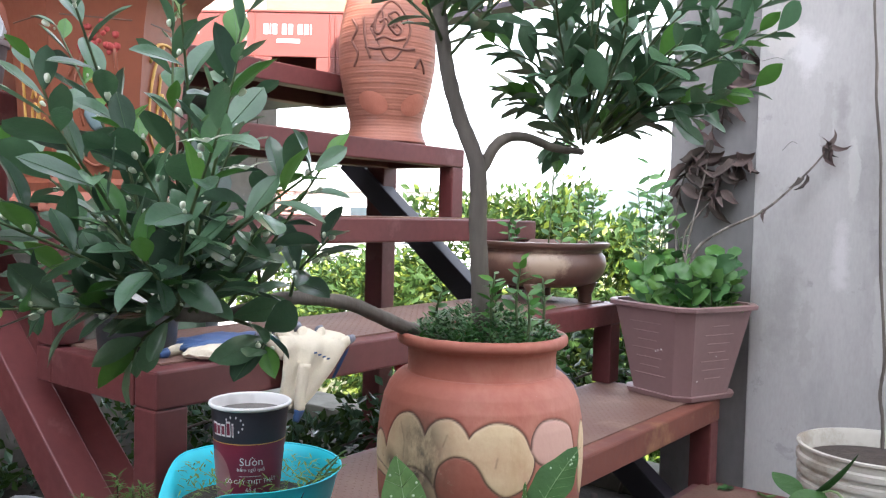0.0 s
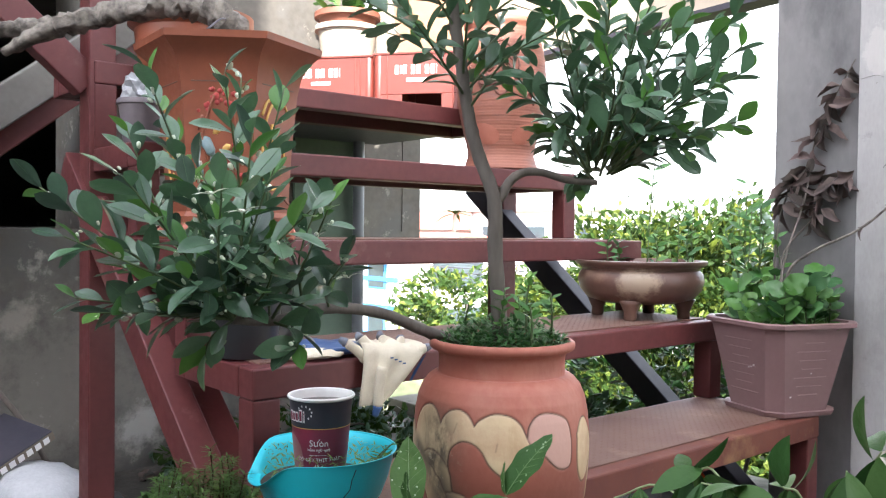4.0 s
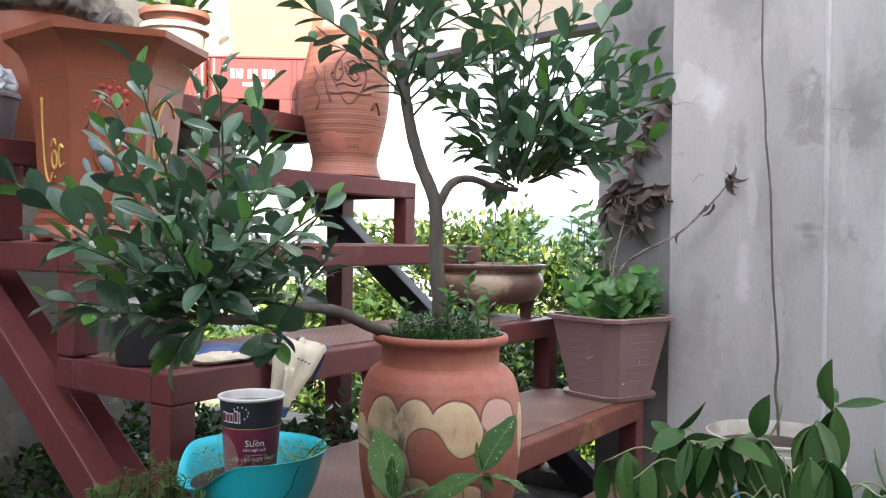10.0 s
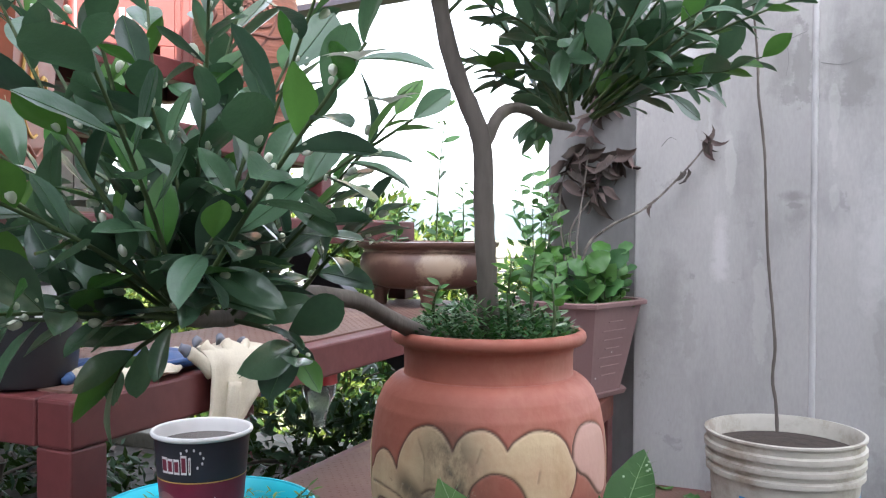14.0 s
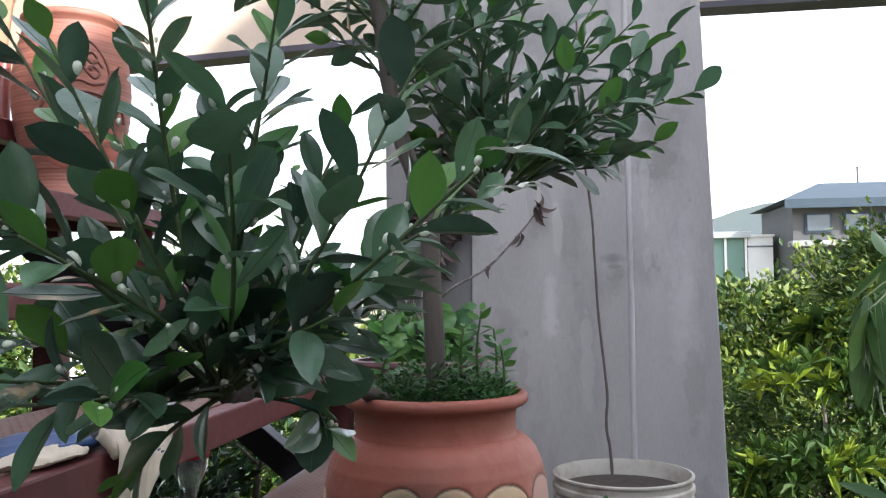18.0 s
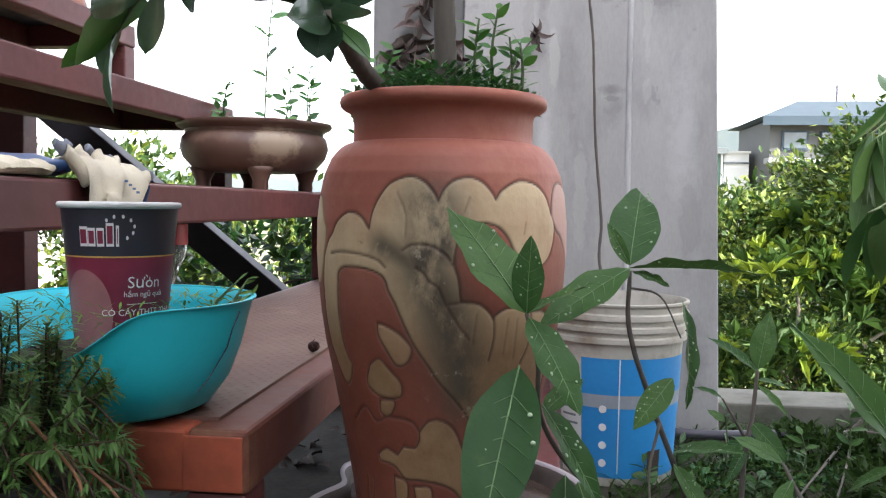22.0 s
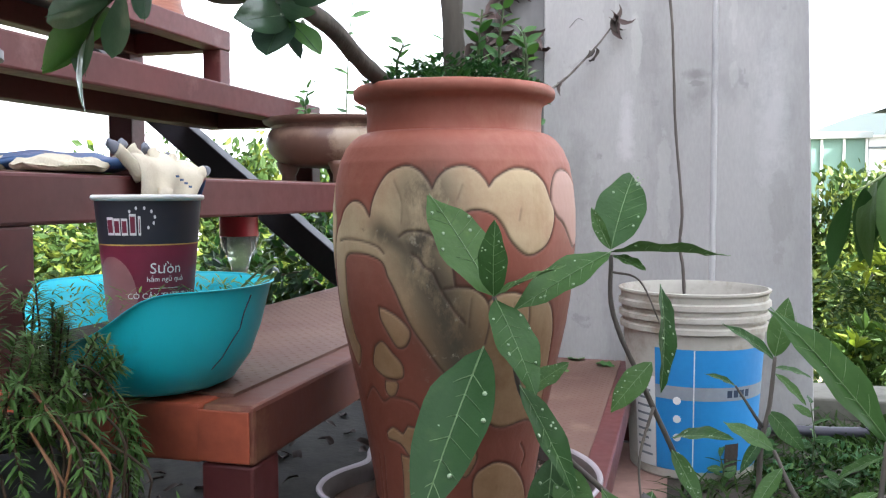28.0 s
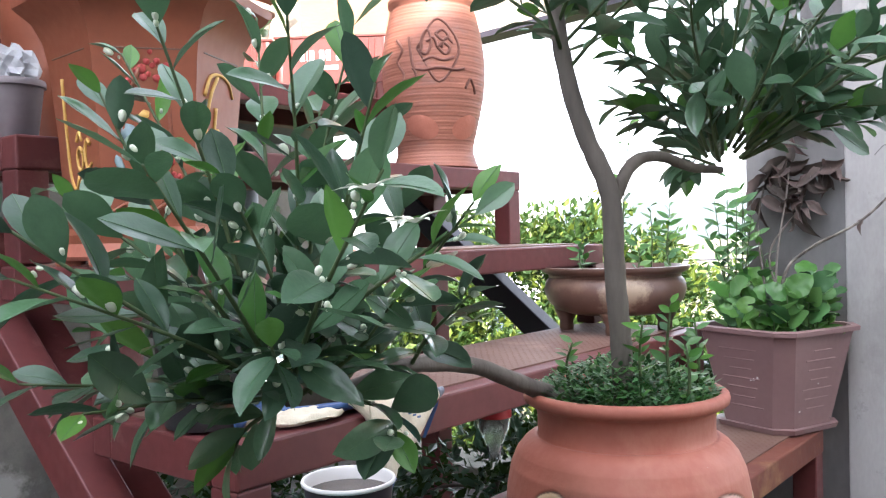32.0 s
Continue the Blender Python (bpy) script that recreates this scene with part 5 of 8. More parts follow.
for v in bm.verts:
    c = v.co.copy()
    v.co = Vector((-0.422 + 0.028 * c.x + 0.012 * c.y, -0.04 + 0.055 * c.y, 0.397 + 0.008 * c.z + 0.006 * noise.noise(c * 2.6 + Vector((5, 0, 0)))))
    v.co.z = max(v.co.z, 0.3905)
part("cuff", bm, GLOVE, g2, "cream knitted cuff", smooth=True)
for line in ([(-0.50, -0.06, 0.397), (-0.50, -0.085, 0.397), (-0.495, -0.10, 0.396)], [(-0.47, -0.07, 0.398), (-0.465, -0.095, 0.397), (-0.455, -0.115, 0.396)], [(-0.48, 0.06, 0.40), (-0.475, 0.09, 0.40), (-0.47, 0.11, 0.398)]):
    blob_finger(line, 0.009, GLOVE_BLUE, g2)

# black nursery pot with a young citrus, white sticker
bp = rim_pot("nursery_pot", "black plastic nursery pot with a torn white sticker", "plant pot", (-0.515, -0.115, 0.39), 0.062, 0.052, 0.125, BLACK_PLASTIC)
bm = bmesh.new()
arc = [(-0.515 + 0.0622 * math.cos(a), -0.115 + 0.0622 * math.sin(a)) for a in [math.radians(-75 + 7 * k) for k in range(10)]]
for (xa, ya), (xb, yb) in zip(arc, arc[1:]):
    z0, z1 = 0.472 + rng.uniform(-0.004, 0.004), 0.51
    bm.faces.new([bm.verts.new(p) for p in ((xa, ya, z0), (xb, yb, z0), (xb, yb, z1), (xa, ya, z1))])
part("sticker", bm, PAPER_WHITE, bp, "torn white sticker")
sap = thing("citrus_seedling", "young citrus with dark leaves in the black pot", "plant", (-0.515, -0.115, 0.495))
sl, st = [], []
for b in ((-0.45, -0.20, 0.60), (-0.55, -0.20, 0.58), (-0.50, -0.10, 0.66), (-0.58, -0.06, 0.60), (-0.47, -0.16, 0.55), (-0.53, -0.22, 0.53)):
    shoot(sl, (-0.515, -0.115, 0.51), b, 0.01, 7, 0.95, rng, 0.15, st, None)
for pts, r0, r1 in st:
    part("stem", tube(pts, r0, r1, 5), TWIG_GREEN, sap, smooth=True)
part("stem", tube([Vector((-0.515, -0.115, 0.49)), Vector((-0.514, -0.115, 0.53))], 0.004, 0.003, 6), TWIG_GREEN, sap, smooth=True)
for me, m in sl:
    put("leaf", me, m, sap)

# mauve planter at the far end
PL, PLR = (-0.225, 1.15), math.radians(-20)


def planter_ring(half, z, cut=0.03):
    h, c = half, cut
    pts = [(h, -h + c), (h, h - c), (h - c, h), (-h + c, h), (-h, h - c), (-h, -h + c), (-h + c, -h), (h - c, -h)]
    return [(PL[0] + x * math.cos(PLR) - y * math.sin(PLR), PL[1] + x * math.sin(PLR) + y * math.cos(PLR), z) for x, y in pts]


planter = thing("square_planter", "mauve ribbed plastic planter with light green seedlings", "planter", (PL[0], PL[1], 0.187))
part("planter_wall", loft([planter_ring(0.090, 0.199), planter_ring(0.123, 0.388), planter_ring(0.125, 0.394), planter_ring(0.134, 0.396), planter_ring(0.135, 0.405), planter_ring(0.131, 0.408), planter_ring(0.122, 0.407), planter_ring(0.118, 0.385), planter_ring(0.110, 0.32)]), PLANTER, planter, smooth=35)
part("tray", loft([planter_ring(0.088, 0.187), planter_ring(0.098, 0.188), planter_ring(0.102, 0.199), planter_ring(0.098, 0.201), planter_ring(0.088, 0.198)]), PLANTER, planter, smooth=35)


def on_planter(side, u, z, lift=0.0):
    """A place on a wall of the planter: side counts quarter turns, u runs across it."""
    h = 0.090 + 0.033 * (z - 0.199) / 0.189 + lift
    a = PLR + side * math.pi / 2
    n, s = Vector((math.cos(a), math.sin(a), 0)), Vector((-math.sin(a), math.cos(a), 0))
    return Vector((PL[0], PL[1], z)) + n * h + s * u


for side in (-1, 0):
    for k in range(7):
        z = 0.362 - 0.0205 * k
        w = 0.030 + 0.010 * ((k * 5 + side) % 3)
        part("rib", tube([on_planter(side, -w, z, 0.0002), on_planter(side, w * 0.9, z, 0.0002)], 0.0013, n=5), PLANTER, planter)
for side, u, z, r in ((-1, 0.03, 0.30, 0.004), (-1, 0.04, 0.304, 0.003), (-1, 0.022, 0.297, 0.0028), (0, -0.05, 0.235, 0.003), (0, 0.0, 0.29, 0.0022)):
    bm = bmesh.new()
    bmesh.ops.create_icosphere(bm, subdivisions=1, radius=r)
    for v in bm.verts:
        v.co = on_planter(side, u + v.co.x, z + v.co.z * 0.7, 0.12 * v.co.y)
    part("paint_fleck", bm, PAPER_WHITE, planter, "white fleck of paint")
part("soil", loft([planter_ring(0.107, 0.32), planter_ring(0.117, 0.378)]), SOIL, planter)
ROUND_LEAF = [leaf_mesh("round_leaf", 0.045, w, m, 0.16, d, 0.5, 9, 0.1, 0.06, None, True, 0.65) for w, d, m in ((0.036, 0.15, LEAF_YOUNG), (0.04, 0.3, LEAF_YOUNG), (0.034, 0.1, MOSSY))]
SMALL_LEAF = [leaf_mesh("small_leaf", 0.022, 0.009, m, 0.15, 0.1, 0.4, 4) for m in (MOSSY, LEAF_YOUNG)]
ROUND_PALE = leaf_mesh("round_leaf", 0.04, 0.034, mat("pale_green_leaf", (0.14, 0.29, 0.08), (0.10, 0.22, 0.06), 0.45, scale=25, vary=0.25, trans=0.3), 0.12, 0.2, 0.25, 6)


def seedling(name, label, x, y, z, h, n, pool, parent=None, spread=0.5, size=1.0, lean=(0, 0)):
    ob = thing(name, label, "seedling", (x, y, z))
    top = Vector((x + lean[0], y + lean[1], z + h))
    line = spline([(x, y, z - 0.01), (x + lean[0] * 0.3 + rng.uniform(-0.01, 0.01), y + lean[1] * 0.3, z + h * 0.5), top], 5)
    part("stem", tube(line, 0.0022, 0.001, 6), TWIG_GREEN, ob, smooth=True)
    for k in range(n):
        t = (k + 1) / n
        p = line[min(int(t * (len(line) - 1)), len(line) - 1)]
        a = k * 2.4 + rng.uniform(-0.4, 0.4)
        put("leaf", rng.choice(pool), aim(p, (math.cos(a), math.sin(a), spread + rng.uniform(-0.3, 0.3)), (rng.uniform(-0.3, 0.9), rng.uniform(-1.1, 0.1), 0.8), rng.uniform(-0.4, 0.4), size * rng.uniform(0.7, 1.15)), ob)
    return ob


for dx, dy, h, n in ((-0.075, -0.06, 0.10, 14), (-0.05, -0.085, 0.07, 10), (-0.01, -0.10, 0.03, 4), (0.05, -0.07, 0.10, 14), (0.085, -0.03, 0.11, 14), (0.03, -0.085, 0.06, 8), (-0.075, -0.01, 0.13, 13), (0.085, 0.05, 0.12, 13), (0.05, 0.05, 0.13, 12), (-0.03, 0.04, 0.13, 11), (0.02, -0.02, 0.08, 8)):
    seedling("leafy_seedling", "pale green rosette seedling in the mauve planter", PL[0] + dx, PL[1] + dy, 0.376, h, n, [*ROUND_LEAF, ROUND_PALE], spread=0.75, size=1.25)
stub = thing("cactus_stub", "dark green upright stub standing in the mauve planter", "cactus", (PL[0] + 0.01, PL[1] - 0.05, 0.37))
part("stub", tube(spline([(PL[0] + 0.01, PL[1] - 0.05, 0.36), (PL[0] + 0.012, PL[1] - 0.05, 0.43), (PL[0] + 0.008, PL[1] - 0.048, 0.492)], 4), 0.013, 0.010, 10, rough=0.12, rng=rng), mat("dark_cactus_skin", (0.02, 0.035, 0.022), (0.03, 0.045, 0.03), 0.5, scale=30), stub, smooth=True)
for dx, dy, h, n in ((-0.10, 0.02, 0.36, 26), (-0.09, 0.05, 0.30, 22), (-0.06, 0.07, 0.33, 24), (-0.08, 0.03, 0.27, 20), (-0.09, -0.03, 0.24, 20), (-0.03, 0.07, 0.25, 18), (-0.11, 0.04, 0.31, 22), (-0.08, -0.02, 0.30, 22)):
    seedling("tall_weed", "thin tall weed with small leaves in the planter", PL[0] + dx, PL[1] + dy, 0.376, h, n, SMALL_LEAF, spread=0.6, size=1.8, lean=(rng.uniform(-0.06, 0.03), rng.uniform(-0.03, 0.03)))

# brown footed bowl
FB = Vector((-0.548, 1.03, 0.39))
fb = thing("footed_bowl", "brown glazed shallow bonsai bowl on four feet", "bonsai bowl", FB)
part("bowl_shell", lathe([(0, 0.043), (0.10, 0.04), (0.135, 0.05), (0.155, 0.072), (0.162, 0.095), (0.158, 0.115), (0.150, 0.124), (0.152, 0.131), (0.166, 0.137), (0.170, 0.143), (0.169, 0.148), (0.160, 0.149), (0.153, 0.142), (0.149, 0.12), (0.13, 0.1), (0, 0.1)], FB, 64), BRONZE, fb, smooth=50)
for k in range(4):
    a = math.pi / 4 + k * math.pi / 2 - 0.35
    at = FB + Vector((0.112 * math.cos(a), 0.112 * math.sin(a), 0))
    part("foot", lathe([(0, -0.002), (0.014, -0.002), (0.017, 0.006), (0.016, 0.02), (0.024, 0.038), (0.030, 0.05), (0, 0.056)], at, 14), BRONZE, fb, smooth=True)
part("soil", lathe([(0, 0.132), (0.149, 0.13)], FB), SOIL, fb, smooth=True)
seedling("bowl_sapling", "thin upright sapling in the brown bowl", FB.x + 0.02, FB.y, 0.52, 0.42, 14, SMALL_LEAF, size=2.0, lean=(0.03, 0.02))
for dx, dy in ((0.08, -0.05), (0.05, 0.09), (0.12, 0.04), (-0.03, -0.09), (-0.1, 0.03), (0.1, 0.09)):
    seedling("bowl_weed", "small weed in the brown bowl", FB.x + dx, FB.y + dy, 0.52, rng.uniform(0.05, 0.16), 12, SMALL_LEAF, size=1.6)

# hexagonal pot with relief
HX, HY, HZ = -0.735, -0.045, 0.59
HA = math.radians(-34)


def hexa(r, z, n=6):
    return [(HX + r * math.cos(HA + math.pi / 6 + k * math.pi / 3), HY + r * math.sin(HA + math.pi / 6 + k * math.pi / 3), HZ + z) for k in range(n)]


hexp = thing("hexagonal_pot", "large red-brown hexagonal pot with relief berries and gold script", "plant pot", (HX, HY, HZ))
part("body", loft([hexa(0.150, 0.03), hexa(0.152, 0.045), hexa(0.140, 0.055), hexa(0.148, 0.20), hexa(0.160, 0.31), hexa(0.168, 0.345), hexa(0.185, 0.375), hexa(0.215, 0.398), hexa(0.217, 0.412), hexa(0.205, 0.414), hexa(0.175, 0.40), hexa(0.16, 0.36)]), TERRA_RED, hexp, smooth=25)
part("plinth", loft([hexa(0.155, 0.006), hexa(0.160, 0.012), hexa(0.150, 0.032)]), TERRA, hexp)
for k in range(6):
    a = HA + math.pi / 6 + k * math.pi / 3
    part("foot", box(-0.022, 0.022, -0.02, 0.02, -0.003, 0.02, 0.004, turn=pose(HX + 0.135 * math.cos(a), HY + 0.135 * math.sin(a), HZ, 0, 0, math.degrees(a))), TERRA, hexp)
part("soil", loft([hexa(0.15, 0.36), hexa(0.17, 0.392)]), SOIL, hexp)


def on_face(k, u, v, lift=0.0):
    """A place on a side of the hexagonal pot: u across, v up, in metres."""
    a = HA + k * math.pi / 3
    r = (0.140 + (0.148 - 0.140) * min(max((v - 0.055) / 0.145, 0), 1) + (0.160 - 0.148) * min(max((v - 0.2) / 0.11, 0), 1)) * math.cos(math.pi / 6) + lift
    n, s = Vector((math.cos(a), math.sin(a), 0)), Vector((-math.sin(a), math.cos(a), 0))
    return Vector((HX, HY, HZ + v)) + n * r + s * u


def relief(name, k, u, v, r, material, flat=0.5, sx=1.0, lean=0.0):
    bm = bmesh.new()
    bmesh.ops.create_icosphere(bm, subdivisions=1, radius=r)
    a = HA + k * math.pi / 3
    m = Matrix.Translation(on_face(k, u, v)) @ Matrix.Rotation(a, 4, "Z") @ Matrix.Rotation(lean, 4, "X") @ Matrix.Diagonal((flat, 1, sx, 1))
    bmesh.ops.transform(bm, matrix=m, verts=bm.verts)
    return part(name, bm, material, hexp, smooth=True)


for k in range(46):
    c = ((0.008, 0.30, 0.022), (-0.012, 0.272, 0.026), (0.03, 0.275, 0.014), (0.028, 0.165, 0.022), (0.033, 0.135, 0.02))[k % 5]
    relief("berry", 0, c[0] + rng.gauss(0, c[2] * 0.6), c[1] + rng.gauss(0, c[2] * 0.55), rng.uniform(0.0045, 0.0075), BERRY, 0.32)
for u, v in ((-0.012, 0.20), (0.008, 0.165)):
    relief("relief_drop", 0, u - 0.012, v - 0.012, 0.014, BIRD_BLUE, 0.45, 2.0, 0.5)
    relief("relief_drop", 0, u - 0.03, v - 0.055, 0.007, BIRD_BLUE, 0.45, 3.2, 0.35)
    relief("relief_drop", 0, u + 0.007, v + 0.02, 0.008, GOLD, 0.5, 1.5, -0.9)
for line in ([(-0.01, 0.29), (-0.028, 0.24), (-0.035, 0.2), (-0.02, 0.14)], [(0.03, 0.27), (0.036, 0.2), (0.03, 0.12), (0.02, 0.09)], [(-0.035, 0.25), (-0.045, 0.22)]):
    part("relief_stem", tube(spline([on_face(0, u, v) for u, v in line], 5), 0.0035, 0.0025, 6), TERRA_RED, hexp, smooth=True)
for k in (-1, 0, 1):
    part("panel_line", tube([on_face(k, -0.06, 0.318, 0.001), on_face(k, 0.06, 0.318, 0.001)], 0.0016, n=5), BRONZE, hexp)


def ring_on(u, v, a, b):
    return [(u + a * math.cos(t), v + b * math.sin(t)) for t in [0.6 + k * math.pi / 5 for k in range(11)]]


# the words Lộc and Thọ in brushed gold strokes
SCRIPT = {-1: [[(-0.030, 0.285), (-0.035, 0.22), (-0.031, 0.14), (-0.014, 0.115), (-0.002, 0.135)], ring_on(0.008, 0.16, 0.010, 0.017), [(-0.002, 0.187), (0.008, 0.20), (0.017, 0.187)], [(0.006, 0.127), (0.009, 0.124)], [(0.045, 0.180), (0.034, 0.187), (0.026, 0.167), (0.032, 0.145), (0.047, 0.152)]],
          1: [[(-0.052, 0.255), (-0.035, 0.285), (0.0, 0.292), (0.03, 0.283), (0.046, 0.262)], [(-0.012, 0.288), (-0.034, 0.25), (-0.043, 0.19), (-0.034, 0.13), (-0.006, 0.104), (0.014, 0.108)], [(-0.012, 0.24), (-0.015, 0.19), (-0.017, 0.15)], [(-0.016, 0.178), (-0.003, 0.206), (0.006, 0.19), (0.006, 0.158), (0.015, 0.152)], ring_on(0.030, 0.175, 0.011, 0.019), [(0.029, 0.140), (0.031, 0.136)]]}
for k, strokes in SCRIPT.items():
    for line in strokes:
        part("gold_script", tube(spline([on_face(k, u, v, 0.0012) for u, v in line], 5), 0.0036, 0.0022, 6), GOLD, hexp, "gold painted script", smooth=True)
for k in range(6):
    part("carved_band", tube(spline([on_face(k, -0.06, 0.075, 0.006), on_face(k, -0.03, 0.09, 0.006), on_face(k, 0, 0.075, 0.006), on_face(k, 0.03, 0.09, 0.006), on_face(k, 0.06, 0.075, 0.006)], 4), 0.003, n=5), TERRA_RED, hexp, smooth=True)
hexp.scale = (0.84, 0.84, 0.907)
HZ -= 0.037
bons = thing("bonsai", "old grey bonsai trunk reaching sideways out of the hexagonal pot", "bonsai", (HX, HY, HZ + 0.39))
part("trunk", tube(spline([(HX + 0.02, HY + 0.02, HZ + 0.38), (HX + 0.01, HY, HZ + 0.45), (HX - 0.08, HY - 0.06, HZ + 0.50), (HX - 0.24, HY - 0.16, HZ + 0.49), (HX - 0.38, HY - 0.26, HZ + 0.47), (HX - 0.52, HY - 0.38, HZ + 0.485)], 12), 0.030, 0.016, 14, rough=0.42, rng=rng), DEADWOOD, bons, smooth=True)
part("branch", tube(spline([(HX - 0.33, HY - 0.22, HZ + 0.48), (HX - 0.38, HY - 0.28, HZ + 0.44), (HX - 0.41, HY - 0.31, HZ + 0.42)], 5), 0.02, 0.01, 10, rough=0.25, rng=rng), DEADWOOD, bons, smooth=True)
part("wire", tube(spline([(HX + 0.12, HY - 0.10, HZ + 0.41), (HX + 0.06, HY - 0.04, HZ + 0.45), (HX - 0.02, HY + 0.02, HZ + 0.455), (HX + 0.02, HY + 0.12, HZ + 0.41)], 6), 0.002, n=6), DARK_STEEL, bons, smooth=True)

# clay vase with ridges and two orange discs
VX, VY, VZ = -1.05, 1.0, 0.788


def vase_r(z):
    t = z / 0.44
    return 0.100 + 0.036 * math.sin(math.pi * min(1, max(0, (t - 0.12) / 0.95))) ** 1.2 + 0.014 * math.exp(-(t / 0.07) ** 2)


vase = thing("clay_vase", "ridged orange clay vase with two discs and a carved lozenge", "vase", (VX, VY, VZ))
part("body", lathe([(0, 0.0)] + [(vase_r(0.005 + k * 0.0031) + 0.0008 * math.sin(k * 2.3) + 0.0004 * math.sin(k * 0.9), 0.005 + k * 0.0031) for k in range(134)] + [(0.106, 0.425), (0.117, 0.432), (0.118, 0.445), (0.108, 0.452), (0.096, 0.448), (0.092, 0.42), (0.10, 0.35), (0, 0.33)], (VX, VY, VZ), 64), TERRA_ORANGE, vase, smooth=True)


def on_vase(deg, z, lift=0.002):
    a = math.radians(deg)
    r = vase_r(z) + lift
    return Vector((VX + r * math.cos(a), VY + r * math.sin(a), VZ + z))


for deg in (-67, -7):
    bm = bmesh.new()
    ring = [bm.verts.new(on_vase(deg + 21 * math.cos(t), 0.105 + 0.030 * math.sin(t) + 0.008 * math.cos(t) * (1 if deg > -40 else -1), 0.003)) for t in [2 * math.pi * k / 24 for k in range(24)]]
    mid = bm.verts.new(on_vase(deg, 0.105, 0.009))
    for k in range(24):
        bm.faces.new((ring[k], ring[(k + 1) % 24], mid))
    part("disc", bm, TERRA, vase, "smooth orange disc", smooth=True)
CARVED = mat("carved_clay_line", (0.17, 0.062, 0.042), (0.11, 0.042, 0.03), 0.7, scale=20)
for line in ([(-64, 0.29), (-62, 0.33), (-56, 0.345), (-53, 0.31), (-58, 0.285), (-64, 0.29)], [(-48, 0.335), (-40, 0.345), (-34, 0.33), (-40, 0.318), (-48, 0.335)], [(-46, 0.30), (-40, 0.312), (-33, 0.298), (-38, 0.283), (-46, 0.30)], [(-62, 0.268), (-52, 0.276), (-40, 0.268), (-28, 0.276)], [(-90, 0.20), (-84, 0.235), (-92, 0.27), (-86, 0.30), (-95, 0.33)], [(-14, 0.20), (-8, 0.225), (-2, 0.21), (2, 0.19)], [(-68, 0.30), (-45, 0.375), (-22, 0.30), (-45, 0.215), (-68, 0.30)], [(-74, 0.25), (-60, 0.245), (-45, 0.25), (-28, 0.245), (-16, 0.25)], [(-58, 0.315), (-50, 0.325), (-46, 0.30)], [(-42, 0.30), (-36, 0.325), (-29, 0.312)], [(-78, 0.33), (-74, 0.27), (-68, 0.22)]):
    part("carved_line", tube(spline([on_vase(d, z, 0.001) for d, z in line], 6), 0.0036, n=6), CARVED, vase, smooth=True)
part("soil", lathe([(0, 0.425), (0.093, 0.42)], (VX, VY, VZ)), SOIL, vase, smooth=True)


# red bottle crates, upside down, with what stands on them
def crate(at, turn):
    m = Matrix.Translation(at) @ Matrix.Rotation(turn, 4, "Z")
    ob = thing("bottle_crate", "red plastic bottle crate with white print standing upside down", "crate", at, "bottle crates")
    w, d, h, t = 0.335, 0.43, 0.215, 0.008

    def face(name, x0, x1, y0, y1, z0, z1, mt=CRATE_RED, label="", bev=0.002):
        return part(name, box(x0, x1, y0, y1, z0, z1, bev, turn=m), mt, ob, label)

    for s, (y0, y1) in (("front", (0, t)), ("back", (d - t, d))):
        p = face("panel", 0.016, w - 0.016, y0, y1, 0.075, h)
        face("panel_strip", 0.016, 0.10, y0, y1, 0.012, 0.0745)
        face("panel_strip", w - 0.10, w - 0.016, y0, y1, 0.012, 0.0745)
    for x0, x1 in ((0, t), (w - t, w)):
        face("panel", x0, x1, 0.016, d - 0.016, 0.012, h)
    for x, y in ((0.016, 0.016), (w - 0.016, 0.016), (0.016, d - 0.016), (w - 0.016, d - 0.016)):
        bm = lathe([(0, 0), (0.017, 0), (0.018, 0.003), (0.018, h - 0.003), (0.016, h), (0, h)], (0, 0, 0), 14)
        bmesh.ops.transform(bm, matrix=m @ Matrix.Translation((x, y, 0)), verts=bm.verts)
        part("corner_post", bm, CRATE_RED, ob, smooth=40)
    for x in (w - 0.045, w - 0.062, 0.045):
        face("rib", x, x + 0.005, -0.005, -0.0005, 0.01, h - 0.01)
    face("bottom_rim", -0.004, w + 0.004, -0.006, 0.004, 0, 0.011)
    face("top_rim", -0.002, w + 0.002, -0.004, 0.004, h - 0.008, h)
    face("crate_floor", 0.009, w - 0.009, 0.009, d - 0.009, h - 0.01, h - 0.003)
    x = 0.075
    for wd in (0.019, 0.008, 0.019, -0.01, 0.019, 0.019, -0.01, 0.019, 0.019, 0.008):
        if wd > 0:
            face("print_bar", x, x + wd - 0.006, -0.0022, -0.0004, 0.142, 0.172, PAPER_WHITE, "white print", 0)
        x += abs(wd)
    face("print_bar", 0.115, 0.185, -0.0022, -0.0004, 0.116, 0.128, PAPER_WHITE, "white print", 0)
    return ob


CT = math.atan2(0.2, 0.27)
c1 = Vector((-1.535, 0.868, 0.988))
crate(c1, CT)
crate(c1 - Vector((math.cos(CT), math.sin(CT), 0)) * 0.352 + Vector((-0.01, 0.02, 0)), CT)
along, back = Vector((math.cos(CT), math.sin(CT), 0)), Vector((-math.sin(CT), math.cos(CT), 0))
q = c1 - along * 0.15 + back * 0.15 + Vector((0, 0, 0.216))
rim_pot("white_pot", "old whitewashed pot stained grey", "plant pot", q, 0.105, 0.09, 0.125, mat("whitewashed_clay", (0.52, 0.49, 0.41), (0.36, 0.33, 0.26), 0.85, scale=9, stain=(0.25, 0.22, 0.17), stain_scale=12, stain_at=(0.5, 0.65)), lip=0.012, lipz=0.02)
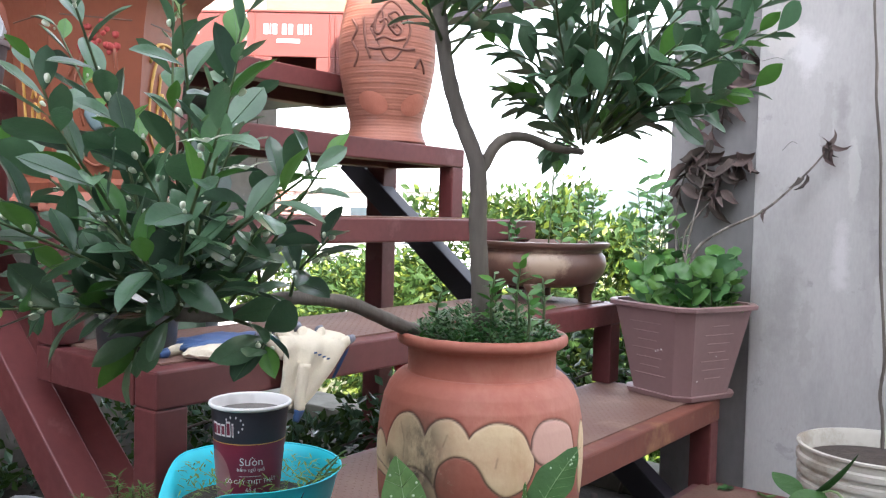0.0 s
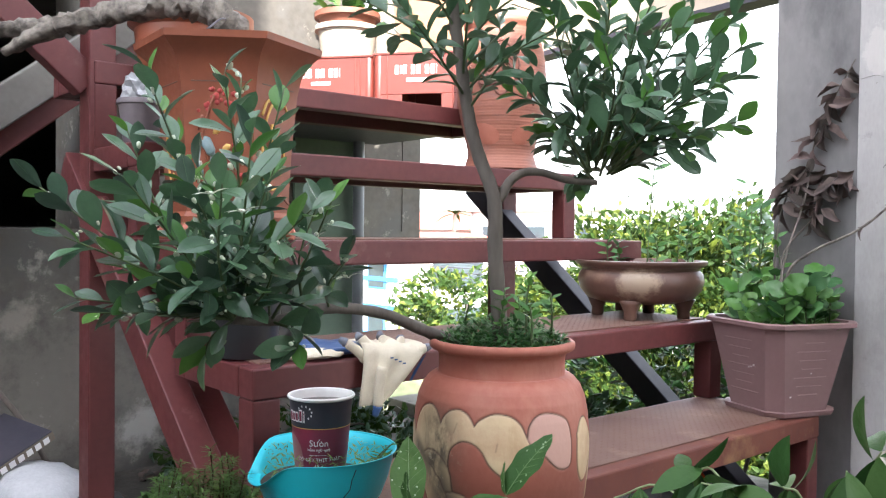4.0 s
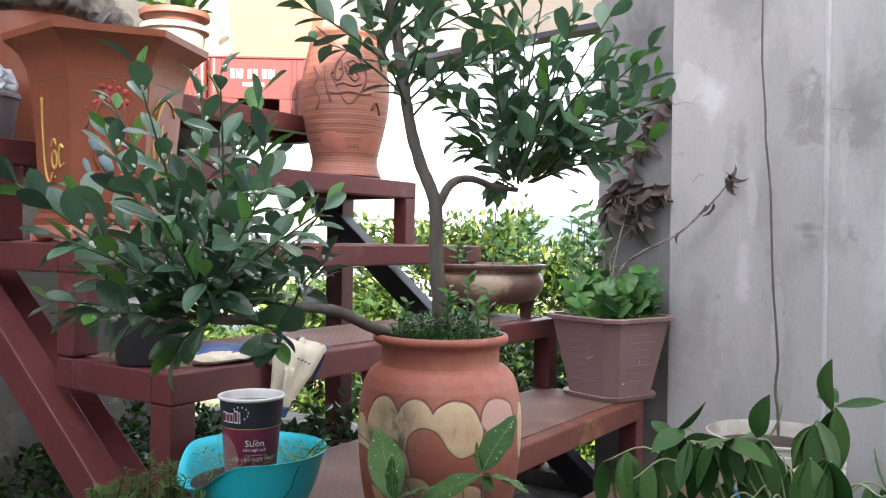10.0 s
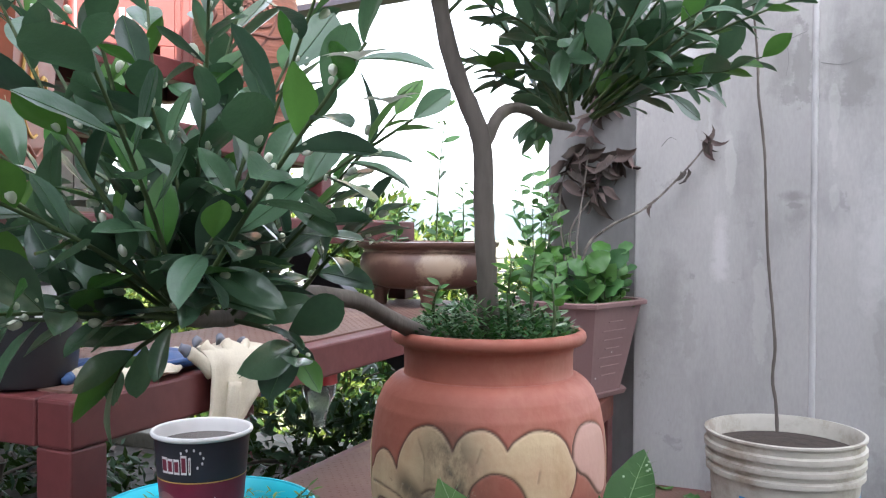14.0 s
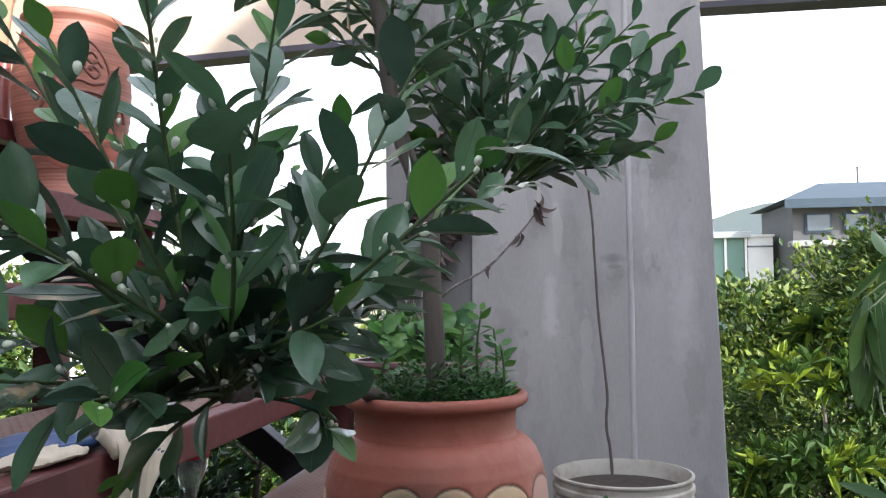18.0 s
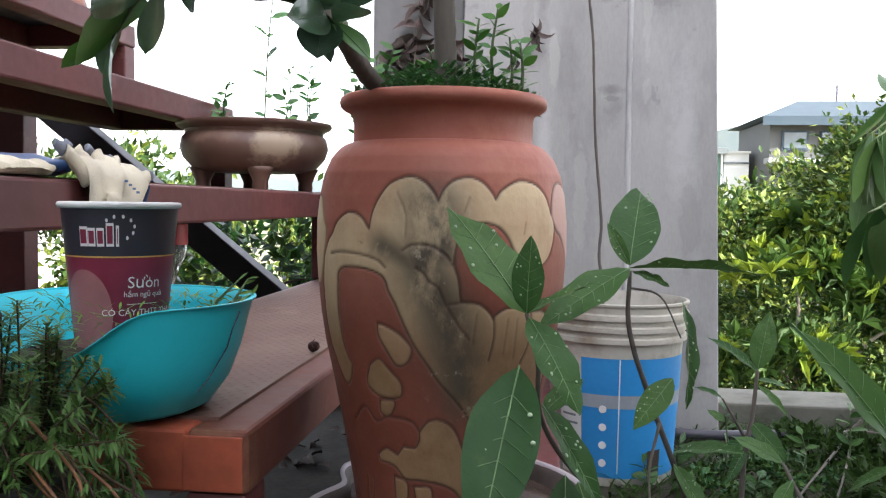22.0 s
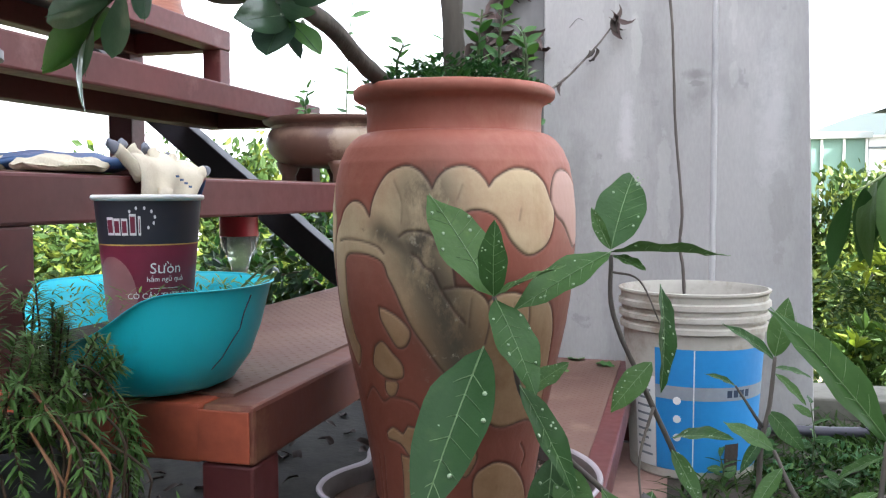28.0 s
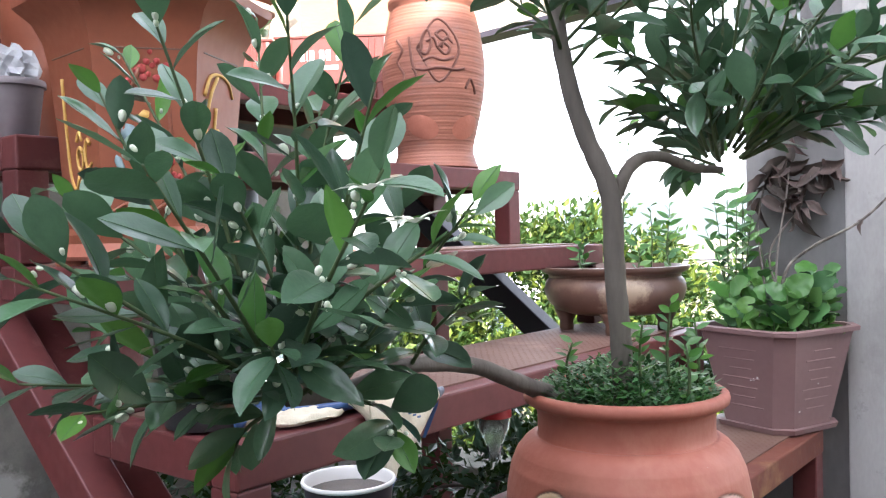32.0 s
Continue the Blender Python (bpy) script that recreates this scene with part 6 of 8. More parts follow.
rim_pot("orange_pot", "orange glazed pot nested in the white pot", "plant pot", q + Vector((0, 0, 0.1055)), 0.102, 0.085, 0.068, TERRA_ORANGE, lip=0.016, lipz=0.022)
p1 = thing("leafy_pot_plant", "light green leafy plant in the orange pot", "plant", q + Vector((0, 0, 0.165)))
for k in range(34):
    a, r = rng.uniform(0, 6.28), rng.uniform(0, 0.08)
    put("leaf", rng.choice([*ROUND_LEAF, *CITRUS_YOUNG]), aim(q + Vector((r * math.cos(a), r * math.sin(a), 0.16 + rng.uniform(0, 0.06))), (math.cos(a), math.sin(a), rng.uniform(0.1, 1.2)), (0, 0, 1), 0, rng.uniform(1.0, 1.7)), p1)
q2 = c1 + along * 0.20 + back * 0.16 + Vector((0, 0, 0.216))
sp = thing("square_pot", "large pale terracotta square pot in dappled sun", "plant pot", q2)


def sq(half, z):
    return [tuple(q2 + along * (x * half) + back * (y * half) + Vector((0, 0, z))) for x, y in ((1, -1), (1, 1), (-1, 1), (-1, -1))]


part("body", loft([sq(0.125, 0), sq(0.15, 0.25), sq(0.168, 0.26), sq(0.168, 0.30), sq(0.15, 0.302), sq(0.145, 0.27)]), WICKER, sp)
part("soil", loft([sq(0.13, 0.262), sq(0.142, 0.285)]), SOIL, sp)
pl2 = thing("pot_shrub", "leafy shrub in the square pot casting dappled shade", "shrub", q2 + Vector((0, 0, 0.27)))
tl, tt = [], []
for k in range(16):
    a = rng.uniform(0, 6.28)
    shoot(tl, q2 + Vector((0, 0, 0.28)), q2 + Vector((0.28 * math.cos(a), 0.28 * math.sin(a), rng.uniform(0.32, 0.62))), 0.03, 9, 1.1, rng, 0.3, tt, None)
bm = bmesh.new()
for pts, r0, r1 in tt:
    tube(pts, r0 * 1.4, r1, 5, bm)
tagged(part("stem_mass", bm, TWIG_GREEN, pl2, smooth=True), kind="stuff")
for me, m in tl:
    put("leaf", me, m, pl2)
# small grey pot with crumpled foil, and a red bin behind the hexagonal pot
rim_pot("small_grey_pot", "small grey plastic pot with crumpled foil", "plant pot", (-1.02, -0.112, 0.79), 0.046, 0.036, 0.095, mat("grey_plastic", (0.17, 0.145, 0.155), None, 0.5), lip=0.004)
foil = thing("foil_ball", "crumpled clear plastic on the small grey pot", "plastic wrap", (-1.02, -0.112, 0.87))
bm = bmesh.new()
bmesh.ops.create_icosphere(bm, subdivisions=3, radius=0.04, matrix=Matrix.Translation((-1.02, -0.112, 0.902)))
for v in bm.verts:
    v.co += (v.co - Vector((-1.02, -0.112, 0.902))) * rng.uniform(-0.35, 0.2)
part("wrap", bm, BAG_WHITE, foil)
tp = thing("tall_clay_pot", "tall brown clay pot behind the hexagonal pot", "plant pot", (-1.13, 0.05, 0.79))
part("body", lathe([(0, 0), (0.10, 0), (0.13, 0.28), (0.145, 0.29), (0.145, 0.32), (0.125, 0.32), (0.12, 0.25), (0, 0.2)], (-1.13, 0.05, 0.79), 36), TERRA_RED, tp, smooth=40)

# plastic bottle hung under the second tread
BT = Vector((-0.49, 0.46, 0.222))
bot = thing("plastic_bottle", "clear plastic bottle with red label hanging neck down", "bottle", BT)
clear = bpy.data.materials.new("clear_plastic")
clear.use_nodes = True
cb = clear.node_tree.nodes["Principled BSDF"]
cb.inputs["Transmission Weight"].default_value, cb.inputs["Roughness"].default_value, cb.inputs["IOR"].default_value, cb.inputs["Base Color"].default_value = 0.9, 0.12, 1.25, (0.85, 0.9, 0.9, 1)
part("bottle_shell", lathe([(0.011, 0.0), (0.012, 0.018), (0.02, 0.04), (0.03, 0.06), (0.031, 0.075), (0.031, 0.112), (0.029, 0.114), (0.018, 0.04), (0.009, 0.0)], BT, 28), clear, bot, smooth=True)
part("bottle_label", lathe([(0.0316, 0.076), (0.0316, 0.108)], BT, 28), mat("red_label", (0.45, 0.02, 0.03), None, 0.4), bot, "red paper label", smooth=True)

# small groundcover on the jar's soil
tagged(merge("groundcover", [(rng.choice(SMALL_LEAF), aim((r * math.cos(a), r * math.sin(a), 0.452 + (0.034 * (1 - (r / 0.09) ** 2) + 0.012) * h), (math.cos(a + rng.uniform(-2, 2)), math.sin(a + rng.uniform(-2, 2)), rng.uniform(-0.2, 1.0)), (0, 0, 1), 0, rng.uniform(0.28, 0.55)))
            for r, a, h in [(0.088 * math.sqrt(rng.random()), rng.uniform(0, 6.283), rng.random()) for _ in range(3600)]], None), "low ferny groundcover over the jar's soil", "groundcover", kind="stuff")
for x, y, h, n in ((0.035, -0.03, 0.075, 12), (0.05, 0.0, 0.09, 12), (-0.045, -0.02, 0.05, 10), (0.06, 0.03, 0.07, 10), (-0.02, 0.05, 0.06, 9), (0.072, -0.02, 0.055, 9)):
    seedling("jar_weed", "narrow-leaved weed in the groundcover", x, y, 0.46, h, n + 8, SMALL_LEAF, size=0.85)

# ---- paint bucket with a bare sapling ----
BK = Vector((0.245, 0.983, -0.186))
bucket = thing("paint_bucket", "white plastic paint bucket with faded blue label, used as a planter", "bucket", BK)
part("bucket_wall", lathe([(0, 0), (0.118, 0), (0.122, 0.004), (0.137, 0.27), (0.1385, 0.285), (0.146, 0.287), (0.146, 0.296), (0.1405, 0.299), (0.1405, 0.307), (0.1475, 0.309), (0.1475, 0.318), (0.142, 0.321), (0.142, 0.33), (0.149, 0.332), (0.149, 0.342), (0.1435, 0.345), (0.1445, 0.356), (0.149, 0.36), (0.149, 0.364), (0.143, 0.365), (0.139, 0.355), (0.136, 0.28), (0.13, 0.26), (0, 0.26)], BK, 72), WHITE_PLASTIC, bucket, smooth=40)


def bucket_r(z):
    return 0.122 + 0.015 * (z - BK.z - 0.004) / 0.266


def band(name, d0, d1, z0, z1, material, label="", lift=0.0006):
    bm = bmesh.new()
    n = max(2, int(abs(d1 - d0) / 4))
    lo, hi = [], []
    for k in range(n + 1):
        a = math.radians(d0 + (d1 - d0) * k / n)
        for z, row in ((z0, lo), (z1, hi)):
            r = bucket_r(BK.z + z) + lift
            row.append(bm.verts.new((BK.x + r * math.cos(a), BK.y + r * math.sin(a), BK.z + z)))
    for k in range(n):
        bm.faces.new((lo[k], lo[k + 1], hi[k + 1], hi[k]))
    return part(name, bm, material, bucket, label, smooth=True)


band("label", -122, 40, 0.02, 0.258, BLUE_LABEL, "faded blue printed label")
band("label_stripe", -122, 20, 0.160, 0.186, mat("grey_print", (0.33, 0.36, 0.40), None, 0.5), "grey stripe", 0.001)
band("label_line", -90, -89, 0.03, 0.257, PAPER_WHITE, "", 0.0011)
for k in range(4):  # round marks
    z = BK.z + 0.05 + k * 0.036
    r, a = bucket_r(z) + 0.0011, math.radians(-103)
    bm = lathe([(0, 0.0), (0.0075, 0.0), (0.0075, 0.0005), (0, 0.0005)], n=16)
    bm.transform(Matrix.Translation((BK.x + r * math.cos(a), BK.y + r * math.sin(a), z)) @ Matrix.Rotation(a, 4, "Z") @ Matrix.Rotation(math.pi / 2, 4, "Y"))
    part("label_mark", bm, PAPER_WHITE, bucket, "small white printed mark")
for k in range(4):
    band("logo_bar", -62 + k * 6, -57.5 + k * 6, 0.166, 0.180, BLUE_DARK, "dark printed bar", 0.0014)
band("side_panel", -146, -122.6, 0.02, 0.20, PAPER_WHITE, "printed white side panel")
for k in range(9):
    band("print_line", -143, -126 - (k * 7) % 5, 0.04 + 0.016 * k, 0.0445 + 0.016 * k, PVC, "grey printed line", 0.0011)
band("dirt_patch", -62, -48, 0.012, 0.075, SOIL, "smear of dried mud", 0.0016)
part("soil", lathe([(0, 0.342), (0.08, 0.338), (0.1378, 0.33)], BK), SOIL, bucket, smooth=True)
bare = thing("bare_sapling", "thin bare sapling stem leaning by the wall in the bucket", "sapling", (0.227, 1.098, 0.12))
part("stem", tube(spline([(0.229, 1.09, 0.11), (0.225, 1.10, 0.20), (0.217, 1.105, 0.26), (0.220, 1.112, 0.34), (0.205, 1.118, 0.5), (0.198, 1.121, 0.65), (0.193, 1.123, 0.745), (0.180, 1.126, 0.86), (0.178, 1.127, 0.93), (0.168, 1.13, 1.05), (0.165, 1.132, 1.25), (0.155, 1.135, 1.5)], 5), 0.0036, 0.0024, 7, rough=0.2, rng=rng), BARK, bare, smooth=True)

# ---- broad-leaved sapling in front of the jar ----
BROAD = [leaf_mesh("broad_leaf", 0.10, w, LEAF_BROAD, f, d, t, 12, tw, 0.05, VEIN) for w, f, d, t, tw in ((0.042, 0.14, 0.12, 0.45, 0.15), (0.035, 0.22, 0.08, 0.5, -0.2), (0.047, 0.12, 0.2, 0.4, 0.25), (0.027, 0.34, 0.16, 0.55, 0.15))]
GALL = lathe([(0, 0), (0.0013, 0.0004), (0.0011, 0.0012), (0, 0.0016)], n=7)
GALL_ME = bpy.data.meshes.new("gall")
GALL.to_mesh(GALL_ME)
GALL.free()
GALL_ME.materials.append(mat("pale_leaf_gall", (0.33, 0.44, 0.27), None, 0.4, scale=60))


def broad_plant(name, label, stems, leaves, galls=0):
    """stems: (points, thickness); leaves: (base, tip, kind, upward hint)."""
    ob = thing(name, label, "sapling", stems[0][0][0])
    for pts, r in stems:
        part("stem", tube(spline(pts, 6), r, r * 0.55, 8, rough=0.1, rng=rng), BARK, ob, smooth=True)
    for base, tip, kind, up in leaves:
        base, tip = Vector(base), Vector(tip)
        d = tip - base
        m = aim(base, d, up, rng.uniform(-0.15, 0.15), d.length / 0.10)
        lf = put("leaf", BROAD[kind], m, ob)
        for _ in range(galls):
            t, s = rng.uniform(0.2, 0.85), rng.choice((-1, 1)) * rng.uniform(0.35, 0.8)
            w = 0.5 * (0.046, 0.038, 0.052, 0.030)[kind] * math.sin(math.pi * t ** 0.85)
            put("gall", GALL_ME, m @ pose(s * w, 0.10 * t, 0.001 + 0.2 * abs(s) * w - 0.012 * t * t, 0, 0, 0), lf, "", m)
    return ob


V = Vector
broad_plant("broadleaf_sapling", "slim sapling with broad green leaves dotted with pale galls",
            [([(0.25, -0.03, -0.02), (0.236, -0.05, 0.08), (0.19, -0.10, 0.20), (0.165, -0.14, 0.27), (0.163, -0.149, 0.318)], 0.0030), ([(0.24, -0.04, 0.02), (0.19, -0.09, 0.085), (0.125, -0.13, 0.155), (0.098, -0.16, 0.205), (0.095, -0.20, 0.255), (0.087, -0.221, 0.292)], 0.0028),
             ([(0.195, -0.10, 0.19), (0.185, -0.12, 0.15), (0.19, -0.13, 0.1)], 0.0014), ([(0.163, -0.147, 0.305), (0.185, -0.16, 0.30), (0.20, -0.165, 0.27)], 0.0010)],
            [((0.163, -0.148, 0.322), (0.175, -0.10, 0.392), 2, (-0.3, -1, 0.2)), ((0.163, -0.149, 0.32), (0.248, -0.185, 0.328), 1, (0, 0.2, 1)), ((0.163, -0.149, 0.32), (0.095, -0.195, 0.283), 1, (0.1, -0.5, 1)), ((0.163, -0.149, 0.322), (0.145, -0.14, 0.355), 3, (-0.5, -1, 0.3)),
             ((0.165, -0.149, 0.318), (0.19, -0.17, 0.312), 0, (0, 0, 1)), ((0.20, -0.165, 0.298), (0.212, -0.19, 0.225), 3, (0.9, -0.6, 0.2)), ((0.195, -0.165, 0.24), (0.165, -0.18, 0.205), 0, (0, -0.8, 0.6)),
             ((0.087, -0.221, 0.292), (0.031, -0.186, 0.372), 0, (0.4, -0.6, 0.7)), ((0.087, -0.221, 0.292), (0.088, -0.235, 0.345), 0, (-0.3, -1, 0.1)), ((0.087, -0.221, 0.292), (0.135, -0.21, 0.318), 1, (0, -0.2, 1)), ((0.088, -0.221, 0.29), (0.127, -0.262, 0.238), 0, (0.4, -0.5, 0.8)),
             ((0.083, -0.235, 0.258), (0.063, -0.335, 0.170), 1, (-0.1, -0.7, 0.75)), ((0.098, -0.18, 0.22), (0.15, -0.21, 0.155), 3, (0.3, -0.4, 0.9)), ((0.118, -0.14, 0.155), (0.118, -0.20, 0.075), 1, (0.1, -1, 0.3)), ((0.128, -0.14, 0.15), (0.15, -0.19, 0.10), 0, (0.2, -0.9, 0.4)),
             ((0.155, -0.12, 0.125), (0.21, -0.17, 0.07), 3, (0.1, -0.4, 1)), ((0.17, -0.11, 0.10), (0.23, -0.16, 0.075), 0, (0, -0.2, 1)), ((0.10, -0.165, 0.21), (0.13, -0.14, 0.235), 0, (0, -0.6, 0.8)), ((0.21, -0.08, 0.15), (0.235, -0.12, 0.12), 3, (0, -0.5, 1)), ((0.21, -0.08, 0.16), (0.25, -0.13, 0.185), 3, (0, -0.5, 1)), ((0.195, -0.1, 0.12), (0.19, -0.15, 0.075), 0, (0.4, -1, 0.4))], 7)
broad_plant("broadleaf_sapling", "young sapling with long pale green leaves by the terrace edge",
            [([(0.315, -0.18, -0.1), (0.325, -0.185, 0.05), (0.345, -0.18, 0.13), (0.352, -0.179, 0.195)], 0.0032), ([(0.335, -0.183, 0.10), (0.30, -0.15, 0.14), (0.285, -0.13, 0.17)], 0.0025), ([(0.348, -0.18, 0.15), (0.39, -0.16, 0.165)], 0.002)],
            [((0.352, -0.179, 0.195), (0.285, -0.19, 0.29), 3, (0.5, -0.9, 0.4)), ((0.352, -0.179, 0.19), (0.40, -0.20, 0.245), 0, (-0.3, -1, 0.4)), ((0.35, -0.18, 0.185), (0.318, -0.165, 0.165), 3, (0.2, -0.5, 1)), ((0.347, -0.18, 0.16), (0.316, -0.20, 0.15), 3, (0, -0.3, 1)), ((0.345, -0.18, 0.14), (0.365, -0.205, 0.115), 3, (0, -0.3, 1)), ((0.285, -0.13, 0.17), (0.25, -0.12, 0.19), 0, (0, -0.5, 1)),
             ((0.39, -0.16, 0.165), (0.43, -0.18, 0.175), 0, (0, -0.3, 1)), ((0.39, -0.16, 0.165), (0.41, -0.20, 0.12), 2, (0, -0.8, 0.5)), ((0.29, -0.14, 0.16), (0.265, -0.17, 0.135), 3, (0, -0.5, 1)), ((0.33, -0.185, 0.06), (0.30, -0.23, 0.05), 3, (0, -0.3, 1)), ((0.33, -0.185, 0.08), (0.37, -0.23, 0.06), 0, (0, -0.3, 1))])
broad_plant("broadleaf_sapling", "small sapling with thin stem and pale young leaves",
            [([(0.288, 0.012, -0.08), (0.288, 0.012, 0.11), (0.296, 0.016, 0.17), (0.30, 0.018, 0.215)], 0.003), ([(0.29, 0.014, 0.15), (0.265, 0.0, 0.19)], 0.0018)],
            [((0.30, 0.018, 0.215), (0.31, 0.02, 0.27), 0, (-0.2, -1, 0.2)), ((0.30, 0.018, 0.212), (0.258, 0.012, 0.25), 3, (0.7, -0.5, 0.4)), ((0.30, 0.018, 0.20), (0.328, 0.005, 0.178), 3, (0, -0.5, 0.9)), ((0.265, 0.0, 0.19), (0.24, -0.01, 0.205), 3, (0, -0.6, 0.8)), ((0.30, 0.018, 0.205), (0.335, 0.028, 0.2), 3, (0.2, -0.3, 1)), ((0.295, 0.016, 0.165), (0.325, 0.0, 0.135), 0, (0, -0.8, 0.6)), ((0.29, 0.014, 0.14), (0.27, -0.01, 0.115), 3, (0, -0.8, 0.6))])

# ---- weeping sapling with long drooping leaves ----
WEEP = [leaf_mesh("drooping_leaf", 0.056, w, LEAF_BROAD, 0.14, d, 0.7, 9, tw, 0.0) for w, d, tw in ((0.021, 0.2, 0.1), (0.024, 0.35, -0.2), (0.019, 0.1, 0.25))]
WEEP_NODES = [(0.327, -0.169, 0.365, 0), (0.366, -0.181, 0.356, 0), (0.396, -0.154, 0.399, 1), (0.423, -0.176, 0.403, 0), (0.451, -0.184, 0.41, 1), (0.482, -0.154, 0.41, 1), (0.489, -0.107, 0.383, 0), (0.465, -0.118, 0.379, 0), (0.502, -0.121, 0.368, 0), (0.482, -0.17, 0.354, 0), (0.553, -0.142, 0.451, 1), (0.538, -0.165, 0.437, 0), (0.536, -0.174, 0.402, 0), (0.554, -0.18, 0.403, 0), (0.595, -0.171, 0.376, 0), (0.526, -0.107, 0.343, 0), (0.395, -0.16, 0.335, 0), (0.43, -0.13, 0.345, 0), (0.455, -0.19, 0.345, 0), (0.50, -0.19, 0.35, 0), (0.56, -0.15, 0.36, 0), (0.60, -0.13, 0.37, 1), (0.575, -0.20, 0.36, 0)]
PETIOLE = mat("pale_green_twig", (0.30, 0.36, 0.18), (0.2, 0.26, 0.12), 0.6, scale=30)
weep = thing("drooping_sapling", "weeping fig sapling with pale twigs and hanging green leaves", "sapling", (0.62, -0.10, FLOOR))
part("stem", tube(spline([(0.62, -0.10, FLOOR), (0.60, -0.10, 0.0), (0.56, -0.12, 0.17), (0.52, -0.13, 0.27)], 6), 0.0045, 0.003, 8, rough=0.08, rng=rng), BARK, weep, smooth=True)
part("branch", tube(spline([(0.53, -0.13, 0.25), (0.49, -0.135, 0.30), (0.46, -0.14, 0.31)], 4), 0.0024, 0.0018, 6), PETIOLE, weep, smooth=True)
for x, y, z, up in WEEP_NODES:
    tip = V((x, y, z))
    root = V((0.52, -0.13, 0.27)) if x > 0.40 else V((0.46, -0.14, 0.31))
    line = spline([root, root.lerp(tip, 0.6) + V((0, 0, 0.04)), tip], 6)
    part("twig", tube(line, 0.0014, 0.0008, 6), PETIOLE, weep, smooth=True)
    for k in range(7):
        p = line[-1 - rng.randrange(4)]
        a = k * 2.4 + rng.uniform(-0.5, 0.5)
        d = V((0.45 * math.cos(a), 0.45 * math.sin(a), rng.uniform(-0.2, 0.7) if up and k < 3 else rng.uniform(-1.4, -0.5)))
        put("leaf", rng.choice(WEEP), aim(p, d, (math.cos(a), math.sin(a), 0.4), rng.uniform(-0.6, 0.6), rng.uniform(0.75, 1.15)), weep)

# ---- needle-leaved trailing plant in a pot ----
NEEDLE = leaf_mesh("needle_leaf", 0.0135, 0.0024, FERN, 0.25, 0.2, 0.4, 4)
CUP_PINK_BRIGHT = mat("magenta_petal", (0.45, 0.03, 0.12), None, 0.6, scale=40)
NX, NY = -0.272, -0.31
rim_pot("nursery_pot", "black plastic pot hidden under the trailing plant", "plant pot", (NX, NY, FLOOR), 0.062, 0.05, 0.38, BLACK_PLASTIC)
trail = thing("trailing_plant", "bushy trailing plant with needle leaves and orange stems", "plant", (NX, NY, 0.13))
needles, ends = [], []
bm = bmesh.new()
for k in range(70):  # mound over the pot
    a, r = rng.uniform(0, 6.283), 0.105 * math.sqrt(rng.random())
    top = V((NX + 0.012 + r * math.cos(a), NY + r * math.sin(a) * 0.9, 0.225 + 0.085 * (1 - (r / 0.1) ** 2) * rng.uniform(0.5, 1.05)))
    ends.append((spline([(NX + 0.03 * math.cos(a), NY + 0.03 * math.sin(a), 0.15), V((NX + 0.05 * math.cos(a), NY + 0.05 * math.sin(a), 0.2)).lerp(top, 0.35), top], 6), 0.45))
for k in range(22):  # short shoots that lean over the side
    a = rng.uniform(-1.6, 0.8)
    r = rng.uniform(0.07, 0.125)
    x, y = NX + r * math.cos(a), NY + 0.8 * r * math.sin(a)
    low = rng.uniform(0.09, 0.17)
    ends.append((spline([(NX + 0.04 * math.cos(a), NY + 0.04 * math.sin(a), 0.18), (NX + 0.6 * r * math.cos(a), NY + 0.5 * r * math.sin(a), rng.uniform(0.215, 0.24)), (x, y, 0.19), (x + rng.uniform(-0.012, 0.012), y + rng.uniform(-0.01, 0.01), low)], 5), rng.choice((0.3, 0.5))))
for k in range(17):  # woody bare stems that hang, kinked, to the floor; some still orange
    a = rng.uniform(-1.5, 0.5)
    r = rng.uniform(0.06, 0.12)
    if k % 5 == 0:
        a, r = rng.uniform(-0.8, 0.0), rng.uniform(0.115, 0.14)
    x, y, z0 = NX + r * math.cos(a), NY + 0.8 * r * math.sin(a), rng.uniform(0.17, 0.215)
    pts = [V((NX + 0.6 * r * math.cos(a), NY + 0.5 * r * math.sin(a), z0 + 0.02)), V((x, y, z0 - 0.012))]
    while pts[-1].z > 0.02 and len(pts) < 8:
        pts.append(pts[-1] + V((rng.uniform(-0.006, 0.008), rng.uniform(-0.006, 0.005), -rng.uniform(0.025, 0.045))))
    if k % 5 == 0:
        part("bare_stem", tube(spline(pts, 4), 0.0011, 0.0007, 6), STEM_ORANGE, trail, "bare orange stem", smooth=True)
    else:
        ends.append((spline(pts, 3), 0.62))
for k in range(76):  # sprays along the floor towards the basin
    x, y, z = rng.uniform(-0.19, -0.015), rng.uniform(-0.34, -0.23), rng.uniform(0.03, 0.135)
    z -= 0.35 * max(0, x + 0.08)
    root = V((x - rng.uniform(0.05, 0.11), y - rng.uniform(0.0, 0.04), rng.uniform(-0.14, -0.06)))
    ends.append((spline([root, root.lerp(V((x, y, z)), 0.5) + V((-0.01, 0, 0.03)), (x, y, z)], 8), 0.38))
for k in range(70):  # low tufts
    x, y = rng.uniform(-0.30, -0.05), rng.uniform(-0.43, -0.26)
    z = rng.uniform(-0.06, 0.09 if x < -0.15 else 0.05)
    ends.append((spline([(x + rng.uniform(-0.03, 0.03), y + 0.04, z - 0.09), (x, y, z - 0.02), (x + rng.uniform(-0.03, 0.04), y - 0.02, z + rng.uniform(0.01, 0.05))], 5), 0.4))
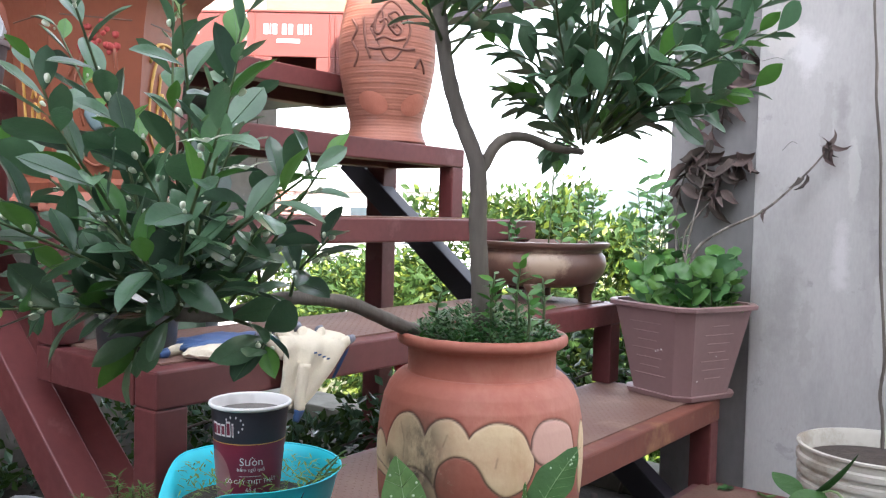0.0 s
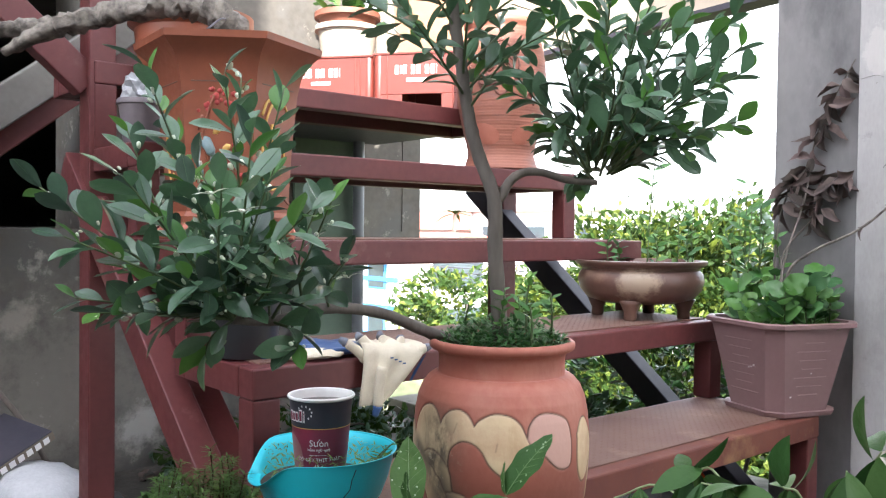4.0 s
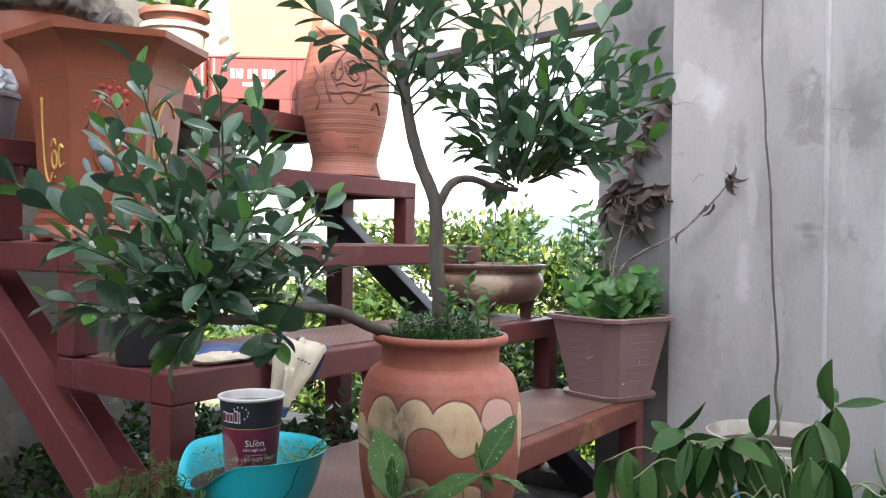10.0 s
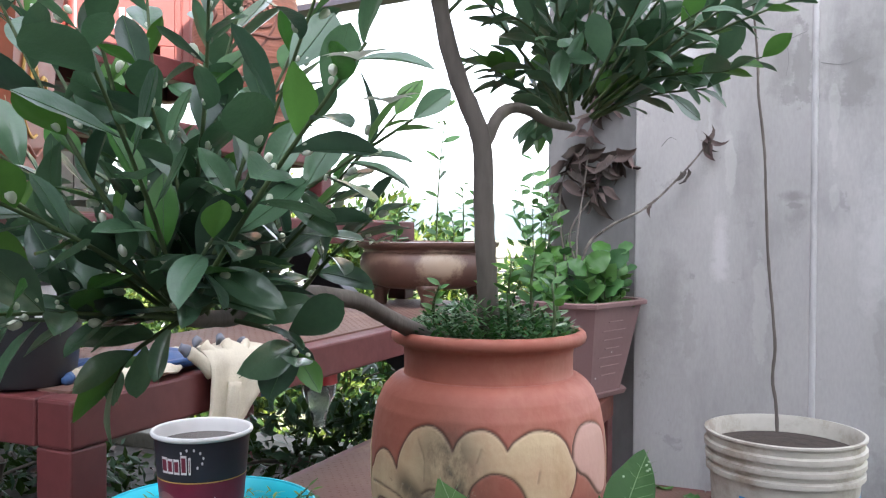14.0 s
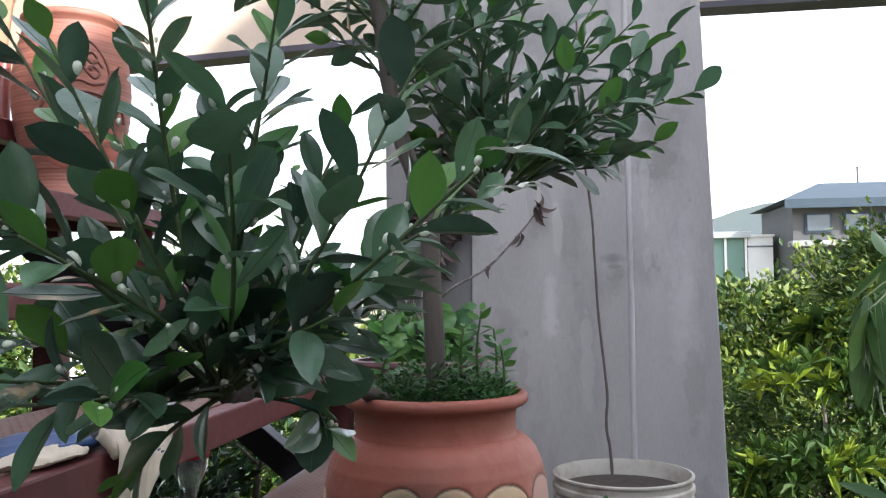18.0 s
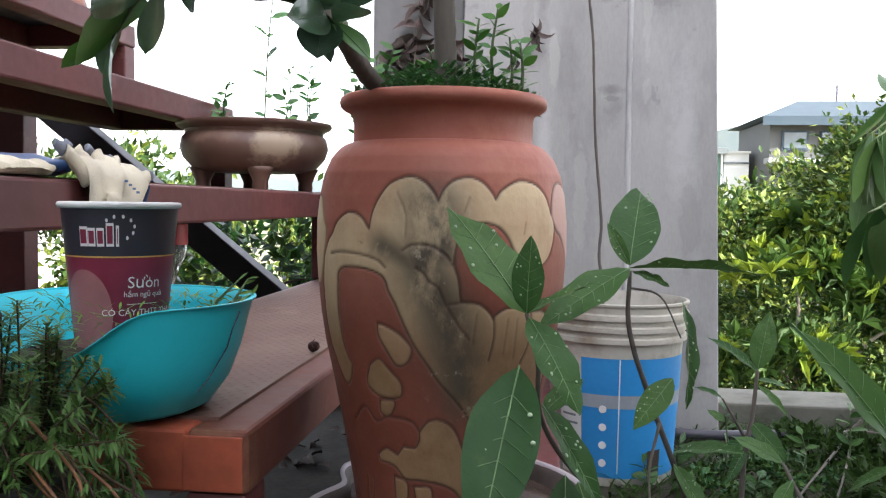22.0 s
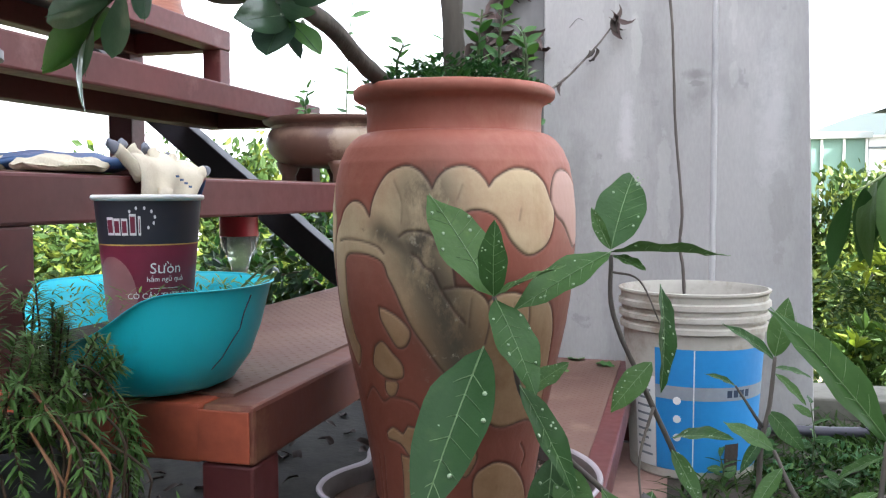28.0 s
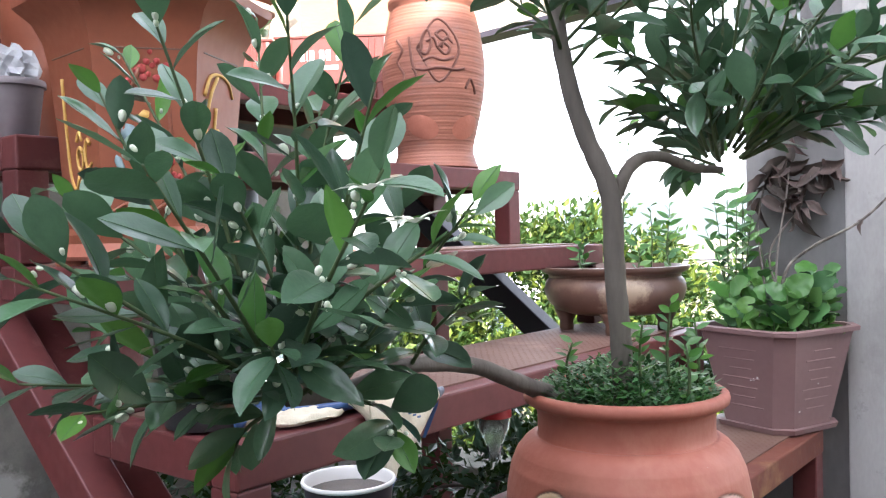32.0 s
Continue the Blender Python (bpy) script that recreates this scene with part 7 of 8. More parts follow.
for pts, frac in ends:
    tube(pts, 0.0011, 0.0007, 5, bm)
    for i in range(int(len(pts) * frac), len(pts)):
        for j in range(16 if i == len(pts) - 1 else 10):
            d = (pts[i] - pts[i - 1]).normalized()
            a = rng.uniform(0, 6.283)
            s = d.orthogonal().normalized()
            s.rotate(Matrix.Rotation(a, 3, d))
            needles.append((NEEDLE, aim(pts[i].lerp(pts[i - 1], rng.random()), d * rng.uniform(0.15, 0.9) + s, (0, 0, 1), 0, rng.uniform(0.6, 1.2))))
tagged(part("stem_mass", bm, STEM_BROWN, trail, "thin brown stems", smooth=True), kind="stuff")
for me, m in needles[:280]:
    put("needle_leaf", me, m, trail)
merge("foliage", needles[280:], trail, "fine needle leaves", "stuff")
for at in ((-0.012, -0.225, 0.105), (-0.04, -0.30, 0.06)):
    stalk = spline([(NX + 0.10, NY + 0.02, 0.0), V((-0.06, -0.26, 0.01)).lerp(V(at), 0.5), at], 6)
    part("flower_stalk", tube(stalk, 0.0012, 0.0009, 5), STEM_ORANGE, trail, smooth=True)
    part("flower_bud", lathe([(0, 0), (0.0022, 0.002), (0.0028, 0.005), (0.0014, 0.009), (0, 0.0105)], at, 8), CUP_PINK_BRIGHT, trail, "closed magenta bud", smooth=True)
    for k in range(5):
        put("needle_leaf", NEEDLE, aim(at, (math.cos(k * 1.25), math.sin(k * 1.25), -0.1), (0, 0, 1), 0, 1.2), trail)
# weeds in the teal bowl
bw = [(NEEDLE, aim(V((BOWL.x + r * math.cos(a), BOWL.y + r * math.sin(a), BOWL.z + 0.06 + rng.uniform(0, 0.035))), (math.cos(b), math.sin(b), rng.uniform(0.0, 1.2)), (0, 0, 1), 0, rng.uniform(0.6, 1.1))) for r, a, b in [(0.09 * math.sqrt(rng.random()), rng.uniform(0, 6.28), rng.uniform(0, 6.28)) for _ in range(520)]]
tagged(merge("bowl_weeds", bw, None), "dry short weeds growing in the teal bowl", "weeds", kind="stuff")
for k in range(5):
    a = rng.uniform(-0.6, 1.4)
    seedling("bowl_sprout", "thin sprout in the teal bowl", BOWL.x + 0.07 * math.cos(a), BOWL.y + 0.07 * math.sin(a), BOWL.z + 0.06, rng.uniform(0.03, 0.055), 12, [NEEDLE], size=1.3, lean=(0.03, 0.02))


# ---- stones, pipe, hose and weeds on the floor ----
def stone(at, size, seed, facets=7):
    r = random.Random(seed)
    bm = bmesh.new()
    bmesh.ops.create_icosphere(bm, subdivisions=3, radius=1)
    off = V((r.uniform(0, 50), r.uniform(0, 50), 0))
    cuts = [V((r.gauss(0, 1), r.gauss(0, 1), r.gauss(0, 0.5))).normalized() for _ in range(facets)]
    for v in bm.verts:
        for face in cuts:
            over = v.co.dot(face) - 0.62
            if over > 0:
                v.co -= face * over
        v.co *= 1 + 0.3 * noise.noise(v.co * 1.1 + off) + 0.12 * noise.noise(v.co * 3.3 + off) + 0.05 * noise.noise(v.co * 9 + off)
        v.co = V((v.co.x * size[0], v.co.y * size[1], v.co.z * size[2])) + V(at)
        v.co.z = max(v.co.z, FLOOR if at[2] < 0.0 else -10)
    return bm


for k, (at, size) in enumerate((((0.184, -0.095, -0.045), (0.045, 0.05, 0.15)), ((0.238, -0.098, -0.06), (0.038, 0.038, 0.13)), ((0.25, -0.23, -0.13), (0.05, 0.04, 0.08)), ((0.12, -0.21, -0.15), (0.05, 0.05, 0.06)), ((0.28, -0.09, -0.12), (0.06, 0.05, 0.09)))):
    part("stone", stone(at, size, 20 + k), ROCK, tagged(thing("stone", "dark grey jagged garden stone beside the basin", "stone", at), group="garden stones"), smooth=28)
root = thing("driftwood", "grey weathered twisted root lying beside the basin", "driftwood", (-0.12, -0.05, -0.1))
part("root", tube(spline([(-0.20, -0.16, FLOOR + 0.04), (-0.155, -0.12, -0.085), (-0.13, -0.09, -0.05), (-0.115, -0.04, -0.012), (-0.085, 0.04, 0.03)], 7), 0.021, 0.013, 10, rough=0.22, rng=rng), DEADWOOD, root, smooth=True)
part("root_fork", tube(spline([(-0.135, -0.10, -0.055), (-0.16, -0.14, -0.03), (-0.17, -0.19, -0.02)], 5), 0.012, 0.006, 8, rough=0.22, rng=rng), DEADWOOD, root, smooth=True)
pp = thing("pvc_pipe", "upright grey plastic pipe with printed letters", "pipe", (0.263, -0.162, FLOOR))
part("pipe_wall", lathe([(0.0175, 0), (0.0175, 0.301), (0.0165, 0.303), (0.0152, 0.303), (0.0150, 0.30), (0.0150, 0.20), (0, 0.20)], (0.263, -0.162, FLOOR), 28), PVC, pp, smooth=50)
for k, ch in enumerate("HỆ SỐ AN TOÀN"):
    if ch != " ":
        wrap_text("printed_letter", ch, 0.0062, (0.263, -0.162), lambda z: 0.0175, math.radians(-92), FLOOR + 0.284 - k * 0.0062, BLUE_DARK, pp, turn=-math.pi / 2)
RUBBLE = mat("pale_rubble", (0.5, 0.49, 0.47), (0.32, 0.31, 0.29), 0.9, scale=14, fine=80, bump=0.5)
for k in range(14):
    at = (rng.uniform(-0.22, -0.02), rng.uniform(0.02, 0.30), FLOOR + 0.012)
    sz = [rng.uniform(0.014, 0.034) for _ in range(3)]
    part("stone", stone(at, sz, 90 + k), RUBBLE if k % 3 else ROCK, tagged(thing("rubble_piece", "pale broken cement rubble on the floor under the stand", "rubble", at), group="rubble pieces"), smooth=50)
for x, y, r in ((-0.10, 0.10, 0.045), (-0.16, 0.19, 0.05), (-0.04, 0.20, 0.035)):
    pb = thing("plastic_bag", "crumpled clear plastic bag on the floor under the stand", "plastic bag", (x, y, FLOOR), "crumpled bags")
    bm = bmesh.new()
    bmesh.ops.create_icosphere(bm, subdivisions=3, radius=1)
    for v in bm.verts:
        k = 1 + 0.45 * noise.noise(v.co * 2.6 + Vector((x * 90, y * 70, 0))) + rng.uniform(-0.12, 0.12)
        v.co = Vector((x + v.co.x * r * k, y + v.co.y * r * k, max(FLOOR + 0.001, FLOOR + 0.6 * r + v.co.z * r * k)))
    part("film", bm, BAG_WHITE, pb)
slab = thing("clay_slab", "worn pinkish clay slab under the bucket", "slab", (0.24, 0.88, FLOOR))
part("slab", box(0.06, 0.40, 0.72, 1.10, FLOOR, FLOOR + 0.0035, 0.001), mat("worn_pink_clay", (0.34, 0.2, 0.16), (0.22, 0.13, 0.105), 0.85, scale=9, fine=60, bump=0.4), slab)
hose = thing("hose_pipe", "grey water pipe lying along the wall", "pipe", (0.5, 1.2, FLOOR))
part("hose", tube(spline([(0.32, 1.22, FLOOR + 0.03), (0.5, 1.2, FLOOR + 0.03), (0.8, 1.25, FLOOR + 0.03), (1.2, 1.2, FLOOR + 0.03)], 6), 0.012, 0.012, 10), DARK_STEEL, hose, smooth=True)
WITHER0 = [leaf_mesh("dry_leaf", 0.05, 0.022, DEAD_LEAF, 0.5, d, 0.4, 5, tw, 0.06) for d, tw in ((0.4, 0.5), (0.7, -0.8))]
GRASS = [leaf_mesh("blade", 0.09, 0.0075, m, 0.2, 0.5, 0.3, 4) for m in (WEED, WEED)]
blades = []
for k in range(8000):
    x, y = rng.uniform(0.22, 1.2), rng.uniform(0.1, 1.4)
    a = rng.uniform(0, 6.283)
    blades.append((rng.choice(GRASS), aim((x, y, FLOOR), (math.cos(a), math.sin(a), rng.uniform(0.4, 1.8)), (0, 0, 1), 0, rng.uniform(0.25, 0.8))))
for k in range(500):
    x, y = rng.uniform(-0.35, 0.1), rng.uniform(-0.55, -0.2)
    a = rng.uniform(0, 6.283)
    blades.append((rng.choice(GRASS), aim((x, y, FLOOR), (math.cos(a), math.sin(a), rng.uniform(0.6, 2.2)), (0, 0, 1), 0, rng.uniform(0.5, 1.1))))
tagged(merge("floor_weeds", blades, None), "fine grassy weeds growing on the terrace floor", "weeds", kind="stuff")
for k in range(16):
    x, y = rng.uniform(0.28, 1.0), rng.uniform(0.2, 1.35)
    seedling("weed_clump", "leafy green weed growing in the soil strip", x, y, FLOOR + 0.004, rng.uniform(0.05, 0.16), 12, [BROAD[0], BROAD[3], BROAD[1]], spread=0.4, size=0.42)
rim_pot("soil_pot", "black pot of dry soil beside the saplings", "plant pot", (0.40, -0.19, FLOOR), 0.085, 0.07, 0.235, BLACK_PLASTIC)
for k, (x, y) in enumerate(((-0.05, 1.0), (0.0, 1.12), (-0.08, 1.14), (0.04, 1.09))):
    dl = thing("fallen_leaf", "fallen green leaf on the lowest tread", "leaf", (x, y, -0.012))
    put("blade", ROUND_LEAF[k % 3], aim((x, y, -0.009), (math.cos(k * 2), math.sin(k * 2), 0.02)), dl)
litter = []
for k in range(500):
    x, y, a = rng.uniform(-1.9, 0.0), rng.uniform(-0.25, 1.4), rng.uniform(0, 6.283)
    litter.append((rng.choice(WITHER0), aim((x, y, FLOOR + 0.012), (math.cos(a), math.sin(a), rng.uniform(-0.1, 0.3)), (0, 0, 1), rng.uniform(-0.4, 0.4), rng.uniform(0.6, 1.1))))
tagged(merge("fallen_leaves", litter, None), "dry brown leaves strewn under the stand", "leaves", kind="stuff")
for x, y, r in ((-0.61, 1.46, 0.035), (-0.545, 1.485, 0.03)):
    tm = thing("tomato", "ripe red tomato on the terrace edge", "tomato", (x, y, -0.135), "tomatoes")
    part("fruit", lathe([(0, 0.006), (r * 0.5, 0.001), (r * 0.9, r * 0.4), (r, r * 0.85), (r * 0.85, r * 1.4), (r * 0.4, r * 1.68), (0, r * 1.6)], (x, y, -0.137), 24), TOMATO, tm, smooth=True)
    part("calyx", lathe([(0, 0.0), (0.006, 0.001), (0.004, 0.006), (0, 0.008)], (x, y, -0.137 + r * 1.6), 6), TWIG_GREEN, tm)
bag_at = ((-1.62, -0.17, "woven_sack", "white woven sack slumped by the wall", BAG_WHITE, (0.17, 0.15, 0.09)), (-1.46, -0.08, "bin_bag", "black bin bag by the stand", BAG_BLACK, (0.13, 0.11, 0.06)), (-1.5, 0.20, "woven_sack", "small white sack on the floor", BAG_WHITE, (0.10, 0.09, 0.035)))
for k, (x, y, nm, lb, mt, sz) in enumerate(bag_at):
    part("sack", stone((x, y, FLOOR + sz[2] * 0.75), sz, 60 + k, 0), mt, thing(nm, lb, "bag", (x, y, FLOOR)), smooth=True)
cb2 = thing("cardboard_box", "flattened printed cardboard box leaning on the sack", "cardboard box", (-1.66, -0.22, 0.0))
part("board", box(-0.11, 0.11, -0.09, 0.09, -0.012, 0.012, 0.002, turn=pose(-1.71, -0.235, 0.01, 24, 6, 20)), mat("cardboard", (0.13, 0.105, 0.08), (0.19, 0.15, 0.11), 0.85), cb2)
part("board_edge", box(-0.108, 0.108, -0.088, 0.088, 0.0125, 0.017, 0.001, turn=pose(-1.71, -0.235, 0.01, 24, 6, 20)), DARK_STEEL, cb2)
for k in range(6):
    part("print_bar", box(0.109, 0.1115, -0.075 + 0.026 * k, -0.058 + 0.026 * k, -0.009, 0.008, turn=pose(-1.71, -0.235, 0.01, 24, 6, 20)), PAPER_WHITE, cb2)
cane = thing("cane", "thin dark cane leaning on the old wall", "cane", (-1.66, -0.05, FLOOR))
part("rod", tube(spline([(-1.66, -0.06, FLOOR), (-1.78, -0.17, 0.06), (-1.90, -0.28, 0.22)], 5), 0.009, 0.007, 8, rough=0.1, rng=rng), BARK, cane, smooth=True)

# ---- withered vine on the pillar, dry twig over the wall ----
WITHER = [leaf_mesh("withered_leaf", 0.075, w, DEAD_LEAF, 0.75, d, 0.4, 7, tw, 0.10) for w, d, tw in ((0.03, 0.5, 0.8), (0.026, 0.9, -1.1), (0.034, 0.3, 1.6), (0.024, 0.7, 2.2))]
vine = thing("withered_vine", "withered brown vine with curled dry leaves on the pillar", "vine", (-0.2, 1.25, 0.42))
for line, n in (([(-0.20, 1.08, 0.40), (-0.22, 1.16, 0.55), (-0.23, 1.27, 0.70), (-0.22, 1.30, 0.85), (-0.18, 1.31, 0.95), (-0.13, 1.31, 1.04)], 24), ([(-0.16, 1.1, 0.40), (-0.25, 1.2, 0.55), (-0.21, 1.29, 0.66), (-0.18, 1.3, 0.74), (-0.13, 1.3, 0.76)], 26), ([(-0.24, 1.15, 0.45), (-0.29, 1.25, 0.62), (-0.28, 1.3, 0.74), (-0.23, 1.3, 0.78)], 20)):
    pl = spline(line, 6)
    part("stem", tube(pl, 0.003, 0.0015, 6), BARK, vine, smooth=True)
    for k in range(n):
        p = pl[int((0.5 + 0.5 * k / n) * (len(pl) - 1))]
        put("leaf", rng.choice(WITHER), aim(p, (rng.uniform(-1, 1), rng.uniform(-0.8, 0.1), rng.uniform(-1.0, 0.2)), (0, -0.6, 1), rng.uniform(-1, 1), rng.uniform(0.6, 1.15)), vine)
twig = thing("dry_twig", "dry twig with curled brown leaf tips in front of the wall", "twig", (-0.16, 1.12, 0.56))
tw_line = spline([(-0.20, 1.10, 0.40), (-0.19, 1.12, 0.52), (-0.145, 1.16, 0.575), (-0.066, 1.2, 0.622), (0.0, 1.235, 0.69), (0.052, 1.249, 0.755), (0.066, 1.25, 0.785)], 6)
part("stem", tube(tw_line, 0.0042, 0.0016, 7, rough=0.15, rng=rng), DEADWOOD, twig, smooth=True)
for t, s in ((0.98, 0.6), (0.93, 0.65), (0.95, 0.55), (0.88, 0.6), (0.74, 0.75), (0.70, 0.55), (1.0, 0.5), (0.9, 0.5), (0.96, 0.45), (0.55, 0.45)):
    p = tw_line[int(t * (len(tw_line) - 1))]
    put("leaf", rng.choice(WITHER), aim(p, (rng.uniform(-0.5, 0.7), -0.4, rng.uniform(-1, 0.8)), (0, 0, 1), rng.uniform(-1, 1), s), twig)
for k in range(9):
    seedling("pillar_creeper", "green creeper leaves beside the planter", PL[0] + rng.uniform(0.07, 0.11), PL[1] + rng.uniform(-0.06, 0.06), 0.385, rng.uniform(0.05, 0.14), 6, ROUND_LEAF, size=0.9, lean=(rng.uniform(0, 0.05), 0)) if k < 5 else None


# ---- leafy shrubs beyond the stand ----
def leaf_cloud(name, label, category, trunk, blobs, n, size, mats, seed, kind="thing", crown_name="crown"):
    """A tree: tapered trunk with limbs, and a crown of many bent leaves in uneven clumps."""
    r = np.random.default_rng(seed)
    ob = thing(name, label, category, trunk[0])
    tl = spline(trunk, 6)
    part("trunk", tube(tl, trunk_r(size), trunk_r(size) * 0.5, 8, rough=0.1, rng=rng), BARK, ob, smooth=True)
    top = tl[-1]
    for k, (c, rad) in enumerate(blobs):
        part("limb", tube(spline([tl[int(len(tl) * 0.6)], top.lerp(V(c), 0.5) + V((0, 0, 0.1 * rad[2])), c], 5), trunk_r(size) * 0.45, trunk_r(size) * 0.12, 6), BARK, ob, smooth=True)
    weights = np.array([b[1][0] * b[1][1] + b[1][0] * b[1][2] for b in blobs])
    pick = r.choice(len(blobs), n, p=weights / weights.sum())
    centre, rad = np.array([b[0] for b in blobs])[pick], np.array([b[1] for b in blobs])[pick]
    cd = r.normal(size=(len(blobs), 40, 3))
    cd /= np.linalg.norm(cd, axis=-1, keepdims=True)
    cs = r.uniform(0.5, 1.04, size=(len(blobs), 40))
    which = r.integers(40, size=n)
    d = cd[pick, which]
    p = centre + rad * (d * cs[pick, which][:, None] + r.normal(size=(n, 3)) * 0.12)
    f = d + r.normal(size=(n, 3)) * 0.8
    f /= np.linalg.norm(f, axis=1, keepdims=True)
    u = np.cross(f, r.normal(size=(n, 3)))
    u /= np.linalg.norm(u, axis=1, keepdims=True) + 1e-9
    w = np.cross(f, u)
    L = (size * r.uniform(0.6, 1.3, size=n))[:, None]
    verts = np.stack([p, p + f * L * 0.5 + u * L * 0.24 + w * L * 0.06, p + f * L, p + f * L * 0.5 - u * L * 0.24 + w * L * 0.06], 1).reshape(-1, 3)
    k = np.arange(n) * 4
    faces = np.stack([k, k + 1, k + 2, k, k + 2, k + 3], 1).reshape(-1, 3)
    mi = np.repeat(np.arange(n) % len(mats), 2)
    me = bpy.data.meshes.new(crown_name)
    me.from_pydata(verts.tolist(), [], faces.tolist())
    for m in mats:
        me.materials.append(m)
    me.polygons.foreach_set("material_index", mi.tolist())
    tagged(link(crown_name, me, ob), kind="stuff")
    return ob


def trunk_r(size):
    return 0.35 * size


leaf_cloud("terrace_shrub", "leafy shrub growing at the edge behind the stand", "shrub", [(-0.75, 1.42, FLOOR), (-0.75, 1.45, 0.05), (-0.72, 1.48, 0.15)], [((-0.72, 1.5, 0.16), (0.26, 0.14, 0.16)), ((-0.45, 1.5, 0.12), (0.18, 0.12, 0.16)), ((-1.0, 1.48, 0.10), (0.2, 0.13, 0.16))], 1500, 0.04, [LEAF, TREE_LEAF2, LEAF_YOUNG], 3)
leaf_cloud("terrace_shrub", "dark leafy shrub growing under the stand", "shrub", [(-0.78, 0.85, FLOOR), (-0.78, 0.85, 0.0), (-0.76, 0.88, 0.08)], [((-0.76, 0.86, 0.06), (0.2, 0.24, 0.14)), ((-0.85, 0.5, 0.02), (0.14, 0.2, 0.13))], 1500, 0.035, [LEAF, TREE_LEAF2], 4)
vstem = thing("vine", "dark curling vine stems behind the stand", "vine", (-0.35, 1.4, FLOOR))
for pts in ([(-0.5, 1.42, FLOOR), (-0.42, 1.4, 0.05), (-0.36, 1.38, 0.16), (-0.40, 1.38, 0.28), (-0.46, 1.4, 0.32)], [(-0.3, 1.42, FLOOR), (-0.28, 1.4, 0.05), (-0.34, 1.39, 0.2), (-0.30, 1.4, 0.34)], [(-0.45, 1.4, 0.1), (-0.33, 1.37, 0.12), (-0.27, 1.38, 0.22), (-0.34, 1.4, 0.31)]):
    part("stem", tube(spline(pts, 7), 0.006, 0.003, 7, rough=0.1, rng=rng), BARK, vstem, smooth=True)

leaf_cloud("terrace_shrub", "dark tangled weeds along the foot of the house wall", "shrub", [(-1.72, 0.8, FLOOR), (-1.72, 0.8, -0.12), (-1.7, 0.8, -0.05)], [((-1.74, 0.62, -0.1), (0.14, 0.2, 0.10)), ((-1.72, 0.85, -0.07), (0.14, 0.2, 0.12)), ((-1.6, 1.0, -0.12), (0.16, 0.18, 0.08)), ((-1.76, 0.4, -0.13), (0.12, 0.18, 0.07))], 1500, 0.04, [TREE_LEAF2, WEED, LEAF], 27)
leaf_cloud("terrace_shrub", "dark leafy weeds crowding the kerb", "shrub", [(0.80, 1.2, FLOOR), (0.80, 1.2, -0.14), (0.82, 1.2, -0.11)], [((0.72, 1.15, -0.175), (0.16, 0.14, 0.045)), ((0.95, 1.05, -0.165), (0.18, 0.16, 0.06)), ((0.55, 0.6, -0.18), (0.14, 0.16, 0.05)), ((0.80, 0.75, -0.165), (0.18, 0.16, 0.07)), ((0.40, 0.5, -0.185), (0.12, 0.14, 0.035))], 8000, 0.024, [TREE_LEAF2, WEED, WEED], 22)
HANGING = [leaf_mesh("hanging_leaf", 0.15, w, MANGO_LEAF, f, d, 0.55, 10, tw, 0.02, VEIN, False) for w, f, d, tw in ((0.040, 0.16, 0.18, 0.2), (0.034, 0.25, 0.35, -0.3), (0.044, 0.12, 0.10, 0.4), (0.036, 0.3, -0.15, 0.15))]
hang = thing("hanging_tree", "young tree with long hanging green leaves at the terrace edge", "tree", (1.14, 1.30, FLOOR))
hang_line = spline([(1.14, 1.30, FLOOR), (1.13, 1.29, 0.1), (1.10, 1.28, 0.4), (1.06, 1.27, 0.68)], 6)
part("trunk", tube(hang_line, 0.014, 0.008, 9, rough=0.1, rng=rng), BARK, hang, smooth=True)
for x, y, z, n in ((0.79, 1.10, 0.52, 10), (0.85, 1.20, 0.555, 11), (0.89, 1.02, 0.525, 11), (0.97, 1.20, 0.58, 11), (0.84, 1.30, 0.54, 9), (0.79, 1.18, 0.44, 9), (0.89, 1.30, 0.43, 10), (0.98, 1.05, 0.42, 10), (0.87, 1.12, 0.40, 9), (0.93, 1.38, 0.64, 7), (1.02, 1.36, 0.68, 8), (1.04, 1.10, 0.62, 9)):
    tip = V((x, y, z))
    line = spline([hang_line[12], hang_line[-3].lerp(tip, 0.6) + V((0, 0, 0.02)), tip], 7)
    part("twig", tube(line, 0.004, 0.0018, 6), PETIOLE, hang, smooth=True)
    for k in range(n):
        a = k * 2.4 + rng.uniform(-0.4, 0.4)
        d = V((0.42 * math.cos(a), 0.42 * math.sin(a), rng.uniform(-1.3, -0.55) if z < 0.63 or k % 3 else rng.uniform(-0.2, 0.5)))
        put("leaf", rng.choice(HANGING), aim(line[-1 - k % 3], d, (math.cos(a), math.sin(a), 0.5), rng.uniform(-0.6, 0.6), rng.uniform(0.8, 1.12)), hang)
leaf_cloud("weed_mound", "low mound of fine green weeds by the kerb", "weeds", [(0.52, 0.92, FLOOR), (0.52, 0.92, -0.17), (0.53, 0.92, -0.155)], [((0.50, 0.92, -0.17), (0.11, 0.10, 0.055)), ((0.62, 0.98, -0.18), (0.10, 0.10, 0.05)), ((0.42, 0.85, -0.185), (0.07, 0.08, 0.04))], 2600, 0.017, [MOSSY, WEED, FERN], 21)

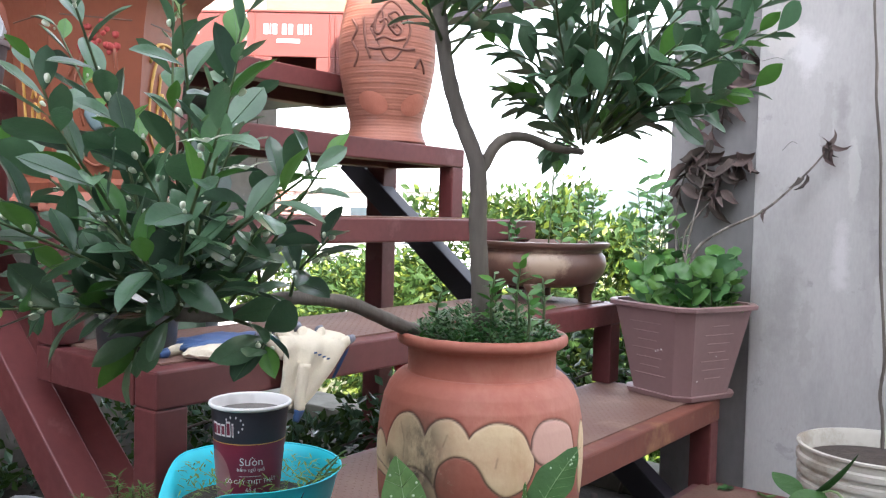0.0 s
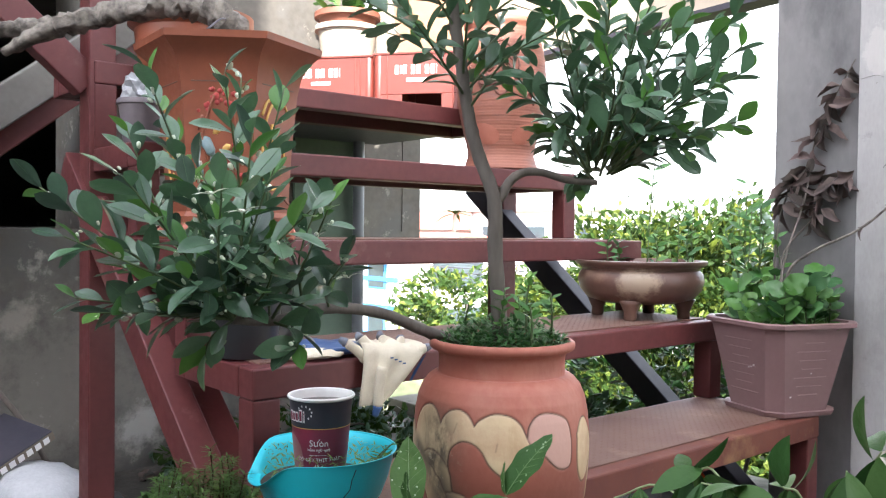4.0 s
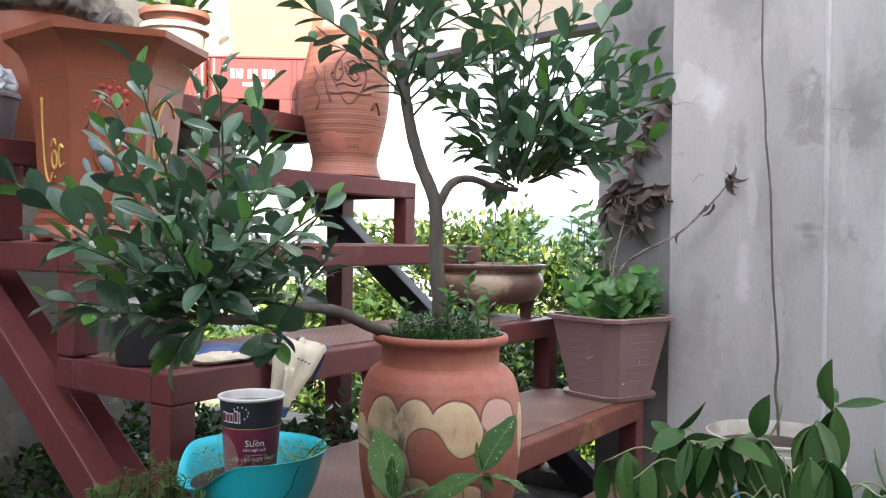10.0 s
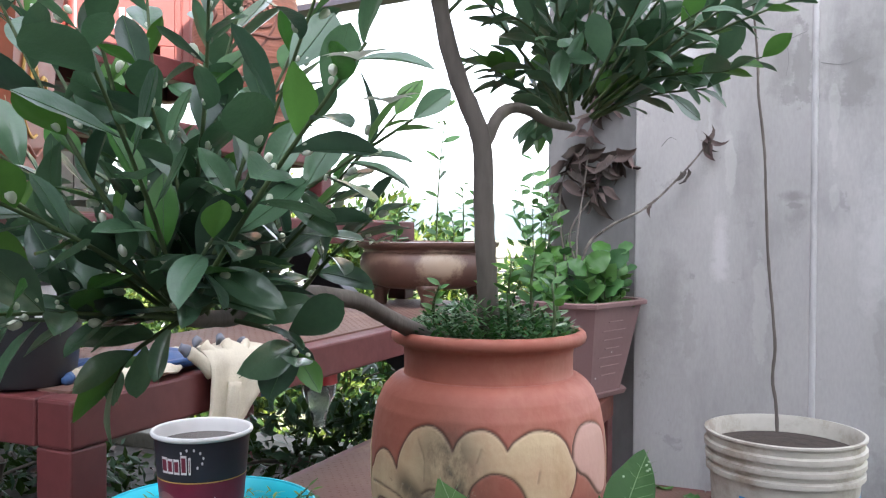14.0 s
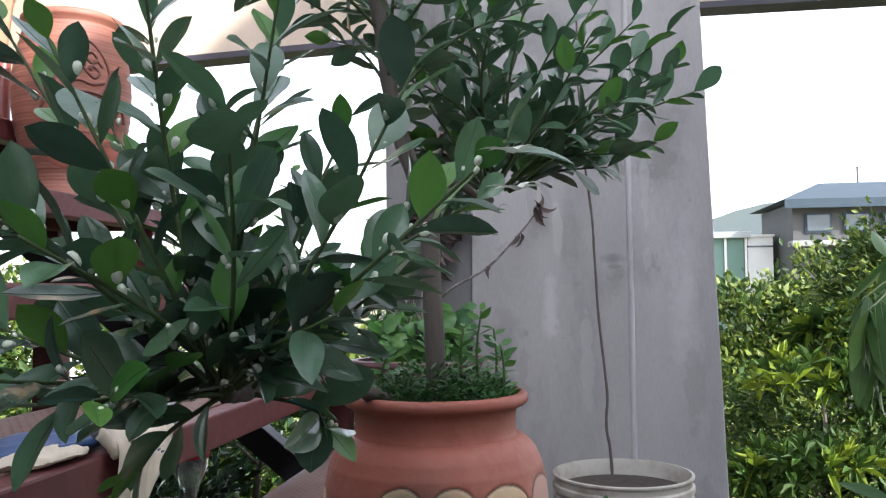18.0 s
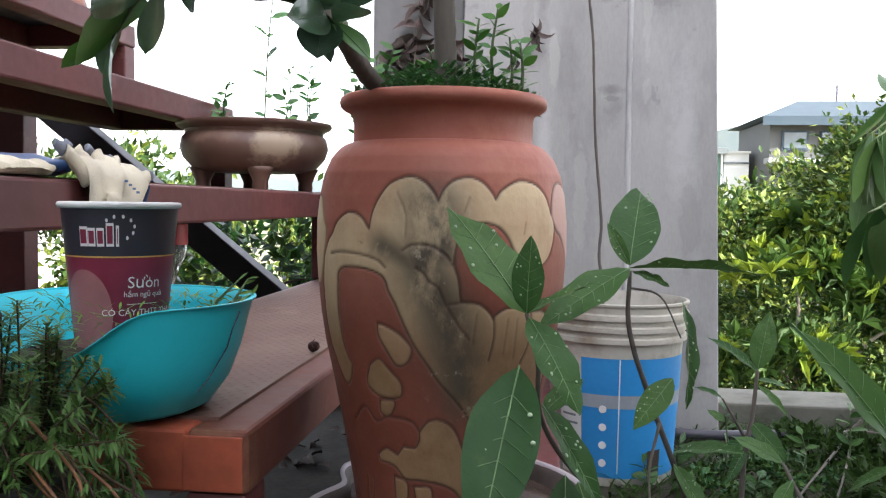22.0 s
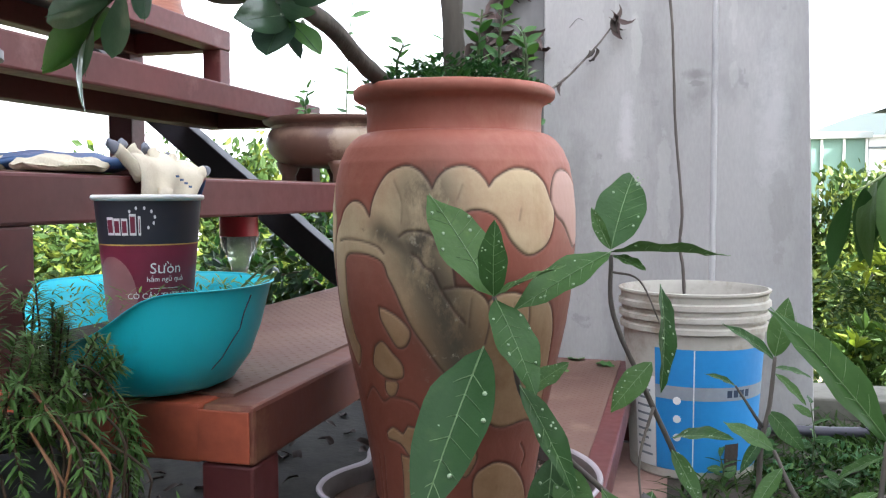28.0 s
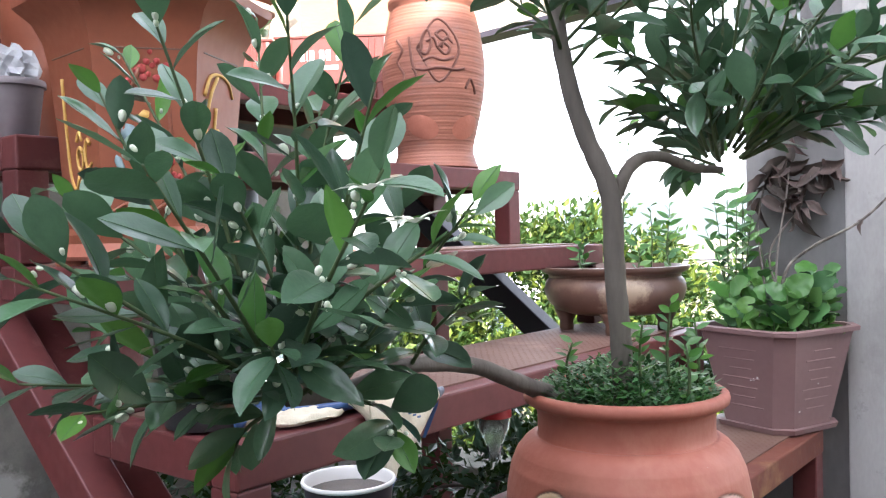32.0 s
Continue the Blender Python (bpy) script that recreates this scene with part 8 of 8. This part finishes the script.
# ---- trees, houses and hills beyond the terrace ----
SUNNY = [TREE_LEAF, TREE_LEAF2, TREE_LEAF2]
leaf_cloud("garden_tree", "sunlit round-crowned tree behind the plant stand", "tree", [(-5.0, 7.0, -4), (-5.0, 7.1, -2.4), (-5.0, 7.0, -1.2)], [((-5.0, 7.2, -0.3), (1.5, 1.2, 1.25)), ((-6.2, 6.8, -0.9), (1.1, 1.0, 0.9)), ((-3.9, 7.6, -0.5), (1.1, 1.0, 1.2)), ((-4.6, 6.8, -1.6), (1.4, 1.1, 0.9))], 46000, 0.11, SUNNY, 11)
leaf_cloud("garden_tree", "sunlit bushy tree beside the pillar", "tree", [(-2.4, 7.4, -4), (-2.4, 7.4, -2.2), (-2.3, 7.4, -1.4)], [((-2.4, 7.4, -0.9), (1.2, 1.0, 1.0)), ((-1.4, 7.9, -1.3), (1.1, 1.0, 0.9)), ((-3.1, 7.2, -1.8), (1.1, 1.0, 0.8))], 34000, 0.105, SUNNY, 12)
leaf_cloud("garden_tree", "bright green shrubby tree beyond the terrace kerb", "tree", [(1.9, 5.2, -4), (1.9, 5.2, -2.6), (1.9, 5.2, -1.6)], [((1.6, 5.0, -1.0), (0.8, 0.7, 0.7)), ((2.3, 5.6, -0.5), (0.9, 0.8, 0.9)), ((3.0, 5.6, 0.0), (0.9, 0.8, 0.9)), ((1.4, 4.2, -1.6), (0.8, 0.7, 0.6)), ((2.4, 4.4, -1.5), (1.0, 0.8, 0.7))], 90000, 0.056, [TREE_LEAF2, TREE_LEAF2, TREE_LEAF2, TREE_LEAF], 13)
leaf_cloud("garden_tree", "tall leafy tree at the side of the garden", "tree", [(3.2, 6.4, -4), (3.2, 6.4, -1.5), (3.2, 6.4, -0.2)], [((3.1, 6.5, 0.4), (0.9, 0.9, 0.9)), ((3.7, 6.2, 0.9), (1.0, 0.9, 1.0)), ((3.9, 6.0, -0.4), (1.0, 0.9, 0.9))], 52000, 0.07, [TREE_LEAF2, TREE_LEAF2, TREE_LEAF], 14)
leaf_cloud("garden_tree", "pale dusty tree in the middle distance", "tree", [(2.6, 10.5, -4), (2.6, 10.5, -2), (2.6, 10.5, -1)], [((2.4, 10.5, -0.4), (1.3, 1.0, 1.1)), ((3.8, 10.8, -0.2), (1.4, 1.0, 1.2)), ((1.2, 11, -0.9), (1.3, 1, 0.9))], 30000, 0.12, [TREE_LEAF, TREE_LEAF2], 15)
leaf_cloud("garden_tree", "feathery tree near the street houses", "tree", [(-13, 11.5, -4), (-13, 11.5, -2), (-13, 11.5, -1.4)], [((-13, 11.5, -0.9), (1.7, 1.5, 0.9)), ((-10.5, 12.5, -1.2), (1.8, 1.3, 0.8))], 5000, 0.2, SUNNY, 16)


def house(at, w, d, h, wall, roof, floors, label, roof_h=1.2, flat=False, accent=None):
    x, y = at
    ob = thing("house", label, "house", (x, y, -4))
    part("wall", box(x - w / 2, x + w / 2, y - d / 2, y + d / 2, -4, h), wall, ob)
    if flat:
        part("roof", box(x - w / 2 - 0.3, x + w / 2 + 0.3, y - d / 2 - 0.3, y + d / 2 + 0.3, h, h + 0.25, 0.03), roof, ob)
    else:
        part("roof", loft([[(x - w / 2 - 0.5, y - d / 2 - 0.6, h), (x - w / 2 - 0.5, y + d / 2 + 0.6, h), (x - w / 2 - 0.5, y, h + roof_h)], [(x + w / 2 + 0.5, y - d / 2 - 0.6, h), (x + w / 2 + 0.5, y + d / 2 + 0.6, h), (x + w / 2 + 0.5, y, h + roof_h)]]), roof, ob)
    n = max(2, int(w / 2.2))
    for f in range(floors):
        z = -4 + (h + 4) * (f + 0.35) / floors
        for k in range(n):
            cx = x - w / 2 + w * (k + 0.5) / n
            win = part("window", box(cx - 0.5, cx + 0.5, y - d / 2 - 0.06, y - d / 2 + 0.02, z, z + 1.25), accent or HOUSE_WHITE, ob)
            part("pane", box(cx - 0.42, cx + 0.42, y - d / 2 - 0.08, y - d / 2 - 0.062, z + 0.08, z + 1.17), GLASS_DARK, win)
            part("sill", box(cx - 0.58, cx + 0.58, y - d / 2 - 0.14, y - d / 2 - 0.062, z - 0.08, z - 0.01), HOUSE_WHITE, win)
            part("side_window", box(x + w / 2 - 0.02, x + w / 2 + 0.06, y - d / 4, y + d / 8, z, z + 1.2), GLASS_DARK, ob) if k == 0 else None
    for k in range(4):
        part("band", box(x - w / 2 - 0.02, x + w / 2 + 0.05, y - d / 2 - 0.10 - 0.0 * k, y - d / 2 - 0.005, -4 + (h + 4) * k / 4, -3.85 + (h + 4) * k / 4), accent or wall, ob)
    return ob


def croton(name, label, trunk, blobs, n, size, mats, seed):
    """A shrub whose limbs end in many rosettes of long narrow leaves."""
    r = np.random.default_rng(seed)
    ob = thing(name, label, "shrub", trunk[0])
    tl = spline(trunk, 6)
    part("trunk", tube(tl, 0.05, 0.025, 8, rough=0.1, rng=rng), BARK, ob, smooth=True)
    for c, rad in blobs:
        part("limb", tube(spline([tl[int(len(tl) * 0.6)], tl[-1].lerp(V(c), 0.5), c], 5), 0.022, 0.008, 6), BARK, ob, smooth=True)
    pick = r.integers(len(blobs), size=n)
    centre, rad = np.array([b[0] for b in blobs])[pick], np.array([b[1] for b in blobs])[pick]
    d = r.normal(size=(n, 3))
    d[:, 2] = np.abs(d[:, 2]) * 0.8 + 0.05
    d /= np.linalg.norm(d, axis=1, keepdims=True)
    p = centre + rad * d * r.uniform(0.75, 1.05, size=(n, 1))
    m = 11
    p, d = np.repeat(p, m, 0), np.repeat(d, m, 0)
    axis = d * 0.45 + np.array([0, 0, 0.55])
    f = axis * r.uniform(0.35, 1.0, size=(n * m, 1)) + r.normal(size=(n * m, 3)) * 0.62
    f /= np.linalg.norm(f, axis=1, keepdims=True)
    u = np.cross(f, np.array([0.0, 0, 1]) + r.normal(size=(n * m, 3)) * 0.2)
    u /= np.linalg.norm(u, axis=1, keepdims=True) + 1e-9
    w = np.cross(u, f)
    L = size * r.uniform(0.65, 1.2, size=(n * m, 1))
    verts = np.stack([p, p + f * L * 0.55 + u * L * 0.13 + w * L * 0.10, p + f * L - np.array([0, 0, 0.12]) * L, p + f * L * 0.55 - u * L * 0.13 + w * L * 0.10], 1).reshape(-1, 3)
    k = np.arange(n * m) * 4
    faces = np.stack([k, k + 1, k + 2, k, k + 2, k + 3], 1).reshape(-1, 3)
    me = bpy.data.meshes.new("crown")
    me.from_pydata(verts.tolist(), [], faces.tolist())
    for q in mats:
        me.materials.append(q)
    me.polygons.foreach_set("material_index", np.repeat(r.integers(len(mats), size=n), m * 2).tolist())
    tagged(link("crown", me, ob), kind="stuff")
    return ob


croton("croton_shrub", "yellow-green croton shrub beyond the terrace kerb", [(1.7, 4.9, -4), (1.7, 4.9, -2.2), (1.75, 4.9, -1.0)], [((1.55, 4.6, -0.62), (0.42, 0.35, 0.22)), ((1.75, 5.0, -0.12), (0.45, 0.35, 0.22)), ((2.35, 4.9, -0.35), (0.5, 0.4, 0.3)), ((1.35, 4.2, -1.15), (0.5, 0.4, 0.25)), ((2.1, 4.3, -1.0), (0.6, 0.4, 0.3))], 230, 0.16, [CROTON, CROTON_SHADED, CROTON_SHADED, CROTON_SHADED], 31)
croton("croton_shrub", "tall croton shrub with leaf rosettes beside the trees", [(2.7, 5.4, -4), (2.7, 5.4, -1.5), (2.7, 5.3, 0.0)], [((2.45, 5.3, 0.35), (0.4, 0.35, 0.28)), ((2.05, 5.5, 0.18), (0.3, 0.3, 0.16)), ((3.0, 5.2, 0.75), (0.45, 0.4, 0.35)), ((2.9, 5.0, -0.05), (0.5, 0.4, 0.3))], 200, 0.16, [CROTON, CROTON_SHADED, CROTON_SHADED], 32)


house((-26, 19), 9, 6, -0.2, HOUSE_WHITE, ROOF_RED, 2, "white house with blue trim across the street", 0.7, False, HOUSE_BLUE)
house((-20, 24), 7, 6, 1.3, HOUSE_WHITE, HOUSE_WHITE, 2, "white flat-roofed house with dark windows", 0.7, True)
house((-32, 28), 10, 8, 0.6, HOUSE_WHITE, ROOF_RED, 2, "low white house with a red tiled roof", 1.0)
blue = thing("house", "grey house with a blue-green hipped sheet roof", "house", (10.8, 33, -4))
part("wall", box(8.0, 13.6, 31, 36, -4, 3.55), mat("weathered_grey_wall", (0.06, 0.063, 0.062), (0.045, 0.047, 0.047), 0.85, scale=1), blue)
part("roof", loft([[(7.6, 30.4, 3.62), (7.6, 36.6, 3.62), (14, 36.6, 3.62), (14, 30.4, 3.62)], [(9.55, 33.3, 4.48), (9.55, 33.5, 4.48), (13, 33.5, 4.48), (13, 33.3, 4.48)]]), ROOF_GREEN, blue)
part("fascia", box(7.6, 14, 30.36, 30.42, 3.30, 3.62), ROOF_GREEN, blue)
for k in range(4):
    win = part("window", box(8.4 + 1.3 * k, 9.3 + 1.3 * k, 30.93, 31.02, 2.45, 3.15), ROOF_GREEN, blue)
    part("pane", box(8.47 + 1.3 * k, 9.23 + 1.3 * k, 30.90, 30.928, 2.52, 3.08), GLASS_DARK, win)
part("balcony", box(7.8, 13.6, 30.3, 31.0, 1.95, 2.15, 0.02), mat("grey_balcony_concrete", (0.2, 0.2, 0.2), None, 0.85, scale=1), blue)
part("antenna", tube([V((11.0, 33.4, 4.45)), V((11.0, 33.4, 5.1))], 0.04, n=6), DARK_STEEL, blue)
shed = thing("shed", "low pale green shed with a grey sheet roof", "shed", (5.9, 34, -4))
part("wall", box(4.2, 6.8, 33, 36, -4, 2.42), mat("pale_green_house_wall", (0.11, 0.19, 0.155), (0.085, 0.15, 0.125), 0.8, scale=1), shed)
part("roof", box(4.0, 6.9, 32.7, 36.2, 2.42, 2.66, 0.02), mat("grey_sheet_roof", (0.30, 0.33, 0.33), None, 0.8, scale=1), shed)
for x in (5.2, 5.95, 6.7):
    part("post", box(x, x + 0.08, 32.9, 32.98, -4, 2.42), HOUSE_WHITE, shed)
annex = thing("shed", "small white flat-roofed annex beside the green shed", "shed", (7.3, 34, -4))
part("wall", box(6.82, 7.75, 33, 35, -4, 2.46), HOUSE_WHITE, annex)
part("band", box(6.8, 7.77, 32.95, 33.0, 2.05, 2.12), GLASS_DARK, annex)
part("roof", box(6.78, 7.8, 32.9, 35.1, 2.46, 2.54), HOUSE_WHITE, annex)
pole = thing("utility_pole", "thin concrete utility pole by the street", "pole", (-15, 17, -4))
part("mast", tube([V((-15, 17, -4)), V((-15, 17, 0.3))], 0.1, 0.07, 8), CONCRETE, pole)
for k in range(5):
    part("wire", tube(spline([(-30, 16.0, -0.2 - 0.16 * k), (-15, 17, -0.15 - 0.16 * k - 0.1), (0, 19, 0.1 - 0.16 * k)], 6), 0.018, n=5), DARK_STEEL, pole)
palm = thing("palm_tree", "small palm on the skyline", "tree", (-24, 20.5, -4))
part("trunk", tube([V((-24, 20.5, -4)), V((-24, 20.6, 1.2))], 0.1, 0.07, 8), BARK, palm)
FROND = leaf_mesh("frond", 0.8, 0.16, TREE_LEAF2, 0.3, 0.5, 0.4, 6)
for k in range(12):
    put("frond", FROND, aim((-24, 20.6, 1.2), (math.cos(k * 0.55), math.sin(k * 0.55), rng.uniform(0.0, 0.8)), (0, 0, 1)), palm)
bm = bmesh.new()
prev = None
for k in range(80):
    a = math.radians(-75 + 150 * k / 79)
    x, y = 420 * math.sin(a), 420 * math.cos(a)
    h = 12 + 10 * noise.noise(V((k * 0.13, 3, 0))) + 3 * noise.noise(V((k * 0.5, 9, 0))) + 29 * math.exp(-((k - 46) / 4.5) ** 2)
    cur = (bm.verts.new((x, y, -4)), bm.verts.new((x * 1.05, y * 1.05, max(h, 2))))
    if prev:
        bm.faces.new((prev[0], cur[0], cur[1], prev[1]))
    prev = cur
tagged(part("hills", bm, HILL, smooth=True), "hazy distant hills", "hills", kind="structure")
